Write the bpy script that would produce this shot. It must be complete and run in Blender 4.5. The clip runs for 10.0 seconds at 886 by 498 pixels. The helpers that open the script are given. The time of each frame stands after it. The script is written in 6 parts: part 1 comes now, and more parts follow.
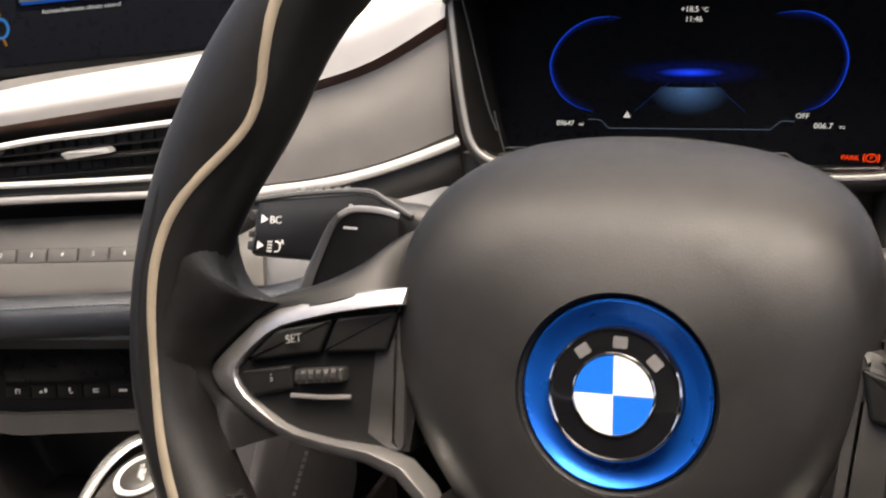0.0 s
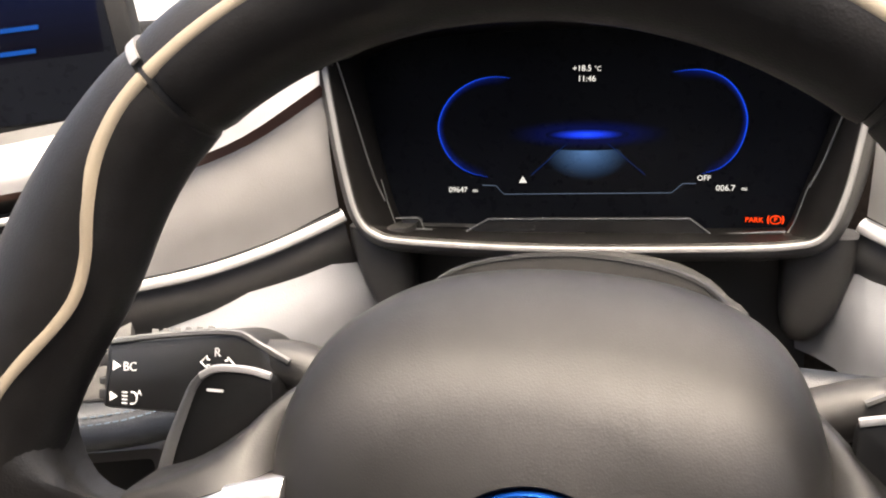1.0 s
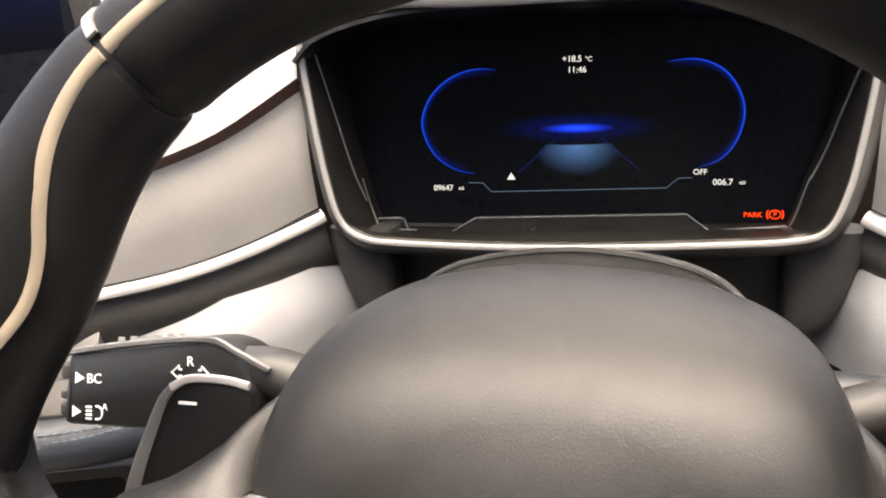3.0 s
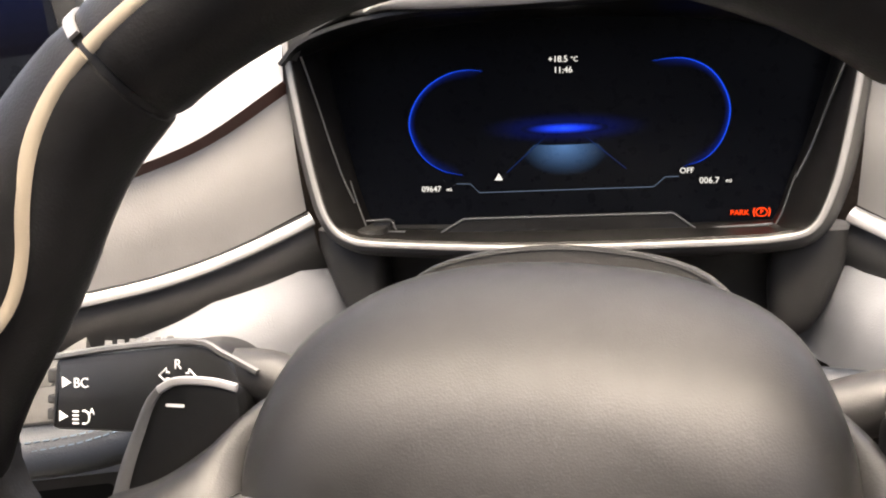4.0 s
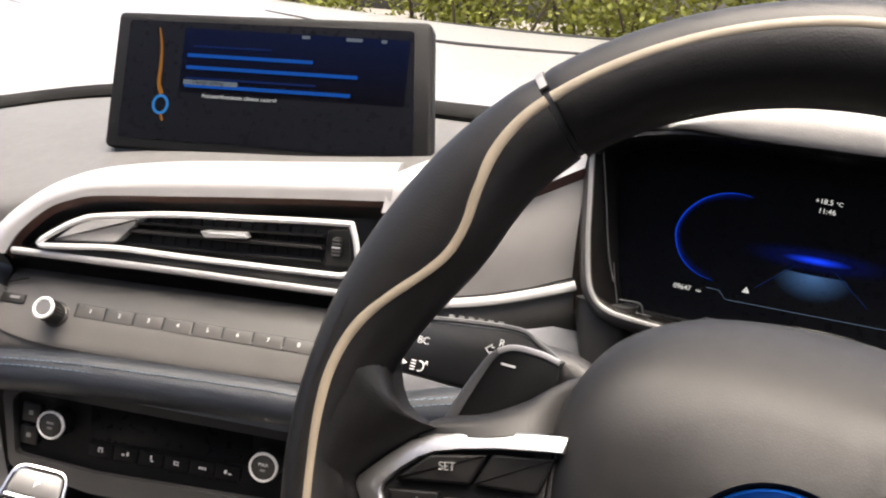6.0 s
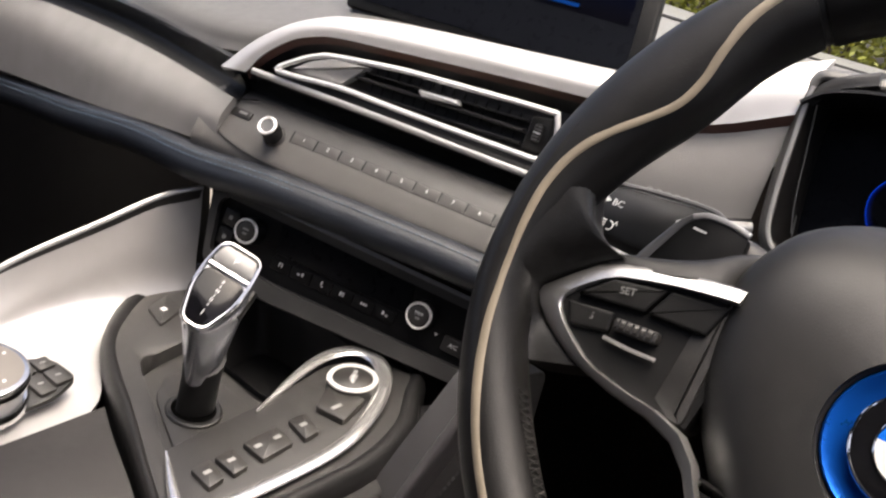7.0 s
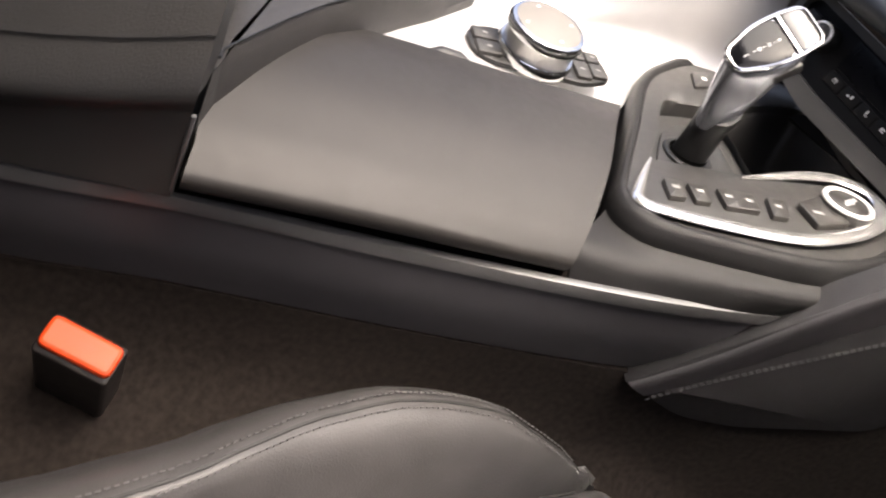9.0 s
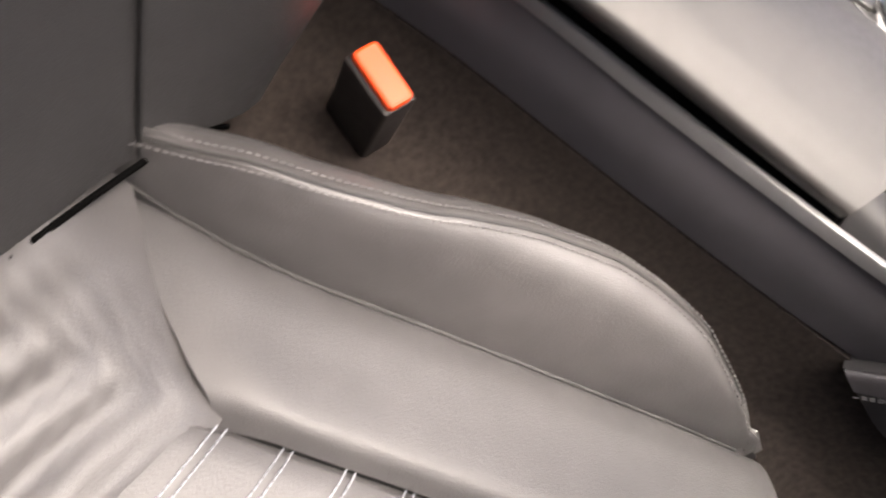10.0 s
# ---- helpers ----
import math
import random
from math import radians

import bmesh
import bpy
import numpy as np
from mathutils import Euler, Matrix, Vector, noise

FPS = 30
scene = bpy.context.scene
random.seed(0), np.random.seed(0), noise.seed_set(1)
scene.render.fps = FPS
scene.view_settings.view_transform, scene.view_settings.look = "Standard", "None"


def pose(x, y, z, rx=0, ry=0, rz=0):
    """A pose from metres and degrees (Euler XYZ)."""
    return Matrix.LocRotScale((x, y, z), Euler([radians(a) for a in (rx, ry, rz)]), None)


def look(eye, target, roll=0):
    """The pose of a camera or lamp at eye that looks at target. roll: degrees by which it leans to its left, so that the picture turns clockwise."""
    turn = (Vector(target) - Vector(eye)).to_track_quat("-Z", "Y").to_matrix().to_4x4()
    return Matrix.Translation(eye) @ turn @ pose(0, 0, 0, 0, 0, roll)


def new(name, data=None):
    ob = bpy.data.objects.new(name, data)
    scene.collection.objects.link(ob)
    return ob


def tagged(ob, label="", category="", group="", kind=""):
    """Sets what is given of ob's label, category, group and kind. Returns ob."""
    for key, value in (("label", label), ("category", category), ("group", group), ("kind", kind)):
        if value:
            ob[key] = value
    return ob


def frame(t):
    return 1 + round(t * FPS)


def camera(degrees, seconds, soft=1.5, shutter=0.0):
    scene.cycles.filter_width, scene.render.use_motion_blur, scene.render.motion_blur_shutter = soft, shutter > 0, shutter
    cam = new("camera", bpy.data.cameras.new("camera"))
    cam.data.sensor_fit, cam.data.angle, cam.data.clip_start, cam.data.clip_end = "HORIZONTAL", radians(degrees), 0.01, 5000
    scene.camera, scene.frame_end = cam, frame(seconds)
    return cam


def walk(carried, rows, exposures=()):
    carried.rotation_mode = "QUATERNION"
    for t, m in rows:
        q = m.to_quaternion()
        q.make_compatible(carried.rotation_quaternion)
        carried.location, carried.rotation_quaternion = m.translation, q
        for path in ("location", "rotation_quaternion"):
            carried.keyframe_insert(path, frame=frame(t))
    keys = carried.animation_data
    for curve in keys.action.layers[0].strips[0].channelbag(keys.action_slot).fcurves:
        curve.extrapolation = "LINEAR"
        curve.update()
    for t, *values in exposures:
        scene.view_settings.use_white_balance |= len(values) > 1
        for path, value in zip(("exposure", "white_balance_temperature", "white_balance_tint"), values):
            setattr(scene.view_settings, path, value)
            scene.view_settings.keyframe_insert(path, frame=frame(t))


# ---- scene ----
SCALE = 1.1
cam = camera(55.00, 10.0, soft=2.0, shutter=0.2)
PATH = [
    (0, (0.0214, 0.0259, 1.0025), (-0.3651, 0.8598, 0.6085), -5.07),
    (0.5, (0.0157, 0.0510, 1.0247), (-0.2982, 0.9161, 0.6334), -5.60),
    (1, (0.0098, 0.0848, 1.0337), (-0.2691, 0.9509, 0.6188), -5.85),
    (1.5, (-0.0013, 0.0950, 1.0302), (-0.2629, 0.9584, 0.5986), -6.60),
    (2, (-0.0054, 0.1011, 1.0191), (-0.2626, 0.9753, 0.6073), -5.30),
    (2.5, (-0.0024, 0.0999, 1.0214), (-0.2587, 0.9748, 0.6104), -5.01),
    (3, (-0.0011, 0.1015, 1.0216), (-0.2538, 0.9781, 0.6120), -5.88),
    (4.5, (0.0002, 0.1002, 1.0193), (-0.2406, 0.9855, 0.6215), -6.15),
    (4.8, (-0.0036, 0.0836, 1.0200), (-0.4782, 1.7345, 0.4236), -4.50),
    (5, (-0.0120, 0.0666, 1.0139), (-0.3015, 0.9740, 0.7095), -1.31),
    (5.2, (-0.0139, 0.0499, 1.0179), (-0.3554, 0.9427, 0.7241), 1.76),
    (6.3, (-0.0223, -0.0231, 1.0143), (-0.4958, 0.8187, 0.7550), 6.15),
    (6.5, (-0.0192, -0.0373, 0.9989), (-0.5217, 0.7878, 0.7406), 9.21),
    (7, (-0.0118, -0.0586, 0.9641), (-0.5677, 0.7085, 0.6439), 16.62),
    (7.3, (-0.0064, -0.0620, 0.9473), (-1.0545, 1.2709, 0.2964), 18.90),
    (7.5, (-0.0023, -0.0547, 0.9370), (-0.5950, 0.6511, 0.5492), 20.45),
    (8, (0.0349, -0.0506, 0.9171), (-0.6283, 0.5368, 0.4532), 23.70),
    (8.2, (0.0480, -0.0500, 0.9136), (-1.2009, 0.8827, -0.0218), 25.00),
    (8.5, (0.0497, -0.0579, 0.8997), (-0.6369, 0.4138, 0.3464), 27.85),
    (8.6, (0.0565, -0.0610, 0.8984), (-0.9512, 0.5827, 0.0703), 28.32),
    (8.8, (0.0606, -0.0589, 0.8952), (-0.9685, 0.4972, 0.0306), 30.04),
    (9, (0.0707, -0.0565, 0.8766), (-0.6738, 0.2533, 0.2852), 31.24),
    (9.5, (0.0828, -0.0481, 0.8638), (-0.6498, 0.1528, 0.2135), 37.04),
    (9.8, (0.1109, -0.0150, 0.8586), (-0.5817, 0.0848, 0.1442), 41.14),
    (10, (0.1306, -0.0296, 0.8382), (-0.5395, 0.0573, 0.1011), 47.07),
]
EXPOSURES = [(0, 1.5, 7500, 12), (0.5, 1.85, 7550, 12), (1.5, 2.25, 7600, 12), (2.5, 2.22, 7600, 12), (5.0, 2.36, 7600, 12), (6.5, 1.25, 7000, 12), (7.5, 1.1, 7000, 12), (8.0, 1.0, 7000, 12), (8.6, 1.6, 7000, 12), (9.2, 2.0, 7000, 12), (9.5, 2.18, 7000, 12), (10, 2.7, 6900, 12)]
walk(cam, [(t, look(Vector(eye) * SCALE, Vector(target) * SCALE, roll)) for t, eye, target, roll in PATH], EXPOSURES)

# ---- light ----
world = bpy.data.worlds.new("sky")
scene.world = world
world.use_nodes = True
wt = world.node_tree
sky = wt.nodes.new("ShaderNodeTexSky")
sky.sky_type, sky.sun_disc = "NISHITA", False
sky.sun_elevation, sky.sun_rotation = radians(80), radians(65)
sky.dust_density, sky.air_density = 6.0, 0.6
wt.links.new(sky.outputs[0], wt.nodes["Background"].inputs[0])
wt.nodes["Background"].inputs[1].default_value = 0.15
sun = new("sun", bpy.data.lights.new("sun", "SUN"))
sun.data.energy, sun.data.angle, sun.data.color = 2.0, radians(55), (1.0, 0.955, 0.90)
sun.matrix_world = look((0.0, -0.15, 3.4), (0, 0, 0))
# added fill lamp on the driver's side, standing in for sky light
door_fill = new("door_fill", bpy.data.lights.new("door_fill", "AREA"))
door_fill.data.shape, door_fill.data.size, door_fill.data.size_y = "RECTANGLE", 1.3, 0.6
door_fill.data.energy, door_fill.data.color = 0.08, (1.0, 0.97, 0.93)
door_fill.matrix_world = look((0.5, -0.25, 1.3), (-0.35, 0.35, 0.75))


# ---- materials ----
def material(name, color, rough=0.5, metal=0.0, vary=0.15, scale=40.0, bump=0.0, bump_scale=900.0, coat=0.0, cells=False, rough_vary=0.08, spec=0.5):
    m = bpy.data.materials.new(name)
    m.use_nodes = True
    t = m.node_tree
    b = t.nodes["Principled BSDF"]
    co = t.nodes.new("ShaderNodeTexCoord")
    n1 = t.nodes.new("ShaderNodeTexNoise")
    n1.inputs["Scale"].default_value, n1.inputs["Detail"].default_value = scale, 5
    t.links.new(co.outputs["Object"], n1.inputs["Vector"])
    ramp = t.nodes.new("ShaderNodeMapRange")
    ramp.inputs[1].default_value, ramp.inputs[2].default_value = 0.3, 0.7
    ramp.inputs[3].default_value, ramp.inputs[4].default_value = 1 - vary, 1 + vary
    t.links.new(n1.outputs["Fac"], ramp.inputs[0])
    mul = t.nodes.new("ShaderNodeMix")
    mul.data_type, mul.blend_type = "RGBA", "MULTIPLY"
    mul.inputs[0].default_value = 1
    mul.inputs[6].default_value = (*color, 1)
    t.links.new(ramp.outputs[0], mul.inputs[7])
    t.links.new(mul.outputs[2], b.inputs["Base Color"])
    n2 = t.nodes.new("ShaderNodeTexNoise")
    n2.inputs["Scale"].default_value, n2.inputs["Detail"].default_value = scale * 4, 3
    t.links.new(co.outputs["Object"], n2.inputs["Vector"])
    r2 = t.nodes.new("ShaderNodeMapRange")
    r2.inputs[3].default_value, r2.inputs[4].default_value = max(rough - rough_vary, 0.02), min(rough + rough_vary, 1)
    t.links.new(n2.outputs["Fac"], r2.inputs[0])
    t.links.new(r2.outputs[0], b.inputs["Roughness"])
    b.inputs["Metallic"].default_value = metal
    b.inputs["Specular IOR Level"].default_value = spec
    b.inputs["Coat Weight"].default_value = coat
    b.inputs["Coat Roughness"].default_value = 0.05
    if bump:
        tex = t.nodes.new("ShaderNodeTexVoronoi" if cells else "ShaderNodeTexNoise")
        tex.inputs["Scale"].default_value = bump_scale
        t.links.new(co.outputs["Object"], tex.inputs["Vector"])
        bp = t.nodes.new("ShaderNodeBump")
        bp.inputs["Strength"].default_value, bp.inputs["Distance"].default_value = bump, 0.0004
        t.links.new(tex.outputs[0], bp.inputs["Height"])
        t.links.new(bp.outputs[0], b.inputs["Normal"])
    return m


def glowing(name, color, strength):
    m = bpy.data.materials.new(name)
    m.use_nodes = True
    b = m.node_tree.nodes["Principled BSDF"]
    b.inputs["Base Color"].default_value = (0.002, 0.002, 0.003, 1)
    b.inputs["Specular IOR Level"].default_value = 0.0
    b.inputs["Emission Color"].default_value = (*color, 1)
    b.inputs["Emission Strength"].default_value = strength
    return m


RIM = material("worn wheel leather", (0.0052, 0.0048, 0.0046), 0.42, vary=0.15, bump=0.15, bump_scale=1300, cells=True, spec=0.42)
BOSS = material("soft grey boss cover", (0.0068, 0.0063, 0.0058), 0.50, vary=0.06, bump=0.08, bump_scale=1500, cells=True, spec=0.56)
DASH = material("grey leather", (0.20, 0.195, 0.19), 0.55, vary=0.08, bump=0.2, bump_scale=1200, cells=True)
DASHTOP = material("pale dash leather", (0.26, 0.252, 0.245), 0.55, vary=0.06, bump=0.2, bump_scale=1200, cells=True)
PAD = material("blue-black leather", (0.0085, 0.0115, 0.0175), 0.5, vary=0.12, bump=0.25, bump_scale=1100, cells=True)
SEAT = material("grey seat leather", (0.050, 0.0475, 0.0475), 0.45, vary=0.10, bump=0.3, bump_scale=900, cells=True)
# the seat's own leather, darkened so its colour holds the backrest's shade
SHADEDSEAT = material("seat leather with shade in its colour", (0.0165, 0.016, 0.0158), 0.5, vary=0.10, bump=0.3, bump_scale=900, cells=True)
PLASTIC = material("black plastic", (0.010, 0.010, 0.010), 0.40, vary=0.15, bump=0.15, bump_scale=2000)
SOFT = material("dark soft plastic", (0.024, 0.023, 0.022), 0.46, vary=0.1, bump=0.2, bump_scale=1800)
LID = material("taupe soft lid", (0.0225, 0.0208, 0.0194), 0.5, vary=0.06, bump=0.15, bump_scale=1800, spec=0.35)
SILVER = material("satin silver", (0.51, 0.505, 0.50), 0.36, 0.5, vary=0.04, bump=0.04, bump_scale=1500, rough_vary=0.03)
BRIGHT = material("bright trim", (0.9, 0.89, 0.88), 0.3, 0.55, vary=0.02, rough_vary=0.02)
TRIMGREY = material("satin grey metal", (0.30, 0.295, 0.29), 0.36, 0.6, vary=0.04, rough_vary=0.03)
SPOKEMETAL = material("satin spoke metal", (0.56, 0.555, 0.55), 0.30, 0.92, vary=0.04, rough_vary=0.03)
EDGE = material("soft grey edge", (0.34, 0.335, 0.33), 0.38, 0.5, vary=0.04)
DARKSOFT = material("near-black soft plastic", (0.0125, 0.0122, 0.0125), 0.48, vary=0.1, bump=0.2, bump_scale=1800, spec=0.18)
KEYBLACK = material("black switch plastic", (0.005, 0.005, 0.005), 0.5, vary=0.1, bump=0.1, bump_scale=2000, spec=0.25)
FAINTTHREAD = material("faint grey thread", (0.04, 0.04, 0.044), 0.7, vary=0.2)
PADLEATHER = material("grey pad leather", (0.030, 0.0285, 0.0275), 0.45, vary=0.10, bump=0.3, bump_scale=900, cells=True)
PANELSOFT = material("blue-grey soft plastic", (0.036, 0.0345, 0.0385), 0.48, vary=0.1, bump=0.2, bump_scale=1800)
KNEE = material("cool grey knee leather", (0.17, 0.175, 0.188), 0.55, vary=0.07, bump=0.2, bump_scale=1200, cells=True)
POLISHED = material("polished trim", (0.80, 0.79, 0.78), 0.24, 0.9, vary=0.03, rough_vary=0.02)
CHROME = material("chrome", (0.75, 0.75, 0.75), 0.12, 1.0, vary=0.05)
GREYTRIM = material("grey trim", (0.14, 0.14, 0.14), 0.4, 0.5, vary=0.08)
# stands for deep shade in gaps and wells
SHADEBLACK = material("black for painted shade", (0.002, 0.002, 0.002), 0.9, spec=0.0)
STRIPBLACK = material("dark gloss funnel", (0.0065, 0.006, 0.0056), 0.36, vary=0.25, scale=90, spec=0.22)
CLIMFRAME = material("dark satin frame", (0.075, 0.074, 0.073), 0.36, 0.4, vary=0.05)
BLACKSEAL = material("black rubber seal", (0.006, 0.006, 0.006), 0.7, vary=0.1, spec=0.15)
PANELBLACK = material("black panel plastic", (0.005, 0.005, 0.0055), 0.45, vary=0.1, bump=0.1, bump_scale=2000, spec=0.2)
BEZEL = material("satin grey bezel", (0.10, 0.098, 0.094), 0.40, 0.35, vary=0.05, bump=0.05, bump_scale=1500)
GLOSS = material("gloss black", (0.006, 0.006, 0.007), 0.08, vary=0.1, rough_vary=0.03)
SCREEN = material("screen glass", (0.003, 0.0035, 0.005), 0.28, vary=0.1, rough_vary=0.03)
SCREEN.node_tree.nodes["Principled BSDF"].inputs["Specular IOR Level"].default_value = 0.1
CARPET = material("brown-black carpet", (0.017, 0.0135, 0.0118), 0.95, vary=0.35, scale=200, bump=0.8, bump_scale=2500, spec=0.12)
CREAM = material("cream stripe", (0.20, 0.17, 0.126), 0.5, vary=0.1)
WOODSTRIP = material("dark brown seam", (0.07, 0.03, 0.022), 0.5, vary=0.2)
BLUE = material("blue anodised ring", (0.001, 0.125, 0.62), 0.3, 0.7, vary=0.04)
BLUEFLAT = material("blue enamel", (0.003, 0.13, 0.60), 0.2, vary=0.04, coat=0.6)
WHITEFLAT = material("white enamel", (0.72, 0.71, 0.68), 0.25, vary=0.05, coat=0.6)
ORANGE = material("orange plastic", (0.62, 0.05, 0.003), 0.5, vary=0.06)
RIMTHREAD = material("black thread", (0.022, 0.021, 0.020), 0.6, vary=0.2)
THREAD2 = material("dark grey thread", (0.085, 0.082, 0.082), 0.7, vary=0.2)
THREAD = material("grey thread", (0.22, 0.23, 0.25), 0.7, vary=0.2)
BLUETHREAD = material("blue thread", (0.045, 0.075, 0.11), 0.7, vary=0.2)
INK = material("white print", (0.7, 0.7, 0.7), 0.5)
DARKINK = material("grey print", (0.22, 0.22, 0.215), 0.5)
GLOWWHITE = glowing("lit white", (0.85, 0.88, 0.9), 0.28)
GLOWBLUE = glowing("lit blue", (0.0, 0.075, 1.0), 0.24)
GLOWDIM = glowing("dim blue", (0.01, 0.06, 0.35), 0.07)
GLOWRED = glowing("lit red", (1.0, 0.06, 0.01), 0.42)
LINE = glowing("lit grey line", (0.12, 0.18, 0.28), 0.2)


# ---- mesh helpers ----
class Frame:
    """A panel: origin in metres, turned by yaw, leaning back; u to the right, v up along it, n out of it, in millimetres."""

    def __init__(self, o, yaw=0, lean=0, roll=0):
        self.m = Matrix.Translation(o) @ Euler((radians(90 - lean), 0, radians(yaw))).to_matrix().to_4x4() @ Matrix.Rotation(radians(roll), 4, "Z")

    def p(self, u, v, n=0.0):
        return self.m @ Vector((u / 1000, v / 1000, n / 1000))


def thing(name, label, category, at, group="", kind=""):
    ob = new(name)
    ob.empty_display_size = 0.02
    ob.location = Vector(at) * SCALE
    ob["at"] = [c for c in at]
    return tagged(ob, label, category, group, kind)


def origin_of(ob):
    while ob.parent:
        ob = ob.parent
    return Vector(ob["at"]) if "at" in ob else Vector((0, 0, 0))


def part(name, bm, mat, parent=None, label="", smooth=True, angle=40):
    """Links bm, given in design metres, as one mesh under parent."""
    o = origin_of(parent) if parent else Vector((0, 0, 0))
    bm.transform(Matrix.Scale(SCALE, 4) @ Matrix.Translation(-o))
    bmesh.ops.recalc_face_normals(bm, faces=bm.faces)
    if smooth:
        lim = radians(angle)
        for f in bm.faces:
            f.smooth = True
        for e in bm.edges:
            if len(e.link_faces) == 2 and e.calc_face_angle(0) > lim:
                e.smooth = False
    me = bpy.data.meshes.new(name)
    bm.to_mesh(me)
    bm.free()
    me.materials.append(mat)
    ob = new(name, me)
    if parent:
        ob.parent = parent
    if label:
        ob["label"] = label
    return ob


def solo(name, bm, mat, label, category, at, group="", kind="", angle=40):
    """A thing that is one mesh."""
    bm.transform(Matrix.Translation(-Vector(at)))
    ob = part(name, bm, mat, None, "", True, angle)
    ob.location = Vector(at) * SCALE
    ob["at"] = [c for c in at]
    return tagged(ob, label, category, group, kind)


def catmull(pts, n, closed=False):
    """A smooth line through pts (any dimension), n steps to each stretch."""
    P = [np.array(p, float) for p in pts]
    k = len(P)
    out = []
    for i in range(k if closed else k - 1):
        if closed:
            a, b, c, d = P[(i - 1) % k], P[i], P[(i + 1) % k], P[(i + 2) % k]
        else:
            b, c = P[i], P[i + 1]
            a = P[i - 1] if i else 2 * b - c
            d = P[i + 2] if i + 2 < k else 2 * c - b
        for s in range(n):
            t = s / n
            out.append(0.5 * (2 * b + (c - a) * t + (2 * a - 5 * b + 4 * c - d) * t * t + (3 * b - a - 3 * c + d) * t ** 3))
    if not closed:
        out.append(P[-1])
    return out


def rounded(pts, r, seg=5):
    """A polygon with its corners rounded by r (or a list of radii)."""
    k, out = len(pts), []
    for i in range(k):
        p, a, b = Vector(pts[i]), Vector(pts[i - 1]), Vector(pts[(i + 1) % k])
        rr = r[i] if isinstance(r, (list, tuple)) else r
        da, db = (a - p), (b - p)
        ra = min(rr, da.length * 0.48, db.length * 0.48)
        p0, p1 = p + da.normalized() * ra, p + db.normalized() * ra
        for s in range(seg + 1):
            t = s / seg
            out.append(tuple((1 - t) ** 2 * p0 + 2 * t * (1 - t) * p + t * t * p1))
    return out


def rect(u, v, w, h, r=1.0, seg=3):
    return rounded([(u - w / 2, v - h / 2), (u + w / 2, v - h / 2), (u + w / 2, v + h / 2), (u - w / 2, v + h / 2)], r, seg)


def prism(fr, pts, n0, n1, edge=0.0, bm=None, inset=None):
    """A plate with outline pts (u, v) from n0 to n1, its top edge rounded by edge."""
    bm = bm or bmesh.new()
    c = Vector((sum(p[0] for p in pts) / len(pts), sum(p[1] for p in pts) / len(pts)))
    levels = [(0, n0), (0, n1 - edge)]
    if edge:
        levels += [(edge * 0.3, n1 - edge * 0.3), (edge, n1)]
    k = len(pts)
    nr = []
    for i in range(k):
        d = (Vector(pts[(i + 1) % k]) - Vector(pts[i - 1]))
        q = Vector((-d.y, d.x)).normalized() if d.length > 1e-9 else Vector((0, 0))
        nr.append(q)
    area = sum(pts[i - 1][0] * pts[i][1] - pts[i][0] * pts[i - 1][1] for i in range(k))
    sg = 1 if area > 0 else -1
    rings = []
    for ins, n in levels:
        rings.append([bm.verts.new(fr.p(pts[i][0] + sg * nr[i].x * ins, pts[i][1] + sg * nr[i].y * ins, n)) for i in range(k)])
    for a, b in zip(rings, rings[1:]):
        for i in range(k):
            bm.faces.new((a[i - 1], a[i], b[i], b[i - 1]))
    bm.faces.new(rings[-1])
    bm.faces.new(list(reversed(rings[0])))
    return bm


def ring_plate(fr, outer, inner, n0, n1, bm=None):
    """A frame between two outlines of as many points."""
    bm = bm or bmesh.new()
    k = len(outer)
    R = [[bm.verts.new(fr.p(p[0], p[1], n)) for p in o] for o, n in ((outer, n0), (outer, n1), (inner, n1), (inner, n0))]
    for a in range(4):
        A, B = R[a], R[(a + 1) % 4]
        for i in range(k):
            bm.faces.new((A[i - 1], A[i], B[i], B[i - 1]))
    return bm


def tube(path, ru, rv=None, closed=False, segs=10, up=(0, 0, 1), bm=None, cap=True, square=0.0):
    """A rod along path (points in metres); ru across, rv along up, in millimetres, numbers or lists."""
    bm = bm or bmesh.new()
    P = [Vector(p) for p in path]
    k = len(P)
    rv = ru if rv is None else rv
    U = Vector(up)
    rings = []
    for i in range(k):
        t = (P[(i + 1) % k] - P[i - 1]) if closed else (P[min(i + 1, k - 1)] - P[max(i - 1, 0)])
        t.normalize()
        a = t.cross(U)
        if a.length < 1e-6:
            a = t.cross(Vector((1, 0, 0)))
        a.normalize()
        b = a.cross(t)
        ru_i = (ru[i] if isinstance(ru, (list, tuple)) else ru) / 1000
        rv_i = (rv[i] if isinstance(rv, (list, tuple)) else rv) / 1000
        ring = []
        for s in range(segs):
            w = 2 * math.pi * s / segs
            c, d = math.cos(w), math.sin(w)
            if square:
                c, d = math.copysign(abs(c) ** square, c), math.copysign(abs(d) ** square, d)
            ring.append(bm.verts.new(P[i] + a * ru_i * c + b * rv_i * d))
        rings.append(ring)
    for i in range(k if closed else k - 1):
        A, B = rings[i], rings[(i + 1) % k]
        for s in range(segs):
            bm.faces.new((A[s - 1], A[s], B[s], B[s - 1]))
    if not closed and cap:
        bm.faces.new(rings[0])
        bm.faces.new(rings[-1])
    return bm


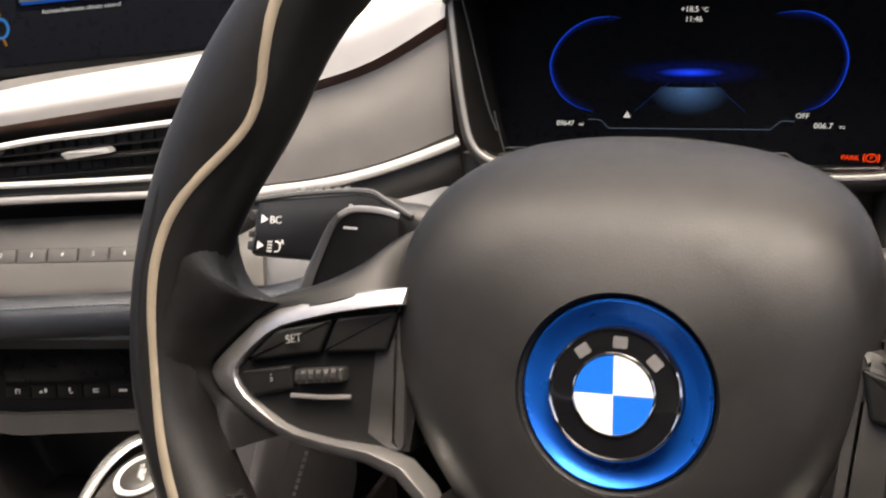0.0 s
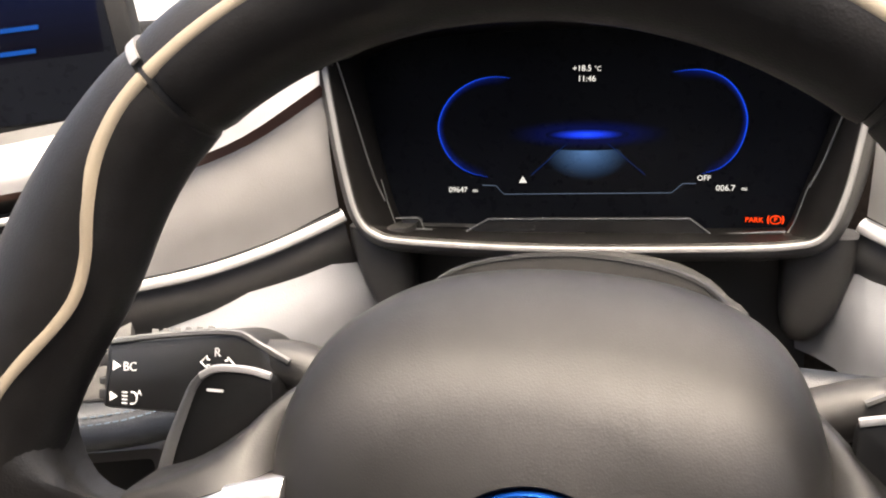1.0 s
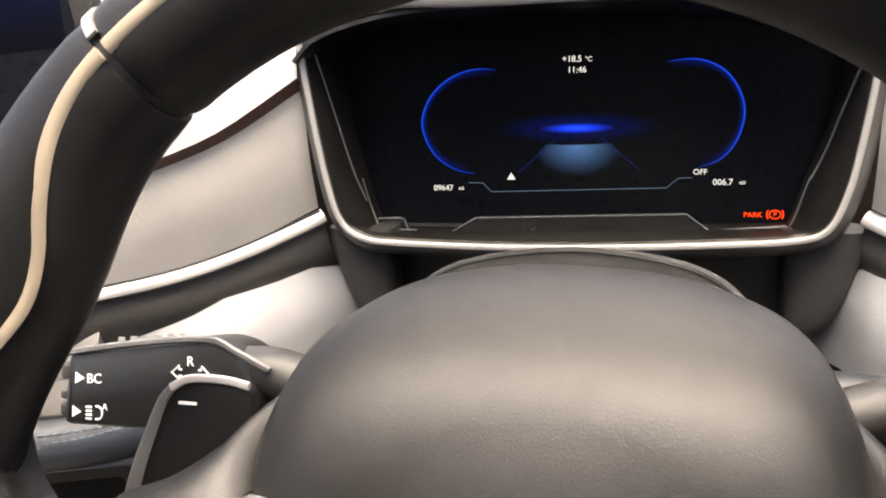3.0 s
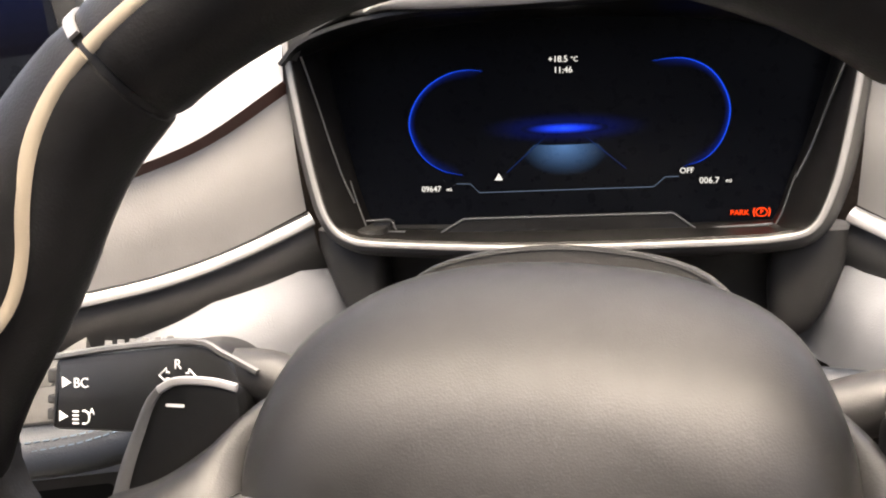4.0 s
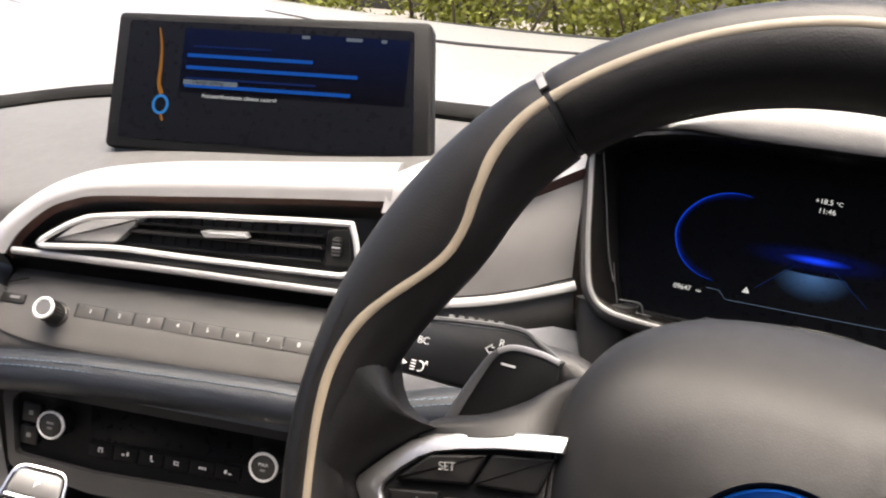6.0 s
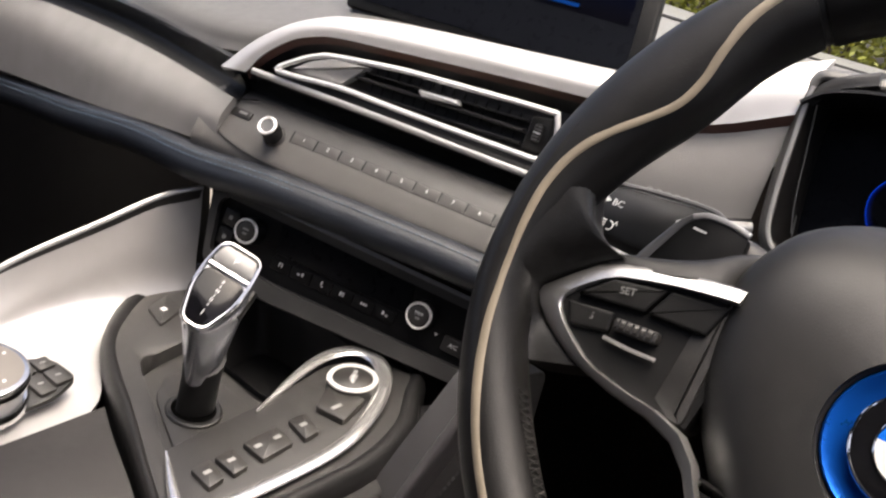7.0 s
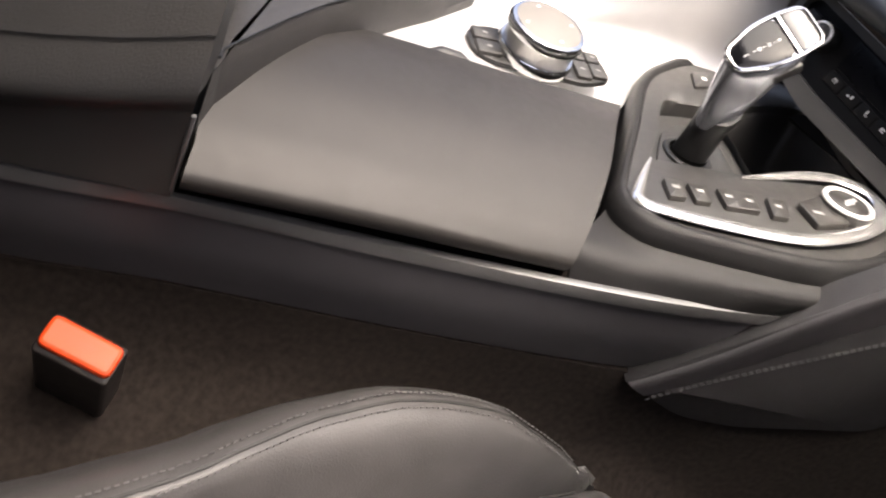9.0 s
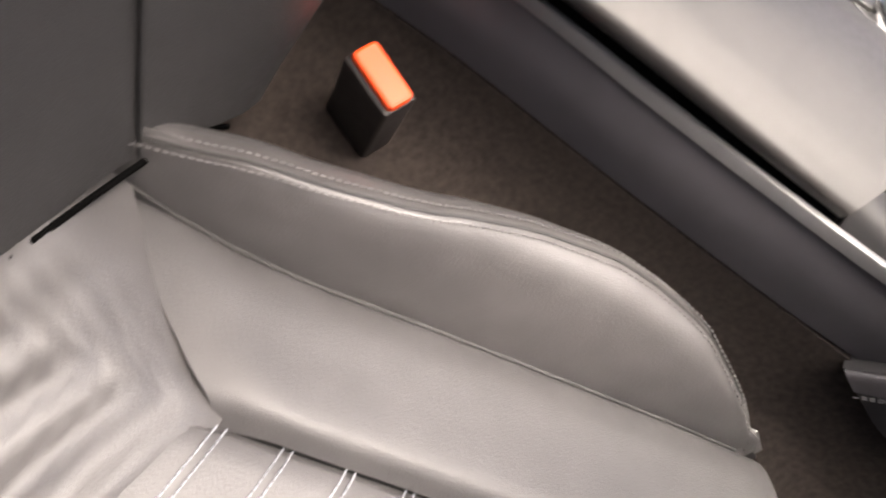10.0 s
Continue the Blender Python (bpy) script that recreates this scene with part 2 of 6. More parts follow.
def lathe(fr, u, v, prof, segs=40, bm=None, sx=1.0, sy=1.0):
    """A turned body: prof is (radius, n) from back to front, about the panel's normal at (u, v)."""
    bm = bm or bmesh.new()
    rings = []
    for r, n in prof:
        rings.append([bm.verts.new(fr.p(u + sx * r * math.cos(2 * math.pi * s / segs), v + sy * r * math.sin(2 * math.pi * s / segs), n)) for s in range(segs)])
    for a, b in zip(rings, rings[1:]):
        for s in range(segs):
            bm.faces.new((a[s - 1], a[s], b[s], b[s - 1]))
    bm.faces.new(rings[-1])
    bm.faces.new(list(reversed(rings[0])))
    return bm


def loft(rings, closed_ends=True, bm=None):
    bm = bm or bmesh.new()
    R = [[bm.verts.new(Vector(p)) for p in r] for r in rings]
    k = len(R[0])
    for a, b in zip(R, R[1:]):
        for s in range(k):
            bm.faces.new((a[s - 1], a[s], b[s], b[s - 1]))
    if closed_ends:
        bm.faces.new(R[0])
        bm.faces.new(R[-1])
    return bm


def sheet(rows, su=6, sv=6, thick=3.0, straight_rows=False, bm=None, toward=(0, -0.3, 1)):
    """A curved panel through a grid of points (rows of equal length), thick millimetres, its face turned to toward."""
    bm = bm or bmesh.new()
    G = [catmull(r, su) for r in rows]
    cols = list(zip(*G))
    H = []
    for c in cols:
        if straight_rows:
            line = []
            for a, b in zip(c, c[1:]):
                line += [a + (b - a) * s / sv for s in range(sv)]
            H.append(line + [c[-1]])
        else:
            H.append(catmull(c, sv))
    A = np.array(H)  # column, row, xyz
    du = np.gradient(A, axis=0)
    dv = np.gradient(A, axis=1)
    N = np.cross(du, dv)
    N /= np.maximum(np.linalg.norm(N, axis=2, keepdims=True), 1e-9)
    if (N * np.array(toward)).sum(axis=2).mean() < 0:
        N = -N
    Bk = A - N * thick / 1000
    a, b, _ = A.shape
    F = [[bm.verts.new(Vector(A[i, j])) for j in range(b)] for i in range(a)]
    K = [[bm.verts.new(Vector(Bk[i, j])) for j in range(b)] for i in range(a)]
    for i in range(a - 1):
        for j in range(b - 1):
            bm.faces.new((F[i][j], F[i + 1][j], F[i + 1][j + 1], F[i][j + 1]))
            bm.faces.new((K[i][j], K[i][j + 1], K[i + 1][j + 1], K[i + 1][j]))
    for i in range(a - 1):
        for j in (0, b - 1):
            bm.faces.new((F[i][j], F[i + 1][j], K[i + 1][j], K[i][j]))
    for j in range(b - 1):
        for i in (0, a - 1):
            bm.faces.new((F[i][j], F[i][j + 1], K[i][j + 1], K[i][j]))
    return bm


def text(name, words, fr, u, v, n, size, mat, parent, turn=0.0, deep=0.15):
    """Raised words, centred at (u, v); size is the height of the letters in millimetres."""
    cu = bpy.data.curves.new(name, "FONT")
    cu.body, cu.size, cu.align_x, cu.align_y = words, size * 1.4 / 1000, "CENTER", "CENTER"
    cu.extrude, cu.resolution_u = deep / 1000, 3
    ob = bpy.data.objects.new(name, cu)
    me = bpy.data.meshes.new_from_object(ob)
    bm = bmesh.new()
    bm.from_mesh(me)
    bpy.data.objects.remove(ob)
    bpy.data.meshes.remove(me)
    bm.transform(fr.m @ Matrix.Translation((u / 1000, v / 1000, n / 1000)) @ Matrix.Rotation(radians(turn), 4, "Z"))
    return part(name, bm, mat, parent, "", False)


def bars(fr, u, v, n, w, h, bm=None):
    return prism(fr, rect(u, v, w, h, 0.2, 1), n, n + 0.25, 0, bm)


def interp(x, xs, ys):
    return float(np.interp(x, xs, ys))


def stitches(path, step, length, r, bm=None, up=(0, 0, 1)):
    """Single stitches along a line of points in metres; sizes in millimetres."""
    bm = bm or bmesh.new()
    P = np.array([tuple(p) for p in path])
    d = np.r_[0, np.cumsum(np.linalg.norm(np.diff(P, axis=0), axis=1))]
    s = 0.0
    while s + length / 1000 < d[-1]:
        ends = [Vector([np.interp(q, d, P[:, k]) for k in range(3)]) for q in (s, s + length / 1000)]
        tube(ends, r, segs=4, bm=bm, up=up)
        s += step / 1000
    return bm


def tilted(o, n):
    """A panel whose normal is n and whose u keeps to the car's width."""
    n = Vector(n).normalized()
    u = Vector((1, 0, 0))
    u = (u - n * u.dot(n)).normalized()
    v = n.cross(u)
    f = Frame((0, 0, 0))
    f.m = Matrix.Translation(o) @ Matrix((u, v, n)).transposed().to_4x4()
    return f


class Leaning:
    """A panel whose surface leans away from its frame by lift(u, v)."""

    def __init__(self, fr, lift):
        self.fr, self.lift, self.m = fr, lift, fr.m

    def p(self, u, v, n=0.0):
        return self.fr.p(u, v, n + self.lift(u, v))


WHEEL = Frame((-0.035, 0.222, 0.89), 0, 25)
BINN = Frame((-0.035, 0.535, 0.875), 0, 12, 0)
CLIM = Frame((-0.362, 0.376, 0.715), 20, 12, -3)
PRES = Frame((-0.40, 0.376, 0.811), 18, 35)
VENT = Frame((-0.338, 0.408, 0.873), 20, 8)
CID = Frame((-0.425, 0.488, 0.948), 18, 18, 1.5)
SHIFT = tilted((-0.34, 0.25, 0.662), (-0.06, -0.15, 1))


# ---- steering wheel ----
def steering_wheel():
    w = thing("steering_wheel", "black leather sports steering wheel with cream stripe and silver spokes", "steering wheel", (-0.035, 0.222, 0.89))
    face = WHEEL.m.to_3x3() @ Vector((0, 0, 1))
    # the rim by angle from the horizontal: inner radius and the radius of the stripe
    inner_a = [-90, -60, -44, -36, -28, -20, -13, -6, 0, 6, 12, 20, 28, 36, 44, 52, 68, 90]
    inner_r = [133, 133, 132, 133, 135, 138.5, 140, 137, 133, 129.5, 126, 121, 119, 123, 127, 128, 127.5, 127]
    stripe_a = [-90, -52, -36, -20, -4, 4, 12, 20, 28, 36, 44, 52, 68, 90]
    stripe_r = [149, 149, 148, 146.5, 145.5, 145, 139, 129, 125.5, 135, 143.5, 145, 146, 148]
    outer, mid_n, deep = 161.0, -20.0, 17.0

    def fold(a):
        a = (a + 180) % 360 - 180
        return 180 - a if a > 90 else (-180 - a if a < -90 else a)

    def smooth(x, xs, ys):
        return sum(interp(x + d, xs, ys) for d in (-4, -2, 0, 2, 4)) / 5

    def rim_ring(a, grow=0.0):
        ri, ro = smooth(fold(a), inner_a, inner_r) - grow, outer + grow
        rc, hw = (ri + ro) / 2, (ro - ri) / 2
        out = []
        for s in range(24):
            q = 2 * math.pi * s / 24
            c, d = math.cos(q), math.sin(q)
            r = rc + hw * math.copysign(abs(c) ** 0.88, c)
            n = mid_n + (deep + grow) * math.copysign(abs(d) ** 0.9, d) * (1 - 0.10 * max(0, -c))
            out.append(WHEEL.p(r * math.cos(radians(a)), r * math.sin(radians(a)), n))
        return out

    def face_n(a, r):
        ri = smooth(fold(a), inner_a, inner_r)
        rc, hw = (ri + outer) / 2, (outer - ri) / 2
        x = max(-1, min(1, (r - rc) / hw))
        return mid_n + deep * (1 - abs(x) ** 2.25) ** 0.45 * (1 - 0.10 * max(0, -x))

    def rim_piece(a0, a1, grow=0.0, steps=56):
        rings = [rim_ring(a0 + (a1 - a0) * i / steps, grow) for i in range(steps + 1)]
        if steps > 10:  # ends tucked in at the joint
            rings = [rim_ring(a0, -1.6)] + [rim_ring(a0 + 0.25 * (1 if a1 > a0 else -1), -0.5)] + rings[1:-1] + [rim_ring(a1 - 0.25, -0.5), rim_ring(a1, -1.6)]
        return loft(rings)

    joints = [51, 129, 259.5, 280.5]
    part("upper_rim", rim_piece(51.4, 128.6), RIM, w, "smooth black leather upper rim")
    part("left_grip", rim_piece(129.4, 259.1), RIM, w, "perforated black leather grip")
    part("right_grip", rim_piece(-79.1, 50.6), RIM, w, "perforated black leather grip")
    part("lower_rim", rim_piece(259.9, 280.1), RIM, w, "smooth black leather lower rim")
    for a in joints:
        part("rim_joint", rim_piece(a - 0.6, a + 0.6, -1.4, 3), PLASTIC, w)
        rings = []
        for da in (-0.55, 0.0, 0.55):
            ring = rim_ring(a + da, 0.4)
            rings.append([ring[q % 24] for q in range(-1, 6)])
        part("joint_clip", sheet(rings, 2, 2, 1.0, toward=WHEEL.m.to_3x3() @ Vector((math.cos(radians(a)), math.sin(radians(a)), 1))), TRIMGREY, w, "small satin silver joint clip")
    # cream stripe, a thin raised band along the face of the rim
    for a0, a1 in ((51.4, 128.6), (129.4, 259.1), (-79.1, 50.6), (259.9, 280.1)):
        pts, wid = [], []
        for i in range(91):
            a = a0 + (a1 - a0) * i / 90
            r = smooth(fold(a), stripe_a, stripe_r)
            pts.append(WHEEL.p(r * math.cos(radians(a)), r * math.sin(radians(a)), face_n(a, r) - 0.5))
            wid.append(2.1 + 0.5 * math.exp(-((fold(a) - 30) / 16) ** 2))
        part("stripe", tube(pts, wid, 1.0, segs=8, up=face), CREAM, w, "cream leather stripe")
    # crossed stitching on the inner side of the grips
    for a0, a1 in ((212, 257), (-77, -32)):
        bm = bmesh.new()
        k = int(abs(a1 - a0) / 1.25)
        for i in range(k):
            a = a0 + (a1 - a0) * i / k
            ri = smooth(fold(a), inner_a, inner_r)
            for d0, d1 in ((0, 0.9), (0.9, 0)):
                tube([WHEEL.p((ri + dr) * math.cos(radians(a + d)), (ri + dr) * math.sin(radians(a + d)), nn) for d, nn, dr in ((d0, -13.5, 0.5), (0.45, -17, -0.5), (d1, -20.5, -0.6))], 0.36, segs=4, bm=bm)
        part("stitching", bm, RIMTHREAD, w, "crossed black stitching")
    # boss: a cushion that falls away towards its upper edge
    base = [(-75.5, 8), (-71, 25), (-63, 40.5), (-50, 52), (-34, 59.5), (-12, 63.5), (10, 64), (34, 62), (50, 58), (64, 51.5), (73.5, 41.5), (80, 26), (83.5, 8), (83, -10), (79, -28), (69, -48), (52, -68), (36, -85), (23, -98), (4, -102), (-15, -98), (-28, -85), (-44, -68), (-60, -48), (-71, -28), (-75.5, -10)]
    line = catmull(base, 4, True)
    rings = []
    for k, curl in ((0.86, 80), (0.95, 66), (0.99, 46), (1.0, 33), (0.992, 24), (0.97, 16), (0.93, 9.5), (0.86, 5), (0.77, 2), (0.66, 0.6), (0.54, 0), (0.0, 0.3), (-1.0, 14)):
        ring = []
        for p in line:
            u, v = 4 + (p[0] - 4) * k, -18 + (p[1] + 18) * k
            if k <= 0:  # round opening for the badge
                q = math.atan2(p[1] + 21, p[0] - 8.4)
                u, v = 8.4 + (30.6 + 0.4 * k) * math.cos(q), -21 + (30.6 + 0.4 * k) * math.sin(q)
            top = max(0.0, p[1]) / 64 if k > 0 else 0.0
            n = -30 - 37.7 * (max(0.0, v + 14) / 78) ** 2.9 - curl * (1 - 0.55 * top * (1 if curl < 40 else 0.6))
            ring.append(WHEEL.p(u, v, max(n, -112)))
        rings.append(ring)
    part("airbag_cover", loft(rings), BOSS, w, "soft matt grey airbag cover")
    cx, cy = 8.4, -21
    BADGE = Frame((0, 0, 0))
    BADGE.m = WHEEL.m @ Matrix.Translation((0, 0, -0.003))
    part("emblem_seat", lathe(BADGE, cx, cy, [(31.6, -46), (31.6, -33), (30.6, -30.2), (29.4, -31.2), (29.0, -36)]), BOSS, w)
    ring = part("emblem_ring", lathe(BADGE, cx, cy, [(28.8, -40), (28.8, -30.2), (28.0, -29.3), (26.8, -30.2), (24.8, -32.2), (22.6, -33.6), (20.2, -34.4)]), BLUE, w, "bright blue ring round the badge")
    badge = part("emblem", lathe(BADGE, cx, cy, [(20.4, -38), (20.4, -29.6), (19.7, -28.3), (18.6, -28.0)]), GLOSS, w, "round gloss black badge with blue and white quarters")
    for r, n, t in ((19.7, -28.1, 0.55), (12.2, -27.7, 0.45)):
        part("badge_edge", tube([BADGE.p(cx + r * math.cos(2 * math.pi * i / 48), cy + r * math.sin(2 * math.pi * i / 48), n) for i in range(48)], t, closed=True, segs=6), CHROME, badge)
    for q in range(4):
        pts = [(cx, cy)] + [(cx + 11.9 * math.cos(radians(90 * q + 4 + a)), cy + 11.9 * math.sin(radians(90 * q + 4 + a))) for a in range(0, 91, 6)]
        part("quarter", prism(BADGE, pts, -28.6, -27.5), BLUEFLAT if q in (1, 3) else WHITEFLAT, badge, "blue enamel quarter" if q in (1, 3) else "white enamel quarter")
    for du, dv, tn in ((-10.4, 12.0, 40), (0.7, 15.8, 2), (11.4, 11.0, -42)):
        c, s = math.cos(radians(tn)), math.sin(radians(tn))
        pts = [(cx + du + c * x - s * y, cy + dv + s * x + c * y) for x, y in rect(0, 0, 4.4, 3.6, 0.4, 1)]
        part("badge_mark", prism(BADGE, pts, -28.1, -27.7), TRIMGREY, badge, "pale grey mark")
    for u in (-40, 53):
        part("horn_mark", prism(WHEEL, rect(u, -5 + 0.03 * u, 7, 3.6, 1, 2), -38, -32.6, 0.3), BOSS, w)
    # spokes
    for sgn in (1, -1):
        def mx(pts):
            return [(4 + sgn * (u - 4), v) for u, v in pts]
        arm = rounded(mx([(-120, -16), (-108, -9), (-64, 3), (-60, -54), (-100, -50), (-121, -41)]), 6)
        part("spoke", prism(WHEEL, arm, -62, -36, 5), SOFT, w, "dark soft spoke")
        # silver bezel: open towards the boss, broad on top and thin below, running on down the bottom spoke
        bend = lambda pts: [(u + (8 if sgn == -1 else 0), v) for u, v in mx(pts)]
        o = bend([(-64, 3.8), (-67, 3.4), (-76, 1.6), (-88, -1.4), (-100, -4.6), (-110, -8.5), (-118, -13.2), (-125, -20.5), (-130, -26.4), (-134, -31.0), (-134.5, -34.0), (-131, -38.4), (-125, -43.0), (-118, -47.0), (-109, -51), (-100, -53), (-88, -55), (-72, -56), (-60, -59), (-51, -66), (-42, -78), (-35, -90), (-29, -99), (-22, -108), (-15, -121), (-9, -135)])
        i = bend([(-64, -2.1), (-67, -2.6), (-75, -4.4), (-86, -7.0), (-98, -10.8), (-107, -14.2), (-112, -17.8), (-117, -22.8), (-120, -26.6), (-122.5, -30.4), (-122.8, -33), (-121, -36), (-117, -39.8), (-110, -44.2), (-104, -47.6), (-98, -49.6), (-86, -51), (-70, -51.4), (-58, -54), (-49, -61), (-39, -75), (-31.5, -87.5), (-24, -95.5), (-14, -104.5), (-7, -118), (-1, -131)])
        rings = []
        for k, (p, q) in enumerate(zip(o, i)):
            top = interp(k, (0, 5, 8, 12, 17, 20, 25), (-31.5, -25.5, -23.5, -23.8, -27, -27.5, -14))
            low = top - 12
            mixed = lambda t: (p[0] + (q[0] - p[0]) * t, p[1] + (q[1] - p[1]) * t)
            rings.append([WHEEL.p(*mixed(t), n) for t, n in ((0, low), (0, top - 2.6), (0.1, top - 2.0), (0.5, top - 0.7), (0.92, top), (1, top - 0.8), (1, low))])
        part("spoke_bezel", loft(rings), SPOKEMETAL, w, "satin silver spoke bezel and lower trim", angle=50)
        i = [tuple(p) for p in i[:17]] + mx([(-60, -52), (-57, -3)])
        # leather web that flows from the rim into the spoke, with a flange behind both free edges
        edge = catmull([(-110, -6.2), (-114, -8.8), (-119.5, -13.6), (-126, -20.5), (-131.4, -27), (-134.6, -32.5), (-131.5, -38.6), (-124, -44.2), (-114, -49.8), (-106, -52.6)], 3)
        rings, k = [], len(edge)

        def column(p0, p1, p2, e, ns, back=0):
            col = []
            for h in range(9):
                f = h / 8
                w4 = ((1 - f) ** 3, 3 * f * (1 - f) ** 2, 3 * f * f * (1 - f), f ** 3)
                u, v = sum(c * p for c, p in zip(w4, (p0, p1, p2, e)))
                n = sum(c * p for c, p in zip(w4, ns))
                col.append(WHEEL.p(u if sgn == 1 else -u + 8 * f, v, n - back))
            for dn in (3, 6, 9):  # turned back behind its free edge
                col.append(WHEEL.p(e[0] if sgn == 1 else 8 - e[0], e[1] + 0.12 * dn, ns[3] - dn - back))
            return col
        # hollow fillet between the spoke's top and the rim
        for deg, end, sink in ((22, (-134, 17), 4.0), (18, (-132.5, 9.5), 2.2), (14, (-129.5, 3.0), 1.0), (10.5, (-125.5, -2.2), 0.3), (7, (-120.5, -5.2), 0.0), (4, (-115, -6.6), 0.0)):
            far, e = np.array((-math.cos(radians(deg)), math.sin(radians(deg)))), np.array(end)
            rings.append(column(far * 149, far * 142, e + (far * 139 - e) * 0.45, e, (-2.9 - sink, -3.2 - sink, -12 - sink, -24.5)))
        for j in range(0, k + 2):
            q = min(j, k - 1)
            deg = radians(1.0 - 27.0 * q / (k - 1))
            far = np.array((-math.cos(deg), math.sin(deg)))
            e = np.array(edge[q])
            low = min(1.0, max(0.0, (q / (k - 1) - 0.45) / 0.3))  # the lower half is set back inside the rim
            low = low * low * (3 - 2 * low)
            p0, p1 = far * (150 - 12 * low), far * (142.5 - 6 * low)
            p2 = e + (far * 137 - e) * 0.4
            if q < 8:
                p1, p2 = p1 - (0, 0.25 * (8 - q)), p2 - (0, 0.3 * (8 - q))
            rings.append(column(p0, p1, p2, e, (-2.9 - 22 * low, -3.2 - 24 * low, -17 - 11 * low, -27 - 2 * low), (0, 12, 26)[max(j - k + 1, 0)]))
        bm = bmesh.new()
        R = [[bm.verts.new(x) for x in c] for c in rings]
        for c, d in zip(R, R[1:]):
            for h in range(11):
                bm.faces.new((c[h], c[h + 1], d[h + 1], d[h]))
        part("spoke_web", bm, RIM, w, "leather web between rim and spoke")
        shoulder = [[WHEEL.p(*mx([(u, v)])[0], n) for u, v, n in r] for r in (((-116, -11, -28), (-100, -7, -28), (-82, -1, -30), (-72, 3, -40), (-62, 8, -70)), ((-114, -5, -30), (-100, 0, -32), (-86, 8, -38), (-76, 20, -52), (-60, 34, -84)), ((-114, -2, -48), (-100, 3, -50), (-86, 13, -55), (-76, 24, -66), (-60, 38, -96)))]
        part("spoke_shoulder", sheet(shoulder, 4, 4, 6, toward=WHEEL.m.to_3x3() @ Vector((0, 0.3, 1))), BOSS, w, "soft dark spoke shoulder")
        panel = Leaning(WHEEL, lambda u, v: -0.21 * (112 - abs(u - 4)))
        part("switch_panel", prism(panel, i, -40, -29), KEYBLACK, w, "black switch panel")
        def key(name, pts, n0, n1, mat, label):
            return part(name, prism(panel, rounded(mx(pts), 1.2, 3), n0, n1, 1.0), mat, w, label, angle=20)
        key("switch", [(-118.5, -27.5), (-108.7, -15.6), (-88.9, -9.6), (-92.6, -21.6)], -31, -25.5, KEYBLACK, "black rocker switch")
        key("switch", [(-87.6, -9.1), (-66.5, -4.4), (-69.5, -18.2), (-91.4, -21.4)], -31, -25.5, KEYBLACK, "black rocker switch")
        key("switch", [(-120.5, -31.3), (-102.5, -27.0), (-100.8, -35), (-115.5, -39.8)], -31, -26.5, KEYBLACK, "black rocker switch")
        th = part("thumb_wheel", prism(panel, rounded(mx([(-100.5, -28.2), (-83.4, -25.4), (-82.8, -30.4), (-99.9, -33.2)]), 1.5, 3), -31, -24, 1.6), SOFT, w, "ribbed dark thumb wheel", angle=20)
        for q in range(6):
            part("wheel_rib", tube([panel.p(*mx([(-98.0 + 2.6 * q, -28.2 + 0.43 * q)])[0], -23.9), panel.p(*mx([(-97.6 + 2.6 * q, -32.4 + 0.43 * q)])[0], -23.9)], 0.45, segs=5), PLASTIC, th)
        part("switch_edge", tube([panel.p(*q, -26.4) for q in mx([(-101.5, -37.4), (-91, -36.8), (-80.5, -35.4)])], 0.8, segs=6), TRIMGREY, w)
        if sgn == 1:
            text("print", "SET", panel, -101, -17.6, -25.3, 3.0, DARKINK, w, 14)
            text("print", "RES", panel, -111.5, -33.0, -26.3, 2.8, DARKINK, w, 14)
    low = rounded([(-50, -64), (58, -64), (36, -92), (14, -128), (14, -136), (-6, -136), (-6, -128), (-28, -92)], 5)
    part("lower_spoke", prism(WHEEL, low, -58, -34, 4), KEYBLACK, w, "black lower spoke")
    # paddles behind the spokes
    for sgn in (1, -1):
        def mx(pts):
            return [(4 + sgn * (u - 4), v) for u, v in pts]
        o = mx([(-80, 27.5), (-86, 29.3), (-100, 29), (-107, 24), (-114, 8), (-120, -12), (-112, -12), (-104, -6), (-90, 6), (-79, 16)])
        p = part("shift_paddle", prism(WHEEL, rounded(o, 2.5), -61, -56, 1.2), KEYBLACK, w, "satin black shift paddle")
        edge = catmull(mx([(-80, 28.2), (-88, 29.6), (-99, 29.4), (-105, 26.6)]), 5)
        part("paddle_edge", tube([WHEEL.p(q[0], q[1], -55.6) for q in edge], 1.3, 0.9, segs=8, up=face), SILVER, p, "satin silver paddle edge")
        edge = catmull(mx([(-104.5, 26.9), (-108, 22.5), (-111.5, 14), (-115.5, 3), (-119, -10)]), 5)
        part("paddle_edge", tube([WHEEL.p(q[0], q[1], -55.9) for q in edge], [1.3 + 1.3 * k / len(edge) for k in range(len(edge))], 0.9, segs=8, up=face), GREYTRIM, p, "grey paddle edge")
        part("paddle_mark", bars(WHEEL, 4 + sgn * (-99.7 - 4), 22.3, -55.9, 6, 0.9), INK, p)
    return w


steering_wheel()


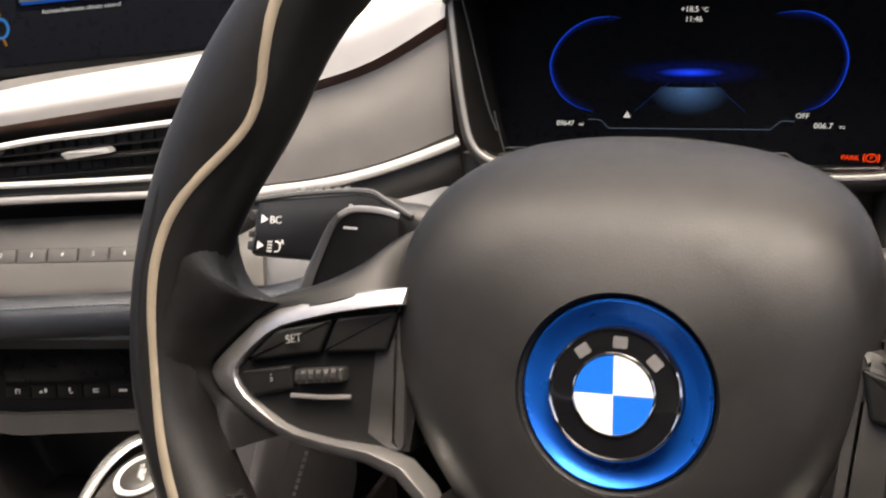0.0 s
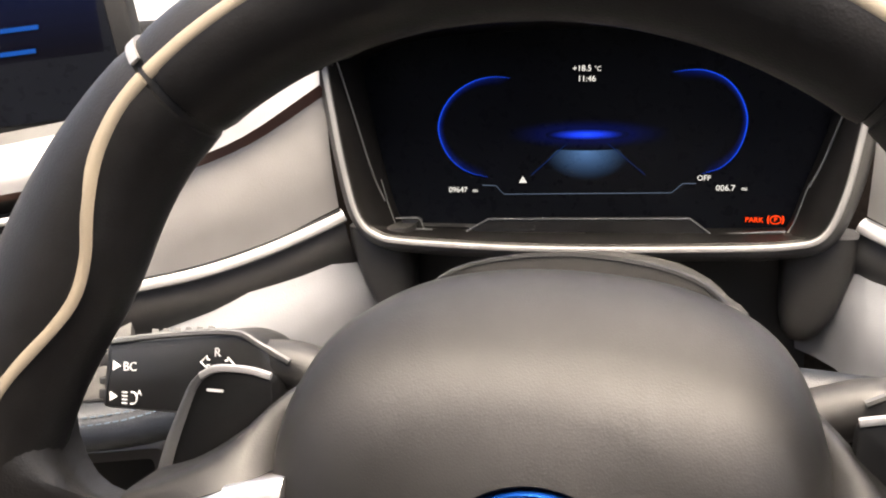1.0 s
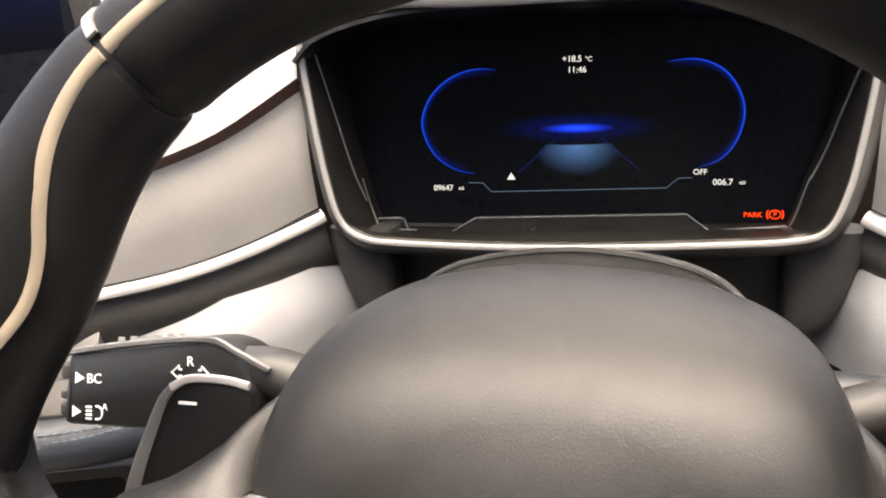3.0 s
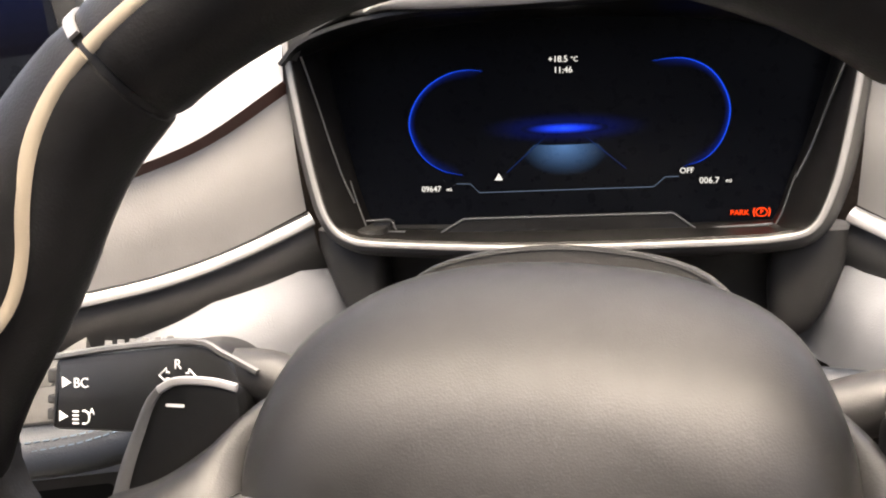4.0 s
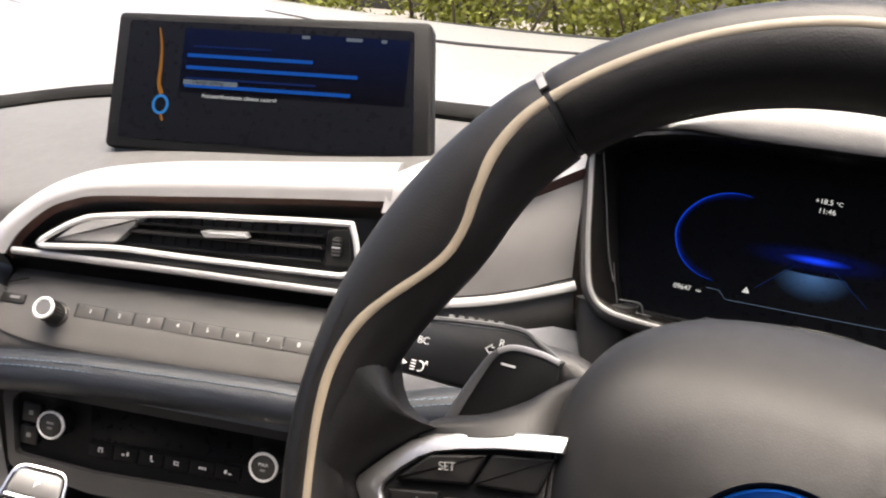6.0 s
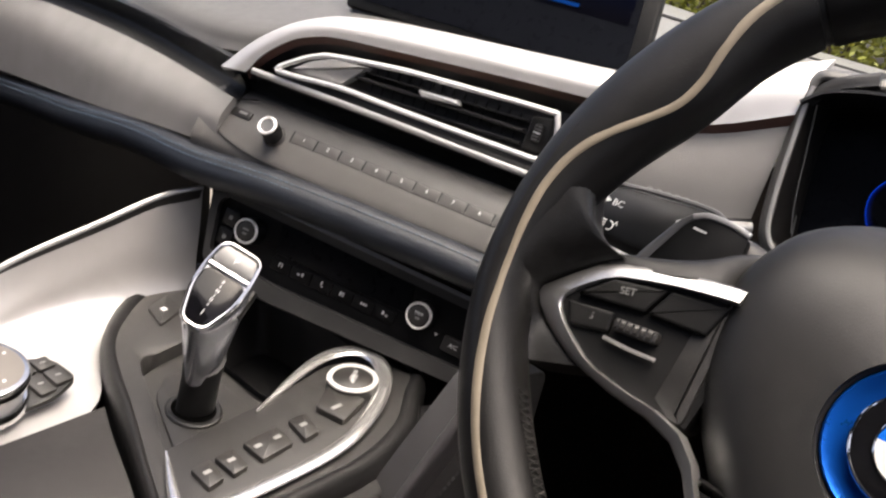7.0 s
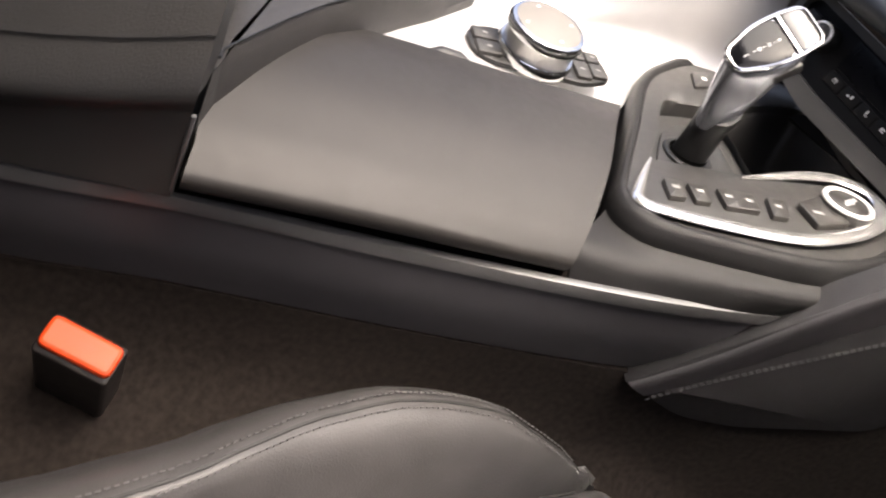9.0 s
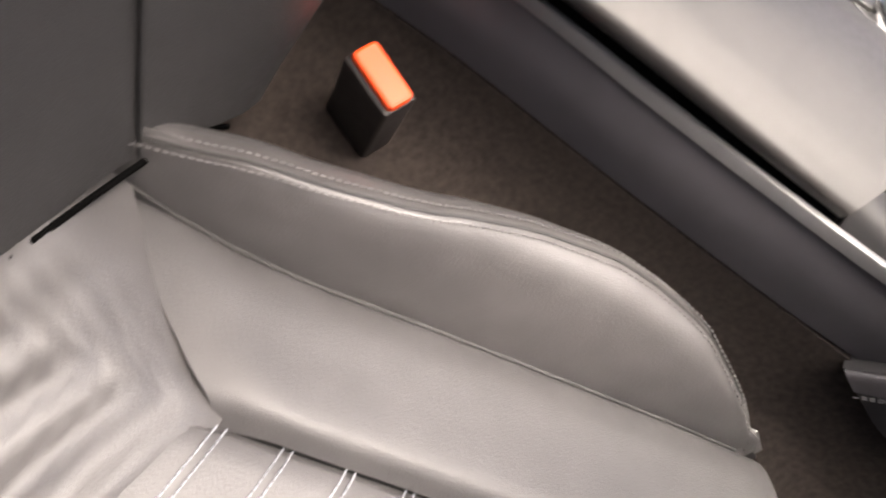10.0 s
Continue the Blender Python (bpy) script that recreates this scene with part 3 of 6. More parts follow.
# ---- column stalks and cowl ----
def stalk(sgn):
    def mx(pts):
        return [(4 + sgn * (u - 4), v) for u, v in pts]
    s = thing("column_stalk", "black column stalk with white symbols behind the steering wheel", "stalk", WHEEL.p(4 + sgn * -120, 15, -85), group="column stalks")
    o = mx([(-160, 31.5), (-108, 38), (-97, 34.5), (-88, 20), (-92, 10), (-131, 7.5), (-162, 7)])
    part("stalk_body", prism(WHEEL, rounded(o, [3, 12, 8, 8, 6, 4, 3]), -104, -80, 3), PLASTIC, s, "black stalk body")
    part("stalk_top", tube([WHEEL.p(*q, -80.5) for q in catmull(mx([(-160, 31.5), (-135, 35.5), (-108, 38), (-98, 34.5), (-86, 29)]), 4)], 1.2, segs=6), GREYTRIM, s)
    arm = [WHEEL.p(*q, -92) for q in catmull(mx([(-102, 26), (-88, 26), (-74, 22), (-40, 14)]), 4)]
    part("stalk_arm", tube(arm, 9, 11, segs=12, up=WHEEL.m.to_3x3() @ Vector((0, 0, 1))), SOFT, s)
    for k, (v, h) in enumerate(((25.5, 5), (17.5, 3), (12.5, 4))):
        part("end_button", prism(WHEEL, rect(4 + sgn * (-163.5 - 4), v - 1, 4.5, h, 0.8, 2), -98, -84, 0.8), SOFT, s)
    if sgn == 1:
        part("symbol", prism(WHEEL, [(-156.5, 21.4), (-153, 23.3), (-156.5, 25.2)], -80.2, -79.8), INK, s)
        text("print", "BC", WHEEL, -149.2, 23.2, -79.8, 3.3, INK, s, 2)
        part("symbol", prism(WHEEL, [(-157.5, 10.2), (-154.2, 12), (-157.5, 13.8)], -80.2, -79.8), INK, s)
        for k in range(4):
            part("symbol", bars(WHEEL, -151.2, 9.9 + 1.3 * k, -80, 2.4, 0.6), INK, s)
        part("symbol", tube([WHEEL.p(-147.8 + 1.9 * math.cos(t), 12.0 + 2.2 * math.sin(t), -79.8) for t in np.linspace(-1.9, 1.9, 9)], 0.35, segs=5), INK, s)
        text("print", "A", WHEEL, -145.0, 14.0, -79.8, 2.2, INK, s)
        text("print", "R", WHEEL, -113.5, 30.6, -79.8, 3.2, INK, s)
        for q in (1, -1):
            part("symbol", tube([WHEEL.p(-113.5 + q * a, 27.0 + b, -79.8) for a, b in ((3, 1), (4, 1), (4, 2.2), (6.6, 0), (4, -2.2), (4, -1), (3, -1))], 0.4, segs=5), INK, s)
        for k in range(6):
            part("symbol", bars(WHEEL, -140 + 4.6 * k, 36.6 + 0.45 * k, -81.6, 2.6, 1.6), DARKINK, s)


stalk(1)
stalk(-1)
cowl_line = catmull([(-62, 36), (-56, 53), (-38, 64.5), (0, 69.5), (38, 64.5), (56, 53), (62, 36), (50, -60), (-50, -60)], 4, True)
cowl = [[WHEEL.p(4 + u * k, v, n) for u, v in cowl_line] for k, n in ((0.9, -116), (0.97, -119), (1.0, -130), (1.0, -175), (0.95, -230))]
cc = thing("column_cowl", "dark dusty steering column cowl behind the wheel", "cowl", (-0.03, 0.36, 0.82))
part("cowl_shell", loft(cowl), SOFT, cc, "dark dusty cowl shell")
part("cowl_lip", tube([WHEEL.p(4 + u * 0.955, v * 0.985, -116.8) for u, v in cowl_line[:25]], 1.3, 1.0, segs=6), PLASTIC, cc, "black lip of the cowl")


# ---- instrument binnacle ----
def binnacle():
    b = thing("instrument_binnacle", "dark grey instrument binnacle with silver edge and lit digital display", "instrument cluster", BINN.p(-12, 0, -20))
    # rim line at the front, and the smaller frame round the display behind it
    front = [(-147, 67), (-143.3, 28.5), (-137.5, -8), (-132, -27), (-122, -36), (-103, -38.7), (-43, -40.4), (13, -39.6), (66, -37.5), (91, -35.6), (105, -31), (112.6, -13.8), (117, 8), (121.6, 41), (122.5, 58), (112, 70), (66, 76), (-12, 78), (-92, 77), (-137, 74)]
    rear = [(-141, 53), (-137, 24), (-130, -10), (-123.5, -33), (-119.5, -38), (-100, -39.2), (-43, -39.6), (13, -38.6), (60, -37.2), (88, -36.2), (94.5, -34), (101, -14), (108, 6), (117, 40), (117.5, 48), (109, 55), (66, 66), (-12, 72), (-92, 70.5), (-131, 63)]
    lo, li = catmull(front, 5, True), catmull(rear, 5, True)

    def away(pts, d):
        out = []
        for k in range(len(pts)):
            t = pts[(k + 1) % len(pts)] - pts[k - 1]
            t = t / max(np.linalg.norm(t), 1e-9)
            out.append(pts[k] + d * np.array((t[1], -t[0])))
        return out
    part("funnel", ring_loft(BINN, [(lo, 38), (away(lo, -1.2), 36.5), (away(li, 0.8), 11), (li, 9), (away(li, -0.8), 0.5)]), STRIPBLACK, b, "dark gloss inner funnel")
    part("display", prism(BINN, [tuple(p) for p in li], -8, 0), SCREEN, b, "black glass digital display")
    part("bezel", ring_loft(BINN, [(lo, 38), (away(lo, 1.4), 39.2), (away(lo, 3.4), 39.0), (away(lo, 6.5), 36.5), (away(lo, 9.5), 31), (away(lo, 11.5), 22), (away(lo, 11.5), 5), (away(lo, 4), -60)]), BEZEL, b, "satin grey bezel", angle=60)
    line = [BINN.p(p[0], p[1], 39.4) for p in away(lo, 1.6)[:72]]
    part("silver_edge", tube(line, 1.5, 0.9, segs=8, up=BINN.m.to_3x3() @ Vector((0, 0, 1))), EDGE, b, "satin silver edge line")
    for pts in (((-144, 58, 31), (-139, 30, 24), (-132.5, -4, 17), (-127, -22, 13)), ((119, 46, 31), (113, 22, 20), (107.5, 2, 14), (102, -12, 11))):
        part("side_fin", tube([BINN.p(*p) for p in catmull(pts, 6)], 0.6, 0.6, segs=6), GREYTRIM, b, "thin grey line along the funnel")
    for i0, i1 in ((10, 26), (43, 57)):
        part("frame_line", tube([BINN.p(p[0], p[1], 9.4) for p in li[i0:i1]], 0.45, segs=6), GREYTRIM, b)
    part("lower_ledge", prism(BINN, rounded([(-80, -41), (-66, -33), (44, -30.4), (55, -39)], 2), 0.5, 9, 1.2), STRIPBLACK, b, "gloss black ledge below the display")
    part("ledge_line", tube([BINN.p(u, v, 9.2) for u, v in ((-104, -40.6), (-80.5, -40.4), (-66.5, -32.3), (44, -29.8), (55.4, -38.2), (92, -35.6))], 0.5, segs=6), GREYTRIM, b)
    part("reset_button", prism(BINN, rect(-114, -36.8, 11, 5.4, 1.2, 3), 0.5, 7.5, 1), PLASTIC, b, "small black reset button")
    part("button_line", tube([BINN.p(u, v, 8.6) for u, v in ((-122.5, -33), (-109, -32.4), (-107, -34), (-104.5, -40.6))], 0.5, segs=6), GREYTRIM, b)
    # what the display shows
    text("readout", "+18.5", BINN, -14.3, 50.1, 0.3, 3.2, GLOWWHITE, b, -1)
    text("readout", "°C", BINN, -5.8, 49.7, 0.3, 2.5, GLOWWHITE, b, -1)
    text("readout", "11:46", BINN, -11.8, 44.5, 0.3, 3.2, GLOWWHITE, b, -1)
    text("readout", "09647", BINN, -86, -17.1, 0.3, 3.2, GLOWWHITE, b)
    text("readout", "mi", BINN, -75.8, -17.3, 0.3, 2.2, GLOWWHITE, b)
    text("readout", "006.7", BINN, 61.9, -14.7, 0.3, 3.2, GLOWWHITE, b)
    text("readout", "mi", BINN, 71.4, -14.9, 0.3, 2.2, GLOWWHITE, b)
    text("readout", "OFF", BINN, 50.7, -9.4, 0.3, 2.9, GLOWWHITE, b)
    text("readout", "PARK", BINN, 77.0, -31.7, 0.3, 2.7, GLOWRED, b)
    part("warning_light", ring_loft(BINN, [([(87.7 + 3.0 * math.cos(t), -31.4 + 2.4 * math.sin(t)) for t in np.linspace(0, 2 * math.pi, 20, False)], 0.2), ([(87.7 + 2.5 * math.cos(t), -31.4 + 1.9 * math.sin(t)) for t in np.linspace(0, 2 * math.pi, 20, False)], 0.5)]), GLOWRED, b)
    text("readout", "P", BINN, 87.7, -31.4, 0.3, 2.3, GLOWRED, b)
    for q in (-1, 1):
        part("warning_light", tube([BINN.p(87.7 + q * (2.6 + 1.3 * math.cos(t)), -31.4 + 2.6 * math.sin(t), 0.3) for t in np.linspace(-1, 1, 7)], 0.35, segs=4), GLOWRED, b)
    part("warning_light", prism(BINN, [(-49.9, -12.6), (-45.5, -12.6), (-47.7, -8.8)], 0.1, 0.4), GLOWWHITE, b)
    text("readout", "!", BINN, -47.7, -11.3, 0.45, 2.2, SCREEN, b)
    # two blue dial arcs, thin where they fade out, each with a soft glow inside it
    arcs = [[(-54, 46), (-63, 46.9), (-73, 45.4), (-84, 40), (-92.5, 31), (-96.6, 20), (-94.6, 9), (-88.6, -0.4), (-79, -6.8), (-68, -9.4)],
            [(33, 46.8), (42, 47.8), (51, 47), (60.6, 42.3), (67.6, 33.8), (71.3, 23), (70.1, 12), (65.8, 2.8), (59, -3.7), (49.5, -7.1)]]
    for a in arcs:
        line = catmull(a, 6)
        k = len(line)
        w = [0.03 + 0.30 * math.sin(math.pi * i / (k - 1)) ** 0.8 for i in range(k)]
        part("dial_arc", tube([BINN.p(p[0], p[1], 0.3) for p in line], w, 0.3, segs=6, up=BINN.m.to_3x3() @ Vector((0, 0, 1))), GLOWBLUE, b, "lit blue dial arc")
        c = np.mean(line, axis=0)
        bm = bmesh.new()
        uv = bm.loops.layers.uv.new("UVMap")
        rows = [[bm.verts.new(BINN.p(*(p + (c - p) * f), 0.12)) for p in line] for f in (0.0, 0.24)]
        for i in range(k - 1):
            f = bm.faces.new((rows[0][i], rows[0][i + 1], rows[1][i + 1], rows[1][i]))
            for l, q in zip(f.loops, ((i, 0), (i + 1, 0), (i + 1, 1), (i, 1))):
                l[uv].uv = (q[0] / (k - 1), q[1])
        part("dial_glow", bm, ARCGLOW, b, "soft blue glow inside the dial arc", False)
    line = [BINN.p(u, v, 0.3) for u, v in ((-71.5, -14.2), (-63.5, -14.4), (-58.9, -19.3), (34.2, -17.5), (39.8, -12.4), (46.8, -12.3))]
    part("display_line", tube(line, 0.22, segs=4), LINE, b)
    for q in ((-23, 9.2, -43, -8.4), (-0.4, 9.6, 20, -7.6)):
        part("display_line", tube([BINN.p(q[0], q[1], 0.3), BINN.p(q[2], q[3], 0.3)], 0.25, segs=4), GLOWDIM, b)

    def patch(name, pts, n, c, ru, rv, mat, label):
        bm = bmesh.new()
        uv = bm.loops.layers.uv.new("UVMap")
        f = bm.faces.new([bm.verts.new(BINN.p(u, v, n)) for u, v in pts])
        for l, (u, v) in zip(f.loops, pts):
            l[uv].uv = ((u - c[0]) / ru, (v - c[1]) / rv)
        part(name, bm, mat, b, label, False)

    def oval(c, ru, rv):
        return [(c[0] + ru * math.cos(t), c[1] + rv * math.sin(t)) for t in np.linspace(0, 2 * math.pi, 36, False)]
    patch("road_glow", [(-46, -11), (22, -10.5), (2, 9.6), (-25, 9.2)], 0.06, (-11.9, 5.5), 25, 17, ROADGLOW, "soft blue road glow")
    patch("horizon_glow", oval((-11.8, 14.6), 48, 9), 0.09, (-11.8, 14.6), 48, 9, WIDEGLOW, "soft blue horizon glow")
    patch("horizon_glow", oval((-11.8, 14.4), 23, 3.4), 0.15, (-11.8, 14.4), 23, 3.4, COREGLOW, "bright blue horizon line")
    # the hood over it
    brow = [(-104, 78), (-92, 83), (-62, 91), (-13, 94), (36, 91), (78, 81), (90, 76)]
    lipv = [(-102, 77), (-90, 78), (-60, 77), (-13, 77), (36, 76.5), (76, 76.5), (88, 75)]
    part("brow", sheet([[BINN.p(u, v, 44) for u, v in lipv], [BINN.p(u, v + 0.3, 44 + 8 * k) for (u, v), k in zip(lipv, (0, 0.7, 1, 1, 1, 0.7, 0))], [BINN.p(u, v, 44 + 6 * k) for (u, v), k in zip(brow, (0, 0.7, 1, 1, 1, 0.7, 0))], [BINN.p(u * 1.02, v + 8, 20) for u, v in brow], [BINN.p(u * 1.1, v + 4, -70) for u, v in brow]], 4, 4, 2, toward=(0, -0.5, 1)), DASHTOP, b, "pale grey leather brow over the display")
    under = [[BINN.p(u, v + dv, n) for u, v in ((-150, 54), (-134, 66), (-90, 75), (-12, 76), (66, 75), (108, 66), (124, 54))] for n, dv in ((45, 0), (25, -1), (0, -3))]
    part("hood_lining", sheet(under, 4, 4, 2, toward=(0, 0, -1)), PLASTIC, b, "black hood lining")
    for s in (1, -1):
        sh = [[BINN.p(-12 + s * u, v, n) for u, v, n in r] for r in (((138, 52, 38), (124, 68, 40), (100, 78, 44)), ((146, 56, 30), (130, 76, 34), (104, 88, 36)), ((150, 58, -20), (134, 80, -20), (106, 94, -20)))]
        part("hood_shoulder", sheet(sh, 4, 4, 4, toward=(0, -0.3, 1)), SOFT, b, "dark hood shoulder")
    return b


def ring_loft(fr, loops):
    bm = bmesh.new()
    R = [[bm.verts.new(fr.p(p[0], p[1], n)) for p in pts] for pts, n in loops]
    k = len(R[0])
    for a, b in zip(R, R[1:]):
        for s in range(k):
            bm.faces.new((a[s - 1], a[s], b[s], b[s - 1]))
    return bm


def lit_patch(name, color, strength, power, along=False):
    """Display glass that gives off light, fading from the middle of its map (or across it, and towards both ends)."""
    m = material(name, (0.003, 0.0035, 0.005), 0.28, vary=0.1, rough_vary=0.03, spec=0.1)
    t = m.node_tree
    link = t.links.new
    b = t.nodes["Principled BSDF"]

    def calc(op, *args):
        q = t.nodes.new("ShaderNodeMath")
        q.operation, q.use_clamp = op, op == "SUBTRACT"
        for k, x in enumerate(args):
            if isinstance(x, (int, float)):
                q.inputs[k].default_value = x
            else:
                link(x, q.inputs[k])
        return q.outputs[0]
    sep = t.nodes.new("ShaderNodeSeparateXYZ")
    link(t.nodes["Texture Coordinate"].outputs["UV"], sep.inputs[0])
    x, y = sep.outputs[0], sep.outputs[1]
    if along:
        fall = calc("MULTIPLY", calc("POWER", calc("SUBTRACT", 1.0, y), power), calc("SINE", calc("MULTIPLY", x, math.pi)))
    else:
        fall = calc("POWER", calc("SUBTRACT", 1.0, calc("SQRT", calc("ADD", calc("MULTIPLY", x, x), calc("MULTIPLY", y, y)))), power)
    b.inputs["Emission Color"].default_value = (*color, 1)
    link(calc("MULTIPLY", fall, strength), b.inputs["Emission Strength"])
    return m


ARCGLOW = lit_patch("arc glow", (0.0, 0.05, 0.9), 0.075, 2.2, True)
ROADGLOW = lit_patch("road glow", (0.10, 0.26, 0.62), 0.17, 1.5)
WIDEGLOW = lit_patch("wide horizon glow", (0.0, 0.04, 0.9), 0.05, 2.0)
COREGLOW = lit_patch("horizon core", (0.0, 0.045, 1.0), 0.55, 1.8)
binnacle()


# ---- dashboard ----
V = lambda *a: Vector(a)
DASHDARK = material("dash pad leather", (0.076, 0.075, 0.0745), 0.55, vary=0.08, bump=0.2, bump_scale=1200, cells=True)
dash = thing("dashboard", "layered grey leather dashboard with satin silver bands", "dashboard", (-0.35, 0.5, 0.8))

# pad below the windscreen, running down to the groove on the passenger side
pad = [[(-1.02, 0.48, 0.85), (-0.92, 0.56, 0.868), (-0.80, 0.65, 0.897), (-0.66, 0.70, 0.910), (-0.50, 0.71, 0.918), (-0.38, 0.70, 0.921), (-0.20, 0.69, 0.925)],
       [(-1.02, 0.42, 0.848), (-0.88, 0.46, 0.868), (-0.74, 0.50, 0.893), (-0.61, 0.51, 0.906), (-0.48, 0.50, 0.908), (-0.36, 0.50, 0.912), (-0.20, 0.57, 0.932)],
       [(-1.02, 0.372, 0.832), (-0.86, 0.372, 0.850), (-0.71, 0.375, 0.865), (-0.575, 0.372, 0.872), (-0.46, 0.405, 0.893), (-0.345, 0.44, 0.902), (-0.225, 0.51, 0.93)],
       [(-1.02, 0.360, 0.812), (-0.86, 0.352, 0.834), (-0.70, 0.349, 0.845), (-0.565, 0.350, 0.848), (-0.46, 0.395, 0.875), (-0.345, 0.43, 0.888), (-0.24, 0.49, 0.92)]]
part("top_pad", sheet(pad, 6, 6, 10, toward=(0, -0.3, 1)), DASHDARK, dash, "grey leather dash pad below the windscreen")
right_top = [[(-0.22, 0.69, 0.925), (-0.05, 0.69, 0.93), (0.15, 0.66, 0.925), (0.45, 0.58, 0.90)], [(-0.22, 0.60, 0.938), (-0.05, 0.62, 0.95), (0.12, 0.58, 0.94), (0.45, 0.48, 0.88)]]
part("driver_top", sheet(right_top, 5, 5, 10, toward=(0, 0, 1)), DASHDARK, dash, "grey leather dash top ahead of the wheel")
edge = catmull([(-1.04, 0.49, 0.853), (-0.93, 0.565, 0.871), (-0.80, 0.657, 0.900), (-0.66, 0.707, 0.914), (-0.50, 0.718, 0.922), (-0.38, 0.708, 0.925), (-0.20, 0.698, 0.929), (-0.05, 0.698, 0.934), (0.15, 0.668, 0.929), (0.45, 0.588, 0.904)], 5)
part("screen_edge", tube(edge, 16, 11, segs=10), BLACKSEAL, dash, "black edge at the foot of the windscreen")
# black lining puts the groove's shade into its colour
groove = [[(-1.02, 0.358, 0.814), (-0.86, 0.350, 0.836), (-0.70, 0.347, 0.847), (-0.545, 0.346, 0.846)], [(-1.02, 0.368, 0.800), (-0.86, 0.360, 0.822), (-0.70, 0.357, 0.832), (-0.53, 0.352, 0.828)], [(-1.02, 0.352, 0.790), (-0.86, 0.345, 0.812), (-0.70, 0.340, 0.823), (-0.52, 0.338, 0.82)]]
part("groove", sheet(groove, 4, 4, 4, toward=(0, -1, 0)), PLASTIC, dash, "groove with its shade in the black")
lower = [[(-1.02, 0.350, 0.791), (-0.86, 0.343, 0.813), (-0.70, 0.338, 0.824), (-0.59, 0.333, 0.826), (-0.52, 0.335, 0.822)], [(-1.02, 0.335, 0.765), (-0.86, 0.327, 0.79), (-0.70, 0.322, 0.80), (-0.60, 0.318, 0.805), (-0.52, 0.326, 0.806)], [(-1.02, 0.328, 0.71), (-0.86, 0.322, 0.738), (-0.70, 0.318, 0.76), (-0.60, 0.313, 0.777), (-0.52, 0.326, 0.785)]]
part("passenger_band", sheet(lower, 4, 4, 8, toward=(0, -1, 0.5)), DASH, dash, "grey leather passenger band")
# long blue-black bolster that runs under everything
bol = catmull([(-1.02, 0.335, 0.69), (-0.84, 0.328, 0.722), (-0.70, 0.318, 0.745), (-0.60, 0.315, 0.763), (-0.52, 0.322, 0.768), (-0.46, 0.337, 0.774), (-0.394, 0.360, 0.775), (-0.33, 0.382, 0.775), (-0.27, 0.402, 0.775), (-0.20, 0.425, 0.79), (-0.10, 0.44, 0.79), (0.10, 0.44, 0.79), (0.35, 0.40, 0.77)], 5)
part("bolster", tube(bol, 14.5, 13, segs=16, up=(0, -0.5, 1)), PAD, dash, "blue-black leather bolster with stitching")
for dz, dy in ((0.0108, -0.0100), (0.0072, -0.0125)):
    part("bolster_stitching", stitches([(p[0] + 0.3 * dy, p[1] + dy, p[2] + dz) for p in bol], 4.5, 3.0, 0.45), BLUETHREAD, dash, "blue stitching")
# band that carries the preset keys
KEY0 = material("band leather", (0.10, 0.097, 0.093), 0.5, vary=0.06, bump=0.15, bump_scale=1500)
def band(fr, us, rows, th, mat, name, label):
    return part(name, sheet([[fr.p(u, v, n) for u in us] for v, n in rows], 3, 4, th, toward=(0, -1, 0.6)), mat, dash, label)
band(PRES, (-150, -120, -60, 0, 60, 105, 128), ((26, -12), (14, -2), (0, 0), (-12, 0), (-26, -3), (-34, -10)), 6, KEY0, "preset_band", "dark grey band below the vents")
part("band_edge", tube([PRES.p(u, v, n) for u, v, n in catmull([(-112, 16, 1), (-138, 6, 1), (-140, -8, 0), (-120, -21, -1), (-60, -27, -2), (128, -26, -2)], 5)], 0.6, segs=5), PLASTIC, dash)
# dark recess between vent and band
part("recess", sheet([[VENT.p(u, v, n) for u in (-214, -150, -60, 10, 58)] for v, n in ((-29, -6), (-36, -22), (-50, -26), (-58, -12))], 3, 3, 4, toward=(0, -1, 0)), PLASTIC, dash, "black recess below the vent")
# vent surround and silver arch
arch_top = [(-219, -33), (-196, -6), (-172, 13), (-150, 24), (-128, 30.5), (-81, 38), (0, 45.5), (62, 51)]
arch_low = [(-190, -30), (-180, -14), (-162, 2), (-146, 9.5), (-128, 14), (-81, 18.5), (0, 25.5), (62, 30)]
rows = [[VENT.p(u, v + 2, -26) for u, v in arch_top], [VENT.p(u, v, -9) for u, v in arch_top], [VENT.p((a[0] + b[0]) / 2, (a[1] + b[1]) / 2, 2) for a, b in zip(arch_top, arch_low)], [VENT.p(u, v, 3) for u, v in arch_low]]
part("silver_arch", sheet(rows, 4, 4, 4, toward=(0, -0.6, 1)), SILVER, dash, "satin silver arch over the vent")
seam = [(a, b - 4.5) for a, b in arch_low]
part("seam", sheet([[VENT.p(u, v, 1) for u, v in arch_low], [VENT.p(u, v, -5) for u, v in seam]], 4, 3, 2, toward=(0, -1, 0)), WOODSTRIP, dash, "dark red-brown seam line")
face = [[VENT.p(u, v, -5) for u, v in seam], [VENT.p(u, v - 8 * min(1, (u + 200) / 60), -15) for u, v in seam], [VENT.p(max(u, -188), -29 - 0.008 * max(0, u + 120), -9) for u, v in seam]]
part("vent_face", sheet(face, 4, 4, 3, straight_rows=True, toward=(0, -1, 0)), PLASTIC, dash, "dark vent surround")
low = catmull([(-186, -27.5, 1), (-150, -27.8, 1.5), (-121, -28, 2), (-70, -28.4, 2), (-20, -29.4, 2), (36, -30.2, 2), (58, -30.6, 2)], 5)
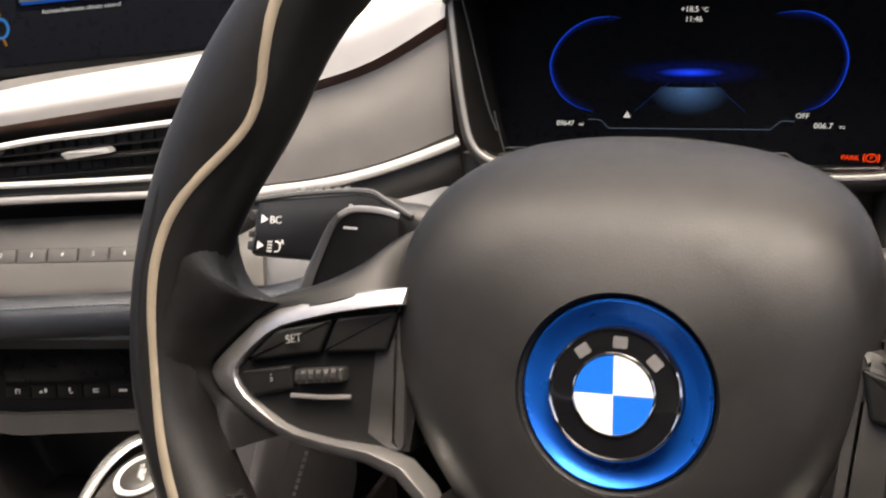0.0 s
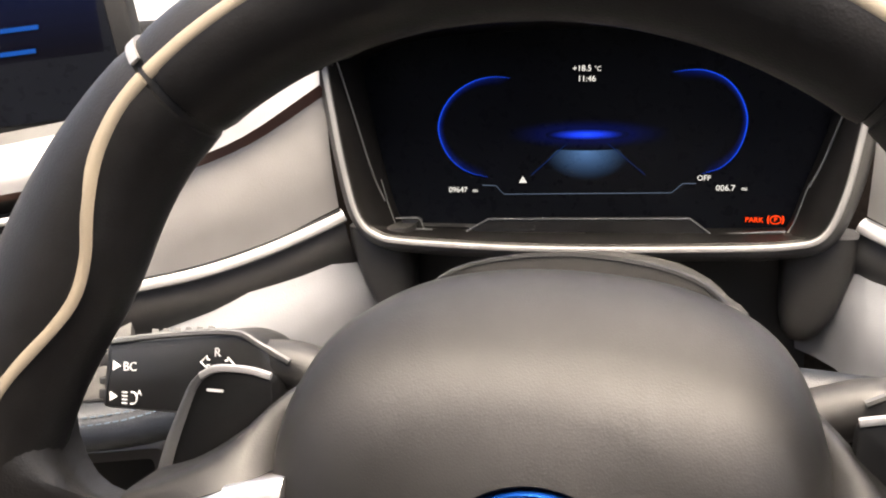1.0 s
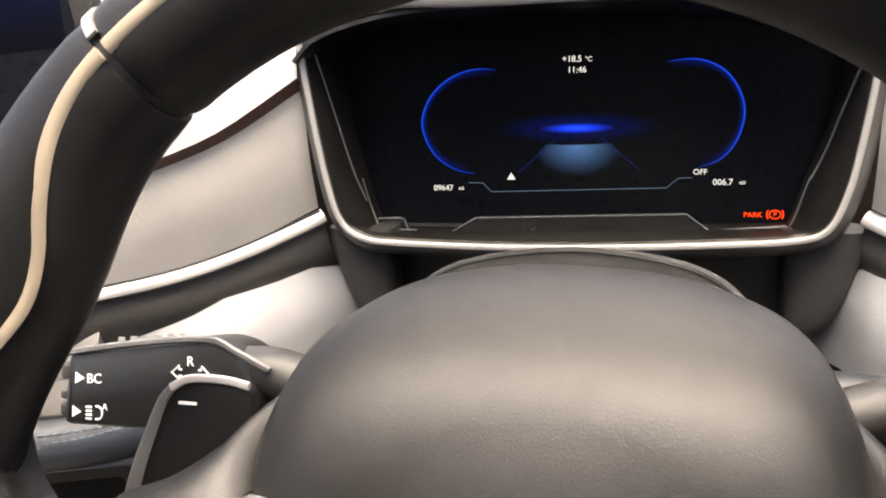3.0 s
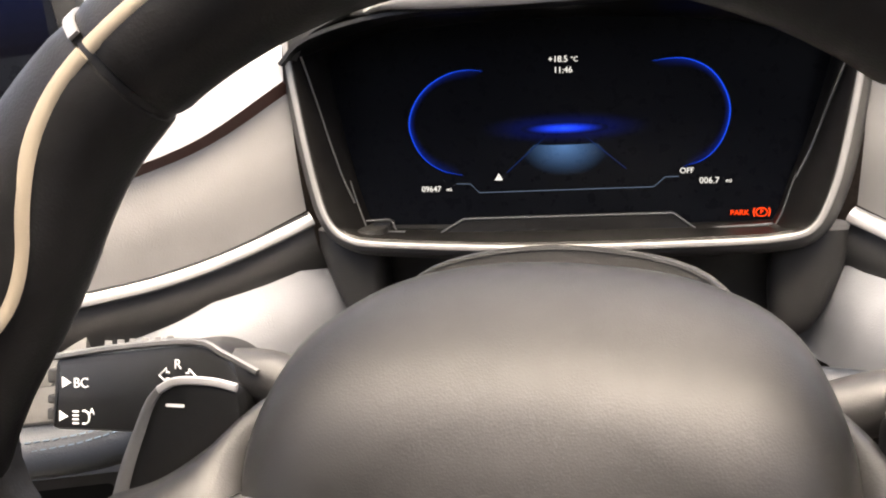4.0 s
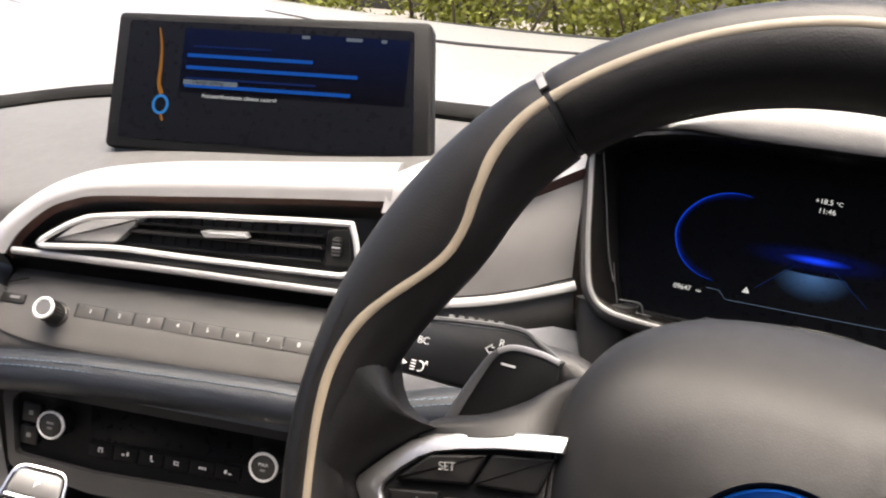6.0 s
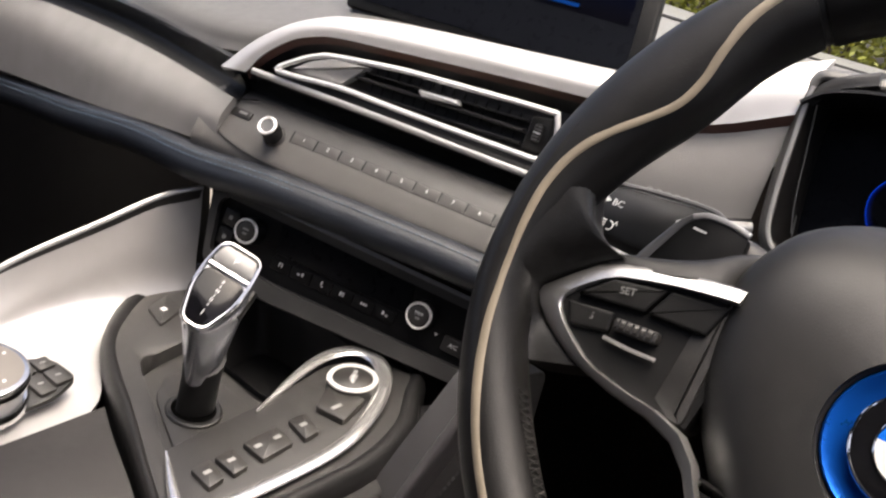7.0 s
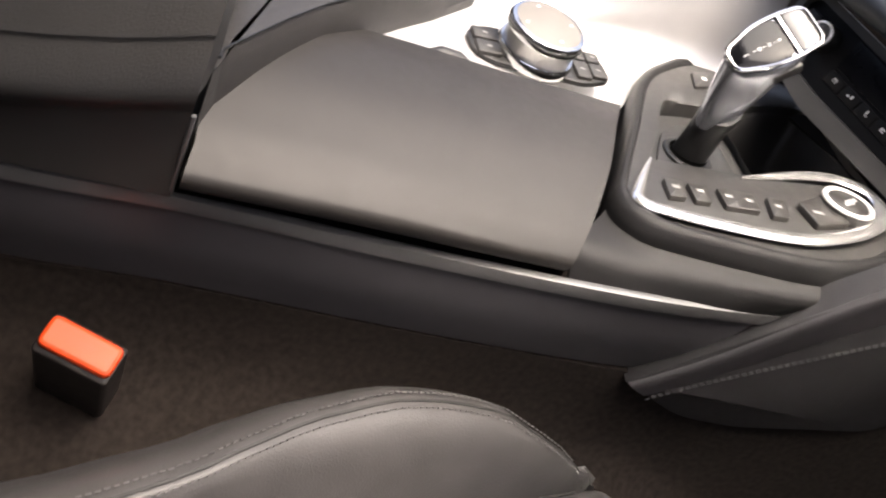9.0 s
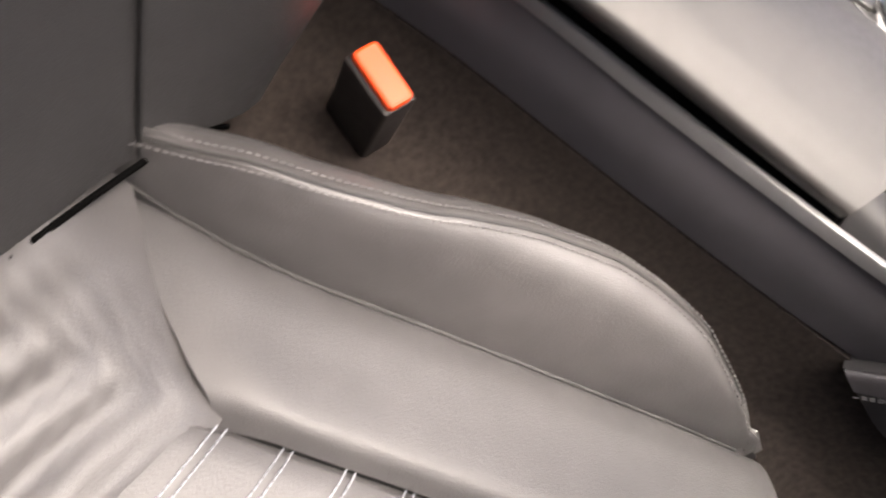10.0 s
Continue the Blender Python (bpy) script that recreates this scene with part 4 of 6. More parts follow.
part("lower_chrome", tube([VENT.p(*p) for p in low], 2.0, 2.4, segs=10), SILVER, dash, "bright silver line below the vent")
# passage from the centre to the binnacle: silver top band, seam, leather face, bright lower strip, dark underside
st = [(-0.284, 0.430), (-0.255, 0.453), (-0.222, 0.480), (-0.186, 0.509)]
def cols(zs, dy):
    return [[(x, y + d, z) for (x, y), z, d in zip(st, zr, dr)] for zr, dr in zip(zs, dy)]
BANDZ = [[0.921, 0.936, 0.950, 0.968], [0.916, 0.924, 0.935, 0.950], [0.896, 0.9005, 0.909, 0.929]]
FACEZ = [[0.890, 0.8945, 0.903, 0.922], [0.868, 0.870, 0.877, 0.89], [0.840, 0.843, 0.846, 0.857]]
part("driver_band", sheet(cols(BANDZ, [[0.03] * 4, [0.005] * 4, [-0.004] * 4]), 4, 4, 4, toward=(0, -0.5, 1)), SILVER, dash, "satin silver band beside the binnacle")
part("driver_seam", sheet(cols([BANDZ[2], FACEZ[0]], [[-0.004] * 4, [0.002] * 4]), 4, 3, 2, toward=(0, -1, 0)), WOODSTRIP, dash, "dark red-brown seam line")
part("driver_face", sheet(cols(FACEZ, [[0.002] * 4, [-0.004] * 4, [-0.004] * 4]), 4, 4, 3, toward=(0, -1, 0)), DASHTOP, dash, "grey leather face beside the binnacle")
strip = catmull([(-0.300, 0.412, 0.842), (-0.279, 0.431, 0.840), (-0.252, 0.452, 0.839), (-0.228, 0.472, 0.841), (-0.205, 0.490, 0.846), (-0.184, 0.506, 0.852)], 5)
part("driver_strip", tube(strip, [4.5] * len(strip), 3.2, segs=10, up=(0, -0.7, 1)), SILVER, dash, "bright satin silver strip")
part("strip_seam", tube([(x, y - 0.004, z + 0.0045) for x, y, z in strip], 0.7, segs=6), PLASTIC, dash)
under = [[(x, y, z - 0.005) for x, y, z in strip[::5]], [(x + 0.003, y - 0.002, z - 0.019) for x, y, z in strip[::5]], [(x + 0.008, y + 0.010, z - 0.040) for x, y, z in strip[::5]]]
part("driver_underside", sheet(under, 4, 4, 4, toward=(0, -1, 0)), SOFT, dash, "dark rolled underside")
knee_line = [(-0.30, 0.425), (-0.25, 0.455), (-0.205, 0.482), (-0.165, 0.530), (-0.10, 0.57), (0.01, 0.57), (0.075, 0.530), (0.115, 0.482), (0.3, 0.42)]
knee = [[(x, y, 0.812 + 0.013 * min(1, (x + 0.3) / 0.11) - 0.025 * max(0, (x - 0.12) / 0.18)) for x, y in knee_line], [(x, y - 0.018, 0.795 + 0.010 * min(1, (x + 0.3) / 0.11) - 0.025 * max(0, (x - 0.12) / 0.18)) for x, y in knee_line], [(x, y - 0.024, 0.775 - 0.025 * max(0, (x - 0.12) / 0.18)) for x, y in knee_line]]
part("knee_panel", sheet(knee, 4, 4, 6, toward=(0, -1, 0.3)), KNEE, dash, "cool grey knee panel")
# the same on the far side of the binnacle
def mirror(pts):
    return [(-0.094 - x, y, z) for x, y, z in pts]
part("door_side_face", sheet([mirror(r) for r in cols(FACEZ, [[0.002] * 4, [-0.004] * 4, [-0.004] * 4])], 4, 4, 3, toward=(0, -1, 0)), DASHTOP, dash, "grey leather face beside the binnacle")
part("door_side_band", sheet([mirror(r) for r in cols(BANDZ, [[0.03] * 4, [0.005] * 4, [-0.004] * 4])], 4, 4, 4, toward=(0, -0.5, 1)), SILVER, dash, "satin silver band beside the binnacle")
part("door_side_strip", tube(mirror(strip), 4.5, 3.2, segs=10, up=(0, -0.7, 1)), SILVER, dash, "bright satin silver strip")
part("door_side_underside", sheet([mirror(r) for r in under], 4, 4, 4, toward=(0, -1, 0)), SOFT, dash, "dark rolled underside")
part("binnacle_neck", sheet([[BINN.p(u, v, n) for u in (-128, -70, -12, 48, 106)] for v, n in ((-38, 6), (-60, 0), (-115, 0))], 3, 3, 4, toward=(0, -1, 0)), PLASTIC, dash, "black neck below the binnacle")
for s in (-1, 1):
    rings = []
    for v, o, i, n in ((-36, 139, 100, 26), (-46, 138, 100, 27), (-58, 134, 100, 27), (-70, 130, 100, 26), (-80, 125.5, 100.5, 25), (-87, 121, 102, 23), (-91, 116, 105, 20), (-93, 112, 109, 15)):
        mid, hw, hd = (o + i) / 2, (o - i) / 2, 16 * ((o - i) / 39) ** 0.5
        ring = []
        for q in np.linspace(0, 2 * math.pi, 28, False):
            x, y = math.cos(q), math.sin(q)
            x, y = math.copysign(abs(x) ** 0.7, x), math.copysign(abs(y) ** 0.7, y)
            ring.append(BINN.p(-10 + s * (mid + hw * x), v, n - hd + hd * y))
        rings.append(ring)
    part("binnacle_foot", loft(rings), SOFT, dash, "dark rounded binnacle foot")


# ---- hazard key ----
HAZ = Frame((-0.2755, 0.4345, 0.872), 39, 3)
hz = solo("hazard_key", prism(HAZ, rect(0, 0, 17, 22, 3, 4), -4, 1.8, 0.8), KEY0, "grey hazard light key with orange triangle", "button", HAZ.p(0, 0, 0))
part("triangle", prism(HAZ, [(-3.6, -1.5), (3.6, -1.5), (0, 4.6)], 1.7, 2.1), ORANGE, hz, "orange triangle")


# ---- centre vent ----
def centre_vent():
    v = thing("air_vent", "black slatted centre air vent with chrome surround", "air vent", VENT.p(-60, -8, 0))
    o = catmull([(-166, -20.5), (-150, -8.7), (-138, -2.6), (-125, 1.2), (-75, 7.5), (-26, 10.5), (32, 13.5), (39.5, 11), (44.5, -9.6), (42, -16), (35, -18.6), (27, -19), (-21, -19), (-70, -18.6), (-114, -18), (-150, -20.8)], 4, True)
    rim = [VENT.p(p[0], p[1], 4) for p in o]
    part("surround", tube(rim, 2.0, 1.8, closed=True, segs=8, up=VENT.m.to_3x3() @ Vector((0, 0, 1))), BRIGHT, v, "bright chrome surround")
    part("duct", prism(VENT, [(-12 - 60 + (p[0] + 72) * 0.985, -7 + (p[1] + 7) * 0.95) for p in o], -30, -14), PLASTIC, v, "black vent duct")
    part("blank", prism(VENT, rounded([(-160, -18.8), (-146, -8), (-130, -1), (-100, 2), (-117, -16)], 3), -12, -1.5, 1.5), SILVER, v, "satin silver end blank")
    part("slat", prism(VENT, [(-112, -6.0), (18, -3.0), (19, -5.2), (-113, -8.2)], -13, -3, 0.8), SOFT, v, "black horizontal slat")
    part("slat", prism(VENT, [(-105, -1.5), (18, 3.5), (19, 2), (-106, -3)], -13, -6, 0.5), PLASTIC, v)
    part("slat", prism(VENT, [(-112, -15.5), (18, -12), (19, -14), (-113, -17.5)], -13, -6, 0.5), PLASTIC, v)
    for k in range(14):
        u = -98 + 8.4 * k
        part("fin", prism(VENT, [(u, -17), (u + 1, -17), (u + 1, 7), (u, 4)], -14, -11.5), KEYBLACK, v)
    part("vent_tab", prism(VENT, rounded([(-58.5, -1.0), (-29.5, 0.8), (-27, -2.6), (-55.5, -5.0)], 1.2, 3), -5, 3.5, 1.2), BRIGHT, v, "satin silver slider tab")
    part("end_panel", prism(VENT, rounded([(21, -15.5), (39, -14.5), (36, 9.5), (22, 7.5)], 2), -13, -4, 1), PLASTIC, v)
    wl = part("vent_wheel", prism(VENT, rect(29, -2.5, 6, 13, 2.5, 4), -6, 0, 2), SOFT, v, "ribbed black vent wheel")
    for k in range(5):
        part("wheel_rib", prism(VENT, rect(29, -7 + 2.3 * k, 5.4, 0.8, 0.2, 1), -1, 0.5), INK if k == 2 else GREYTRIM, wl)


centre_vent()


# ---- preset keys and volume knob ----
DARKKEY = material("dark console key plastic", (0.026, 0.0245, 0.023), 0.42, vary=0.06, bump=0.1, bump_scale=1800)
KEY = material("grey key plastic", (0.088, 0.085, 0.081), 0.45, vary=0.06, bump=0.1, bump_scale=1800)
def key_line(u):
    return -2.3 - 0.019 * u


part("key_slot", prism(PRES, [(-73, key_line(-73) - 4.6), (113, key_line(113) - 4.6), (113, key_line(113) + 4.6), (-73, key_line(-73) + 4.6)], -3, 0.3), PLASTIC, dash, "black slot round the preset keys")
for k in range(9):
    u = -72 + 20.4 * k
    v = key_line(u + 10)
    pts = [(u + 0.5, key_line(u) - 4.2), (u + 19.5, key_line(u + 20) - 4.2), (u + 19.5, key_line(u + 20) + 4.2), (u + 0.5, key_line(u) + 4.2)]
    key = solo("preset_key", prism(PRES, rounded(pts, 0.6, 2), -2, 0.8, 0.3), KEY, "flat dark grey preset key with pale number", "button", PRES.p(u + 10, v, 0), group="preset keys")
    if k < 8:
        text("number", str(k + 1), PRES, u + 10, v + 0.6, 0.9, 2.8, INK, key)
    else:
        part("number", prism(PRES, [(u + 8.4, v - 1.4), (u + 11.6, v - 1.4), (u + 10, v + 1.2)], 0.75, 0.95), INK, key)
kn = thing("volume_knob", "small round chrome-ringed volume knob", "knob", PRES.p(-85, -5.5, 0))
part("knob_body", lathe(PRES, -85, -5.5, [(8.6, -3), (8.6, 1), (7.0, 2.2), (6.8, 14.5), (6.4, 16), (5.2, 16.4)], 28), SOFT, kn, "dark knurled knob body")
for k in range(24):
    q = 2 * math.pi * k / 24
    part("knurl", tube([PRES.p(-85 + 6.9 * math.cos(q), -5.5 + 6.9 * math.sin(q), n) for n in (4, 13.5)], 0.4, segs=4), SOFT, kn)
part("knob_ring", tube([PRES.p(-85 + 6.2 * math.cos(2 * math.pi * i / 28), -5.5 + 6.2 * math.sin(2 * math.pi * i / 28), 16.2) for i in range(28)], 1.2, closed=True, segs=8), BRIGHT, kn, "chrome ring")
part("knob_cap", lathe(PRES, -85, -5.5, [(5.4, 15), (5.4, 16.2), (5, 16.6)], 28), GREYTRIM, kn)
sk = solo("media_key", prism(PRES, rect(-119, 1.5, 18, 6.5, 0.8, 2), -2, 1.4, 0.6), SOFT, "small dark media key beside the knob", "button", PRES.p(-119, 1.5, 0))
part("mark", bars(PRES, -117, 2, 1.45, 7, 1.8), DARKINK, sk)


# ---- central information screen ----
def centre_screen():
    c = thing("information_screen", "wide black free-standing screen showing blue menu lines", "screen", CID.p(5, -45, -8))
    o = rounded([(-122, -46), (126, -46), (116, 60), (-122, 56)], 5)
    part("housing", prism(CID, o, -16, 0, 2), KEYBLACK, c, "black screen housing")
    g = rounded([(-112, -38), (112, -38), (104, 53), (-112, 50)], 3)
    part("glass", prism(CID, g, -1, 0.6), SCREEN, c, "dark screen glass")
    part("foot", prism(CID, rounded([(-116, -74), (122, -74), (122, -44), (-116, -44)], 3), -28, -3, 2), PLASTIC, c, "black screen foot")
    for k in range(8):
        part("menu_backing", prism(CID, [(-68, 46 - 6 * k), (102, 46 - 6 * k), (102, 40 - 6 * k), (-68, 40 - 6 * k)], 0.5, 0.61), MENUBACK[k], c, "faint blue screen backing")
    for v, w, u0, m in ((33, 60, -60, GLOWDIM), (26, 96, -64, MENU), (17, 130, -64, MENU), (9, 100, -64, GLOWDIM), (3.5, 126, -64, MENU)):
        part("menu_line", bars(CID, u0 + w / 2, v, 0.65, w, 2.6 if m is MENU else 1.6), m, c)
    part("menu_line", bars(CID, -44, 6.0, 0.7, 42, 3.6), GREYLIT, c, "pale highlighted menu entry")
    text("menu_text", "Change setting", CID, -46, 6.3, 0.95, 2.9, SCREEN, c)
    text("menu_text", "Activate/deactivate climate control", CID, -21, -3.6, 0.7, 2.9, GLOWWHITE2, c)
    for u, w in ((25, 6), (61, 12), (83, 4)):
        part("status_mark", bars(CID, u, 44, 0.7, w, 2.4), GREYLIT, c)
    part("menu_ring", tube([CID.p(-81 + 5.5 * math.cos(t), -12 + 6.5 * math.sin(t), 0.8) for t in np.linspace(0, 2 * math.pi, 24, False)], 1.1, 0.3, closed=True, segs=6, up=CID.m.to_3x3() @ Vector((0, 0, 1))), RINGBLUE, c, "lit pale blue ring")
    part("menu_curve", tube([CID.p(u, v, 0.8) for u, v in catmull([(-88, 45), (-85, 32), (-84, 18), (-84, 4), (-81, -4)], 4)], [0.6 + 0.07 * k for k in range(17)], 0.3, segs=6, up=CID.m.to_3x3() @ Vector((0, 0, 1))), AMBER, c, "lit amber menu curve")
    part("menu_curve", tube([CID.p(u, v, 0.8) for u, v in ((-80, -19), (-78, -24))], 0.9, 0.3, segs=6, up=CID.m.to_3x3() @ Vector((0, 0, 1))), AMBER, c)


MENU = glowing("menu blue", (0.0, 0.14, 0.75), 0.15)
MENUBACK = [glowing("screen blue", (0.01, 0.07, 0.40), 0.022 * (1 - k / 8) ** 1.3) for k in range(8)]
GREYLIT = glowing("lit grey", (0.22, 0.28, 0.36), 0.16)
GLOWWHITE2 = glowing("menu white", (0.75, 0.8, 0.85), 0.22)
RINGBLUE = glowing("ring blue", (0.03, 0.25, 0.7), 0.22)
AMBER = glowing("amber", (0.6, 0.25, 0.04), 0.14)
centre_screen()


# ---- climate panel ----
def climate_panel():
    c = thing("climate_panel", "black climate control panel with two round knobs and a dark display", "control panel", CLIM.p(-45, 5, -10))
    fr_o = rounded([(-159, 27), (-154, 35.5), (94, 37), (94, -20), (-88, -30), (-148, -22)], 5)
    fr_i = rounded([(-151.5, 23), (-147, 29.5), (88, 31), (88, -9), (-88, -16), (-145, -13)], 4)
    part("frame", ring_plate(CLIM, fr_o, fr_i, -14, 3), CLIMFRAME, c, "satin dark grey surround")
    part("panel", prism(CLIM, fr_i, -14, -3), PANELBLACK, c, "black panel")
    part("display", prism(CLIM, rounded([(-98, 29), (14, 29.5), (17, 8), (-95, 5.5)], 2), -4, -1.5, 0.5), SCREEN, c, "dark glass display")
    for u, v in ((-118, 13.4), (28, 13.6)):
        k = part("knob", lathe(CLIM, u, v, [(10, -4), (10, 4), (9.4, 9), (8.4, 10.4), (7.4, 10.8)], 32), PLASTIC, c, "black knob")
        part("knob_ring", tube([CLIM.p(u + 8.7 * math.cos(2 * math.pi * i / 36), v + 8.7 * math.sin(2 * math.pi * i / 36), 9.9) for i in range(36)], 1.15, closed=True, segs=8), BRIGHT, k, "chrome knob ring")
        part("knob_cap", lathe(CLIM, u, v, [(7.3, 9), (7.3, 10.6), (6.6, 11.0)], 28), SOFT, k)
        part("mark", bars(CLIM, u, v - 1.8, 11.05, 3.4, 1.4), DARKINK, k)
        if u < 0:
            part("mark", bars(CLIM, u, v + 1.6, 11.05, 5, 1.4), DARKINK, k)
    text("print", "MAX", CLIM, 28, 15.4, 11.1, 2.2, INK, c)
    for k in range(6):
        u, v = -87.6 + 17.8 * k, -1.5 + 0.35 * k
        b = part("key", prism(CLIM, rect(u, v, 17.0, 9.5, 1, 2), -4, -1.8, 0.5), PANELBLACK, c, "flat black key")
        for du, dv, w, h in (((-1.2, 0, 0.7, 3.4), (1.2, 0, 0.7, 3.4), (0, 1.2, 2.4, 0.7)), ((-1.8, -0.6, 2.0, 1.4), (1.4, 0.4, 1.6, 2.6)), ((0, 0.8, 1.0, 3.0), (0.9, -1.4, 2.0, 0.8)), ((-1.4, 0, 1.0, 3.0), (0.6, 0.9, 2.2, 0.8), (0.6, -0.9, 2.2, 0.8)), ((-1.6, 0, 1.4, 1.8), (0.4, 0, 1.4, 1.8), (2.3, 0, 1.2, 1.8)), ((-1.6, 0.4, 1.8, 2.6), (1.4, -0.6, 2.4, 1.0)))[k]:
            part("mark", bars(CLIM, u + du, v + 0.6 + dv, -1.75, w, h), INK, b)
    for u, v in ((-138.5, 15.5), (-138.5, 0.2)):
        b = part("key", prism(CLIM, rect(u, v, 13, 12.5, 1.2, 2), -4, 0.2, 0.8), PLASTIC, c)
        part("mark", bars(CLIM, u, v, 0.25, 3, 3), DARKINK, b)
    b = part("key", prism(CLIM, rect(57, 2, 17, 11, 1, 2), -4, 0.4, 0.8), SOFT, c)
    text("print", "A/C", CLIM, 57, 2, 0.5, 3.0, INK, b)
    part("mark", prism(CLIM, [(40, 5), (43, 5), (41.5, 2.5)], -2.9, -2.6), INK, c)


climate_panel()


# ---- centre console ----
def console():
    c = thing("centre_console", "driver-facing centre console with satin silver deck and dark surround", "centre console", (-0.38, 0.15, 0.5))
    # silver deck with a raised lip on the passenger side
    lip = [(-0.50, 0.075, 0.650), (-0.545, 0.14, 0.653), (-0.548, 0.20, 0.688), (-0.547, 0.26, 0.714), (-0.545, 0.305, 0.734), (-0.535, 0.335, 0.745)]
    mid = [(-0.475, 0.068, 0.648), (-0.52, 0.14, 0.642), (-0.538, 0.20, 0.662), (-0.541, 0.26, 0.686), (-0.540, 0.305, 0.704), (-0.53, 0.335, 0.715)]
    low = [(-0.44, 0.05, 0.648), (-0.485, 0.135, 0.640), (-0.520, 0.20, 0.644), (-0.531, 0.26, 0.656), (-0.533, 0.305, 0.668), (-0.525, 0.335, 0.68)]
    near = [(-0.36, 0.008, 0.648), (-0.385, 0.105, 0.643), (-0.43, 0.205, 0.638), (-0.490, 0.245, 0.638), (-0.518, 0.295, 0.645), (-0.515, 0.335, 0.655)]
    part("deck", sheet([lip, mid, low, near], 6, 6, 6, toward=(0.3, 0, 1)), SILVER, c, "satin silver deck with raised lip")
    part("lip_edge", tube(catmull(lip, 6), 2.2, segs=8), SILVER, c)
    outer = [[(x - 0.004, y, z - 0.001) for x, y, z in lip], [(x - 0.012, y, z - 0.09) for x, y, z in lip], [(x - 0.005, y, 0.42) for x, y, z in lip]]
    part("passenger_wall", sheet(outer, 4, 4, 6, toward=(-1, 0, 0)), SOFT, c, "dark console wall")
    # shift surround: a rolled dark edge, a flat deck inside it, the lever's recess and a deep bin ahead of it
    o = [(-140, -17), (-60, -46), (6, -70), (34, -79), (54, -71), (65, -44), (71, 37), (60, 89), (34, 124), (10, 150), (-60, 156), (-150, 158), (-205, 145), (-222, 95), (-210, 50), (-183, 14)]
    r = [(-134, -9), (-56, -38), (8, -62), (30, -68), (45, -61), (55, -38), (60, 36), (49, 83), (26, 116), (4, 140), (-60, 147), (-148, 149), (-192, 138), (-207, 94), (-195, 54), (-172, 22)]
    i = [(-108, -4), (-62, -22), (-9, -43), (0, -30), (3, -15), (5, 0), (5, 35), (0, 75), (-8, 105), (-20, 130), (-60, 136), (-140, 132), (-152, 116), (-142, 84), (-120, 40), (-114, 14)]
    o, r, i = (catmull(q, 5, True) for q in (o, r, i))

    def between(p, q, t):
        return [x + (y - x) * t for x, y in zip(p, q)]
    part("surround_roll", ring_loft(SHIFT, [(o, -32), (o, -8), (between(o, r, 0.18), -1.5), (between(o, r, 0.45), 2.4), (between(o, r, 0.75), 3.2), (r, 1.4), (between(r, i, 0.03), 0.2)]), DARKSOFT, c, "dark rolled surround edge", angle=60)
    part("surround_deck", ring_loft(SHIFT, [(between(r, i, 0.02), 0.3), (between(r, i, 0.5), 0.6), (between(r, i, 0.96), 0.0), (i, -1.6), (i, -14)]), SOFT, c, "dark grey deck round the lever", angle=50)
    recess = rounded([(-108, -4), (-62, -22), (-9, -43), (3, -30), (5, 35), (-30, 44), (-121, 44), (-114, 14)], 5)
    part("recess_floor", prism(SHIFT, recess, -20, -12), SOFT, c, "dark grey recess floor")
    part("lever_tray", prism(SHIFT, rounded([(-98, 8), (-80, -10), (-62, -17), (-20, -32), (-10, 10), (-32, 32), (-92, 34)], 8), -13, -9.6, 1.2), SOFT, c, "dark tray round the lever")
    well = [(-121, 45), (-76, 44), (-30, 44), (0, 62), (-2, 90), (-12, 118), (-22, 131), (-60, 137), (-140, 133), (-153, 117), (-143, 84)]
    well = catmull(well, 4, True)
    part("storage_bin", ring_loft(SHIFT, [(well, -6), (between(well, [np.array((-75, 90))] * len(well), 0.03), -9), (between(well, [np.array((-75, 90))] * len(well), 0.12), -58)]), SOFT, c, "dark deep storage bin", angle=60)
    part("bin_floor", prism(SHIFT, [tuple(p) for p in well], -64, -56), PLASTIC, c, "black bin floor")
    part("tray_wall", sheet([[SHIFT.p(u, v, n) for u, v, n in ((-150, 120, -6), (-90, 135, -6), (-30, 133, -6), (10, 148, 0))], [SHIFT.p(u, v, n) for u, v, n in ((-140, 146, 14), (-84, 146, 12), (-20, 145, 12), (30, 152, 10))], [CLIM.p(-150, -16, -4), CLIM.p(-90, -18, -4), CLIM.p(0, -21, -4), CLIM.p(70, -22, -4)]], 4, 4, 4, toward=(0, -1, 1)), DARKSOFT, c, "dark wall below the climate panel")
    # island with keys and the chrome hook
    isl = rounded([(-14, -44), (30, -60), (42, -56), (46, 10), (36, 72), (22, 104), (-2, 118), (-24, 112), (-30, 90), (-20, 40), (-16, -10)], 8, 4)
    part("key_island", prism(SHIFT, isl, -14, 3, 2), SOFT, c, "dark key island")
    hook = catmull([(-9, -45), (10, -54), (28, -62), (37, -65), (43, -61), (46, -48), (48, -22), (48.5, 15), (46, 44), (37, 70), (25, 92), (8, 112), (-11, 122), (-27, 118), (-34, 102), (-33, 84), (-27, 62), (-19, 40), (-11, 19)], 5)
    k = len(hook)
    rr = [interp(q / (k - 1), (0, 0.08, 0.2, 0.3, 0.5, 0.62, 0.72, 0.82, 0.92, 1), (1.2, 3.2, 4.6, 4.8, 5.2, 6.0, 6.5, 5.0, 3.2, 0.8)) for q in range(k)]
    part("chrome_hook", tube([SHIFT.p(p[0], p[1], 3.5 + 3 * max(0, min(1, (p[1] - 20) / 90))) for p in hook], rr, 2.4, segs=10, up=SHIFT.m.to_3x3() @ Vector((0, 0, 1))), POLISHED, c, "polished chrome trim hook")
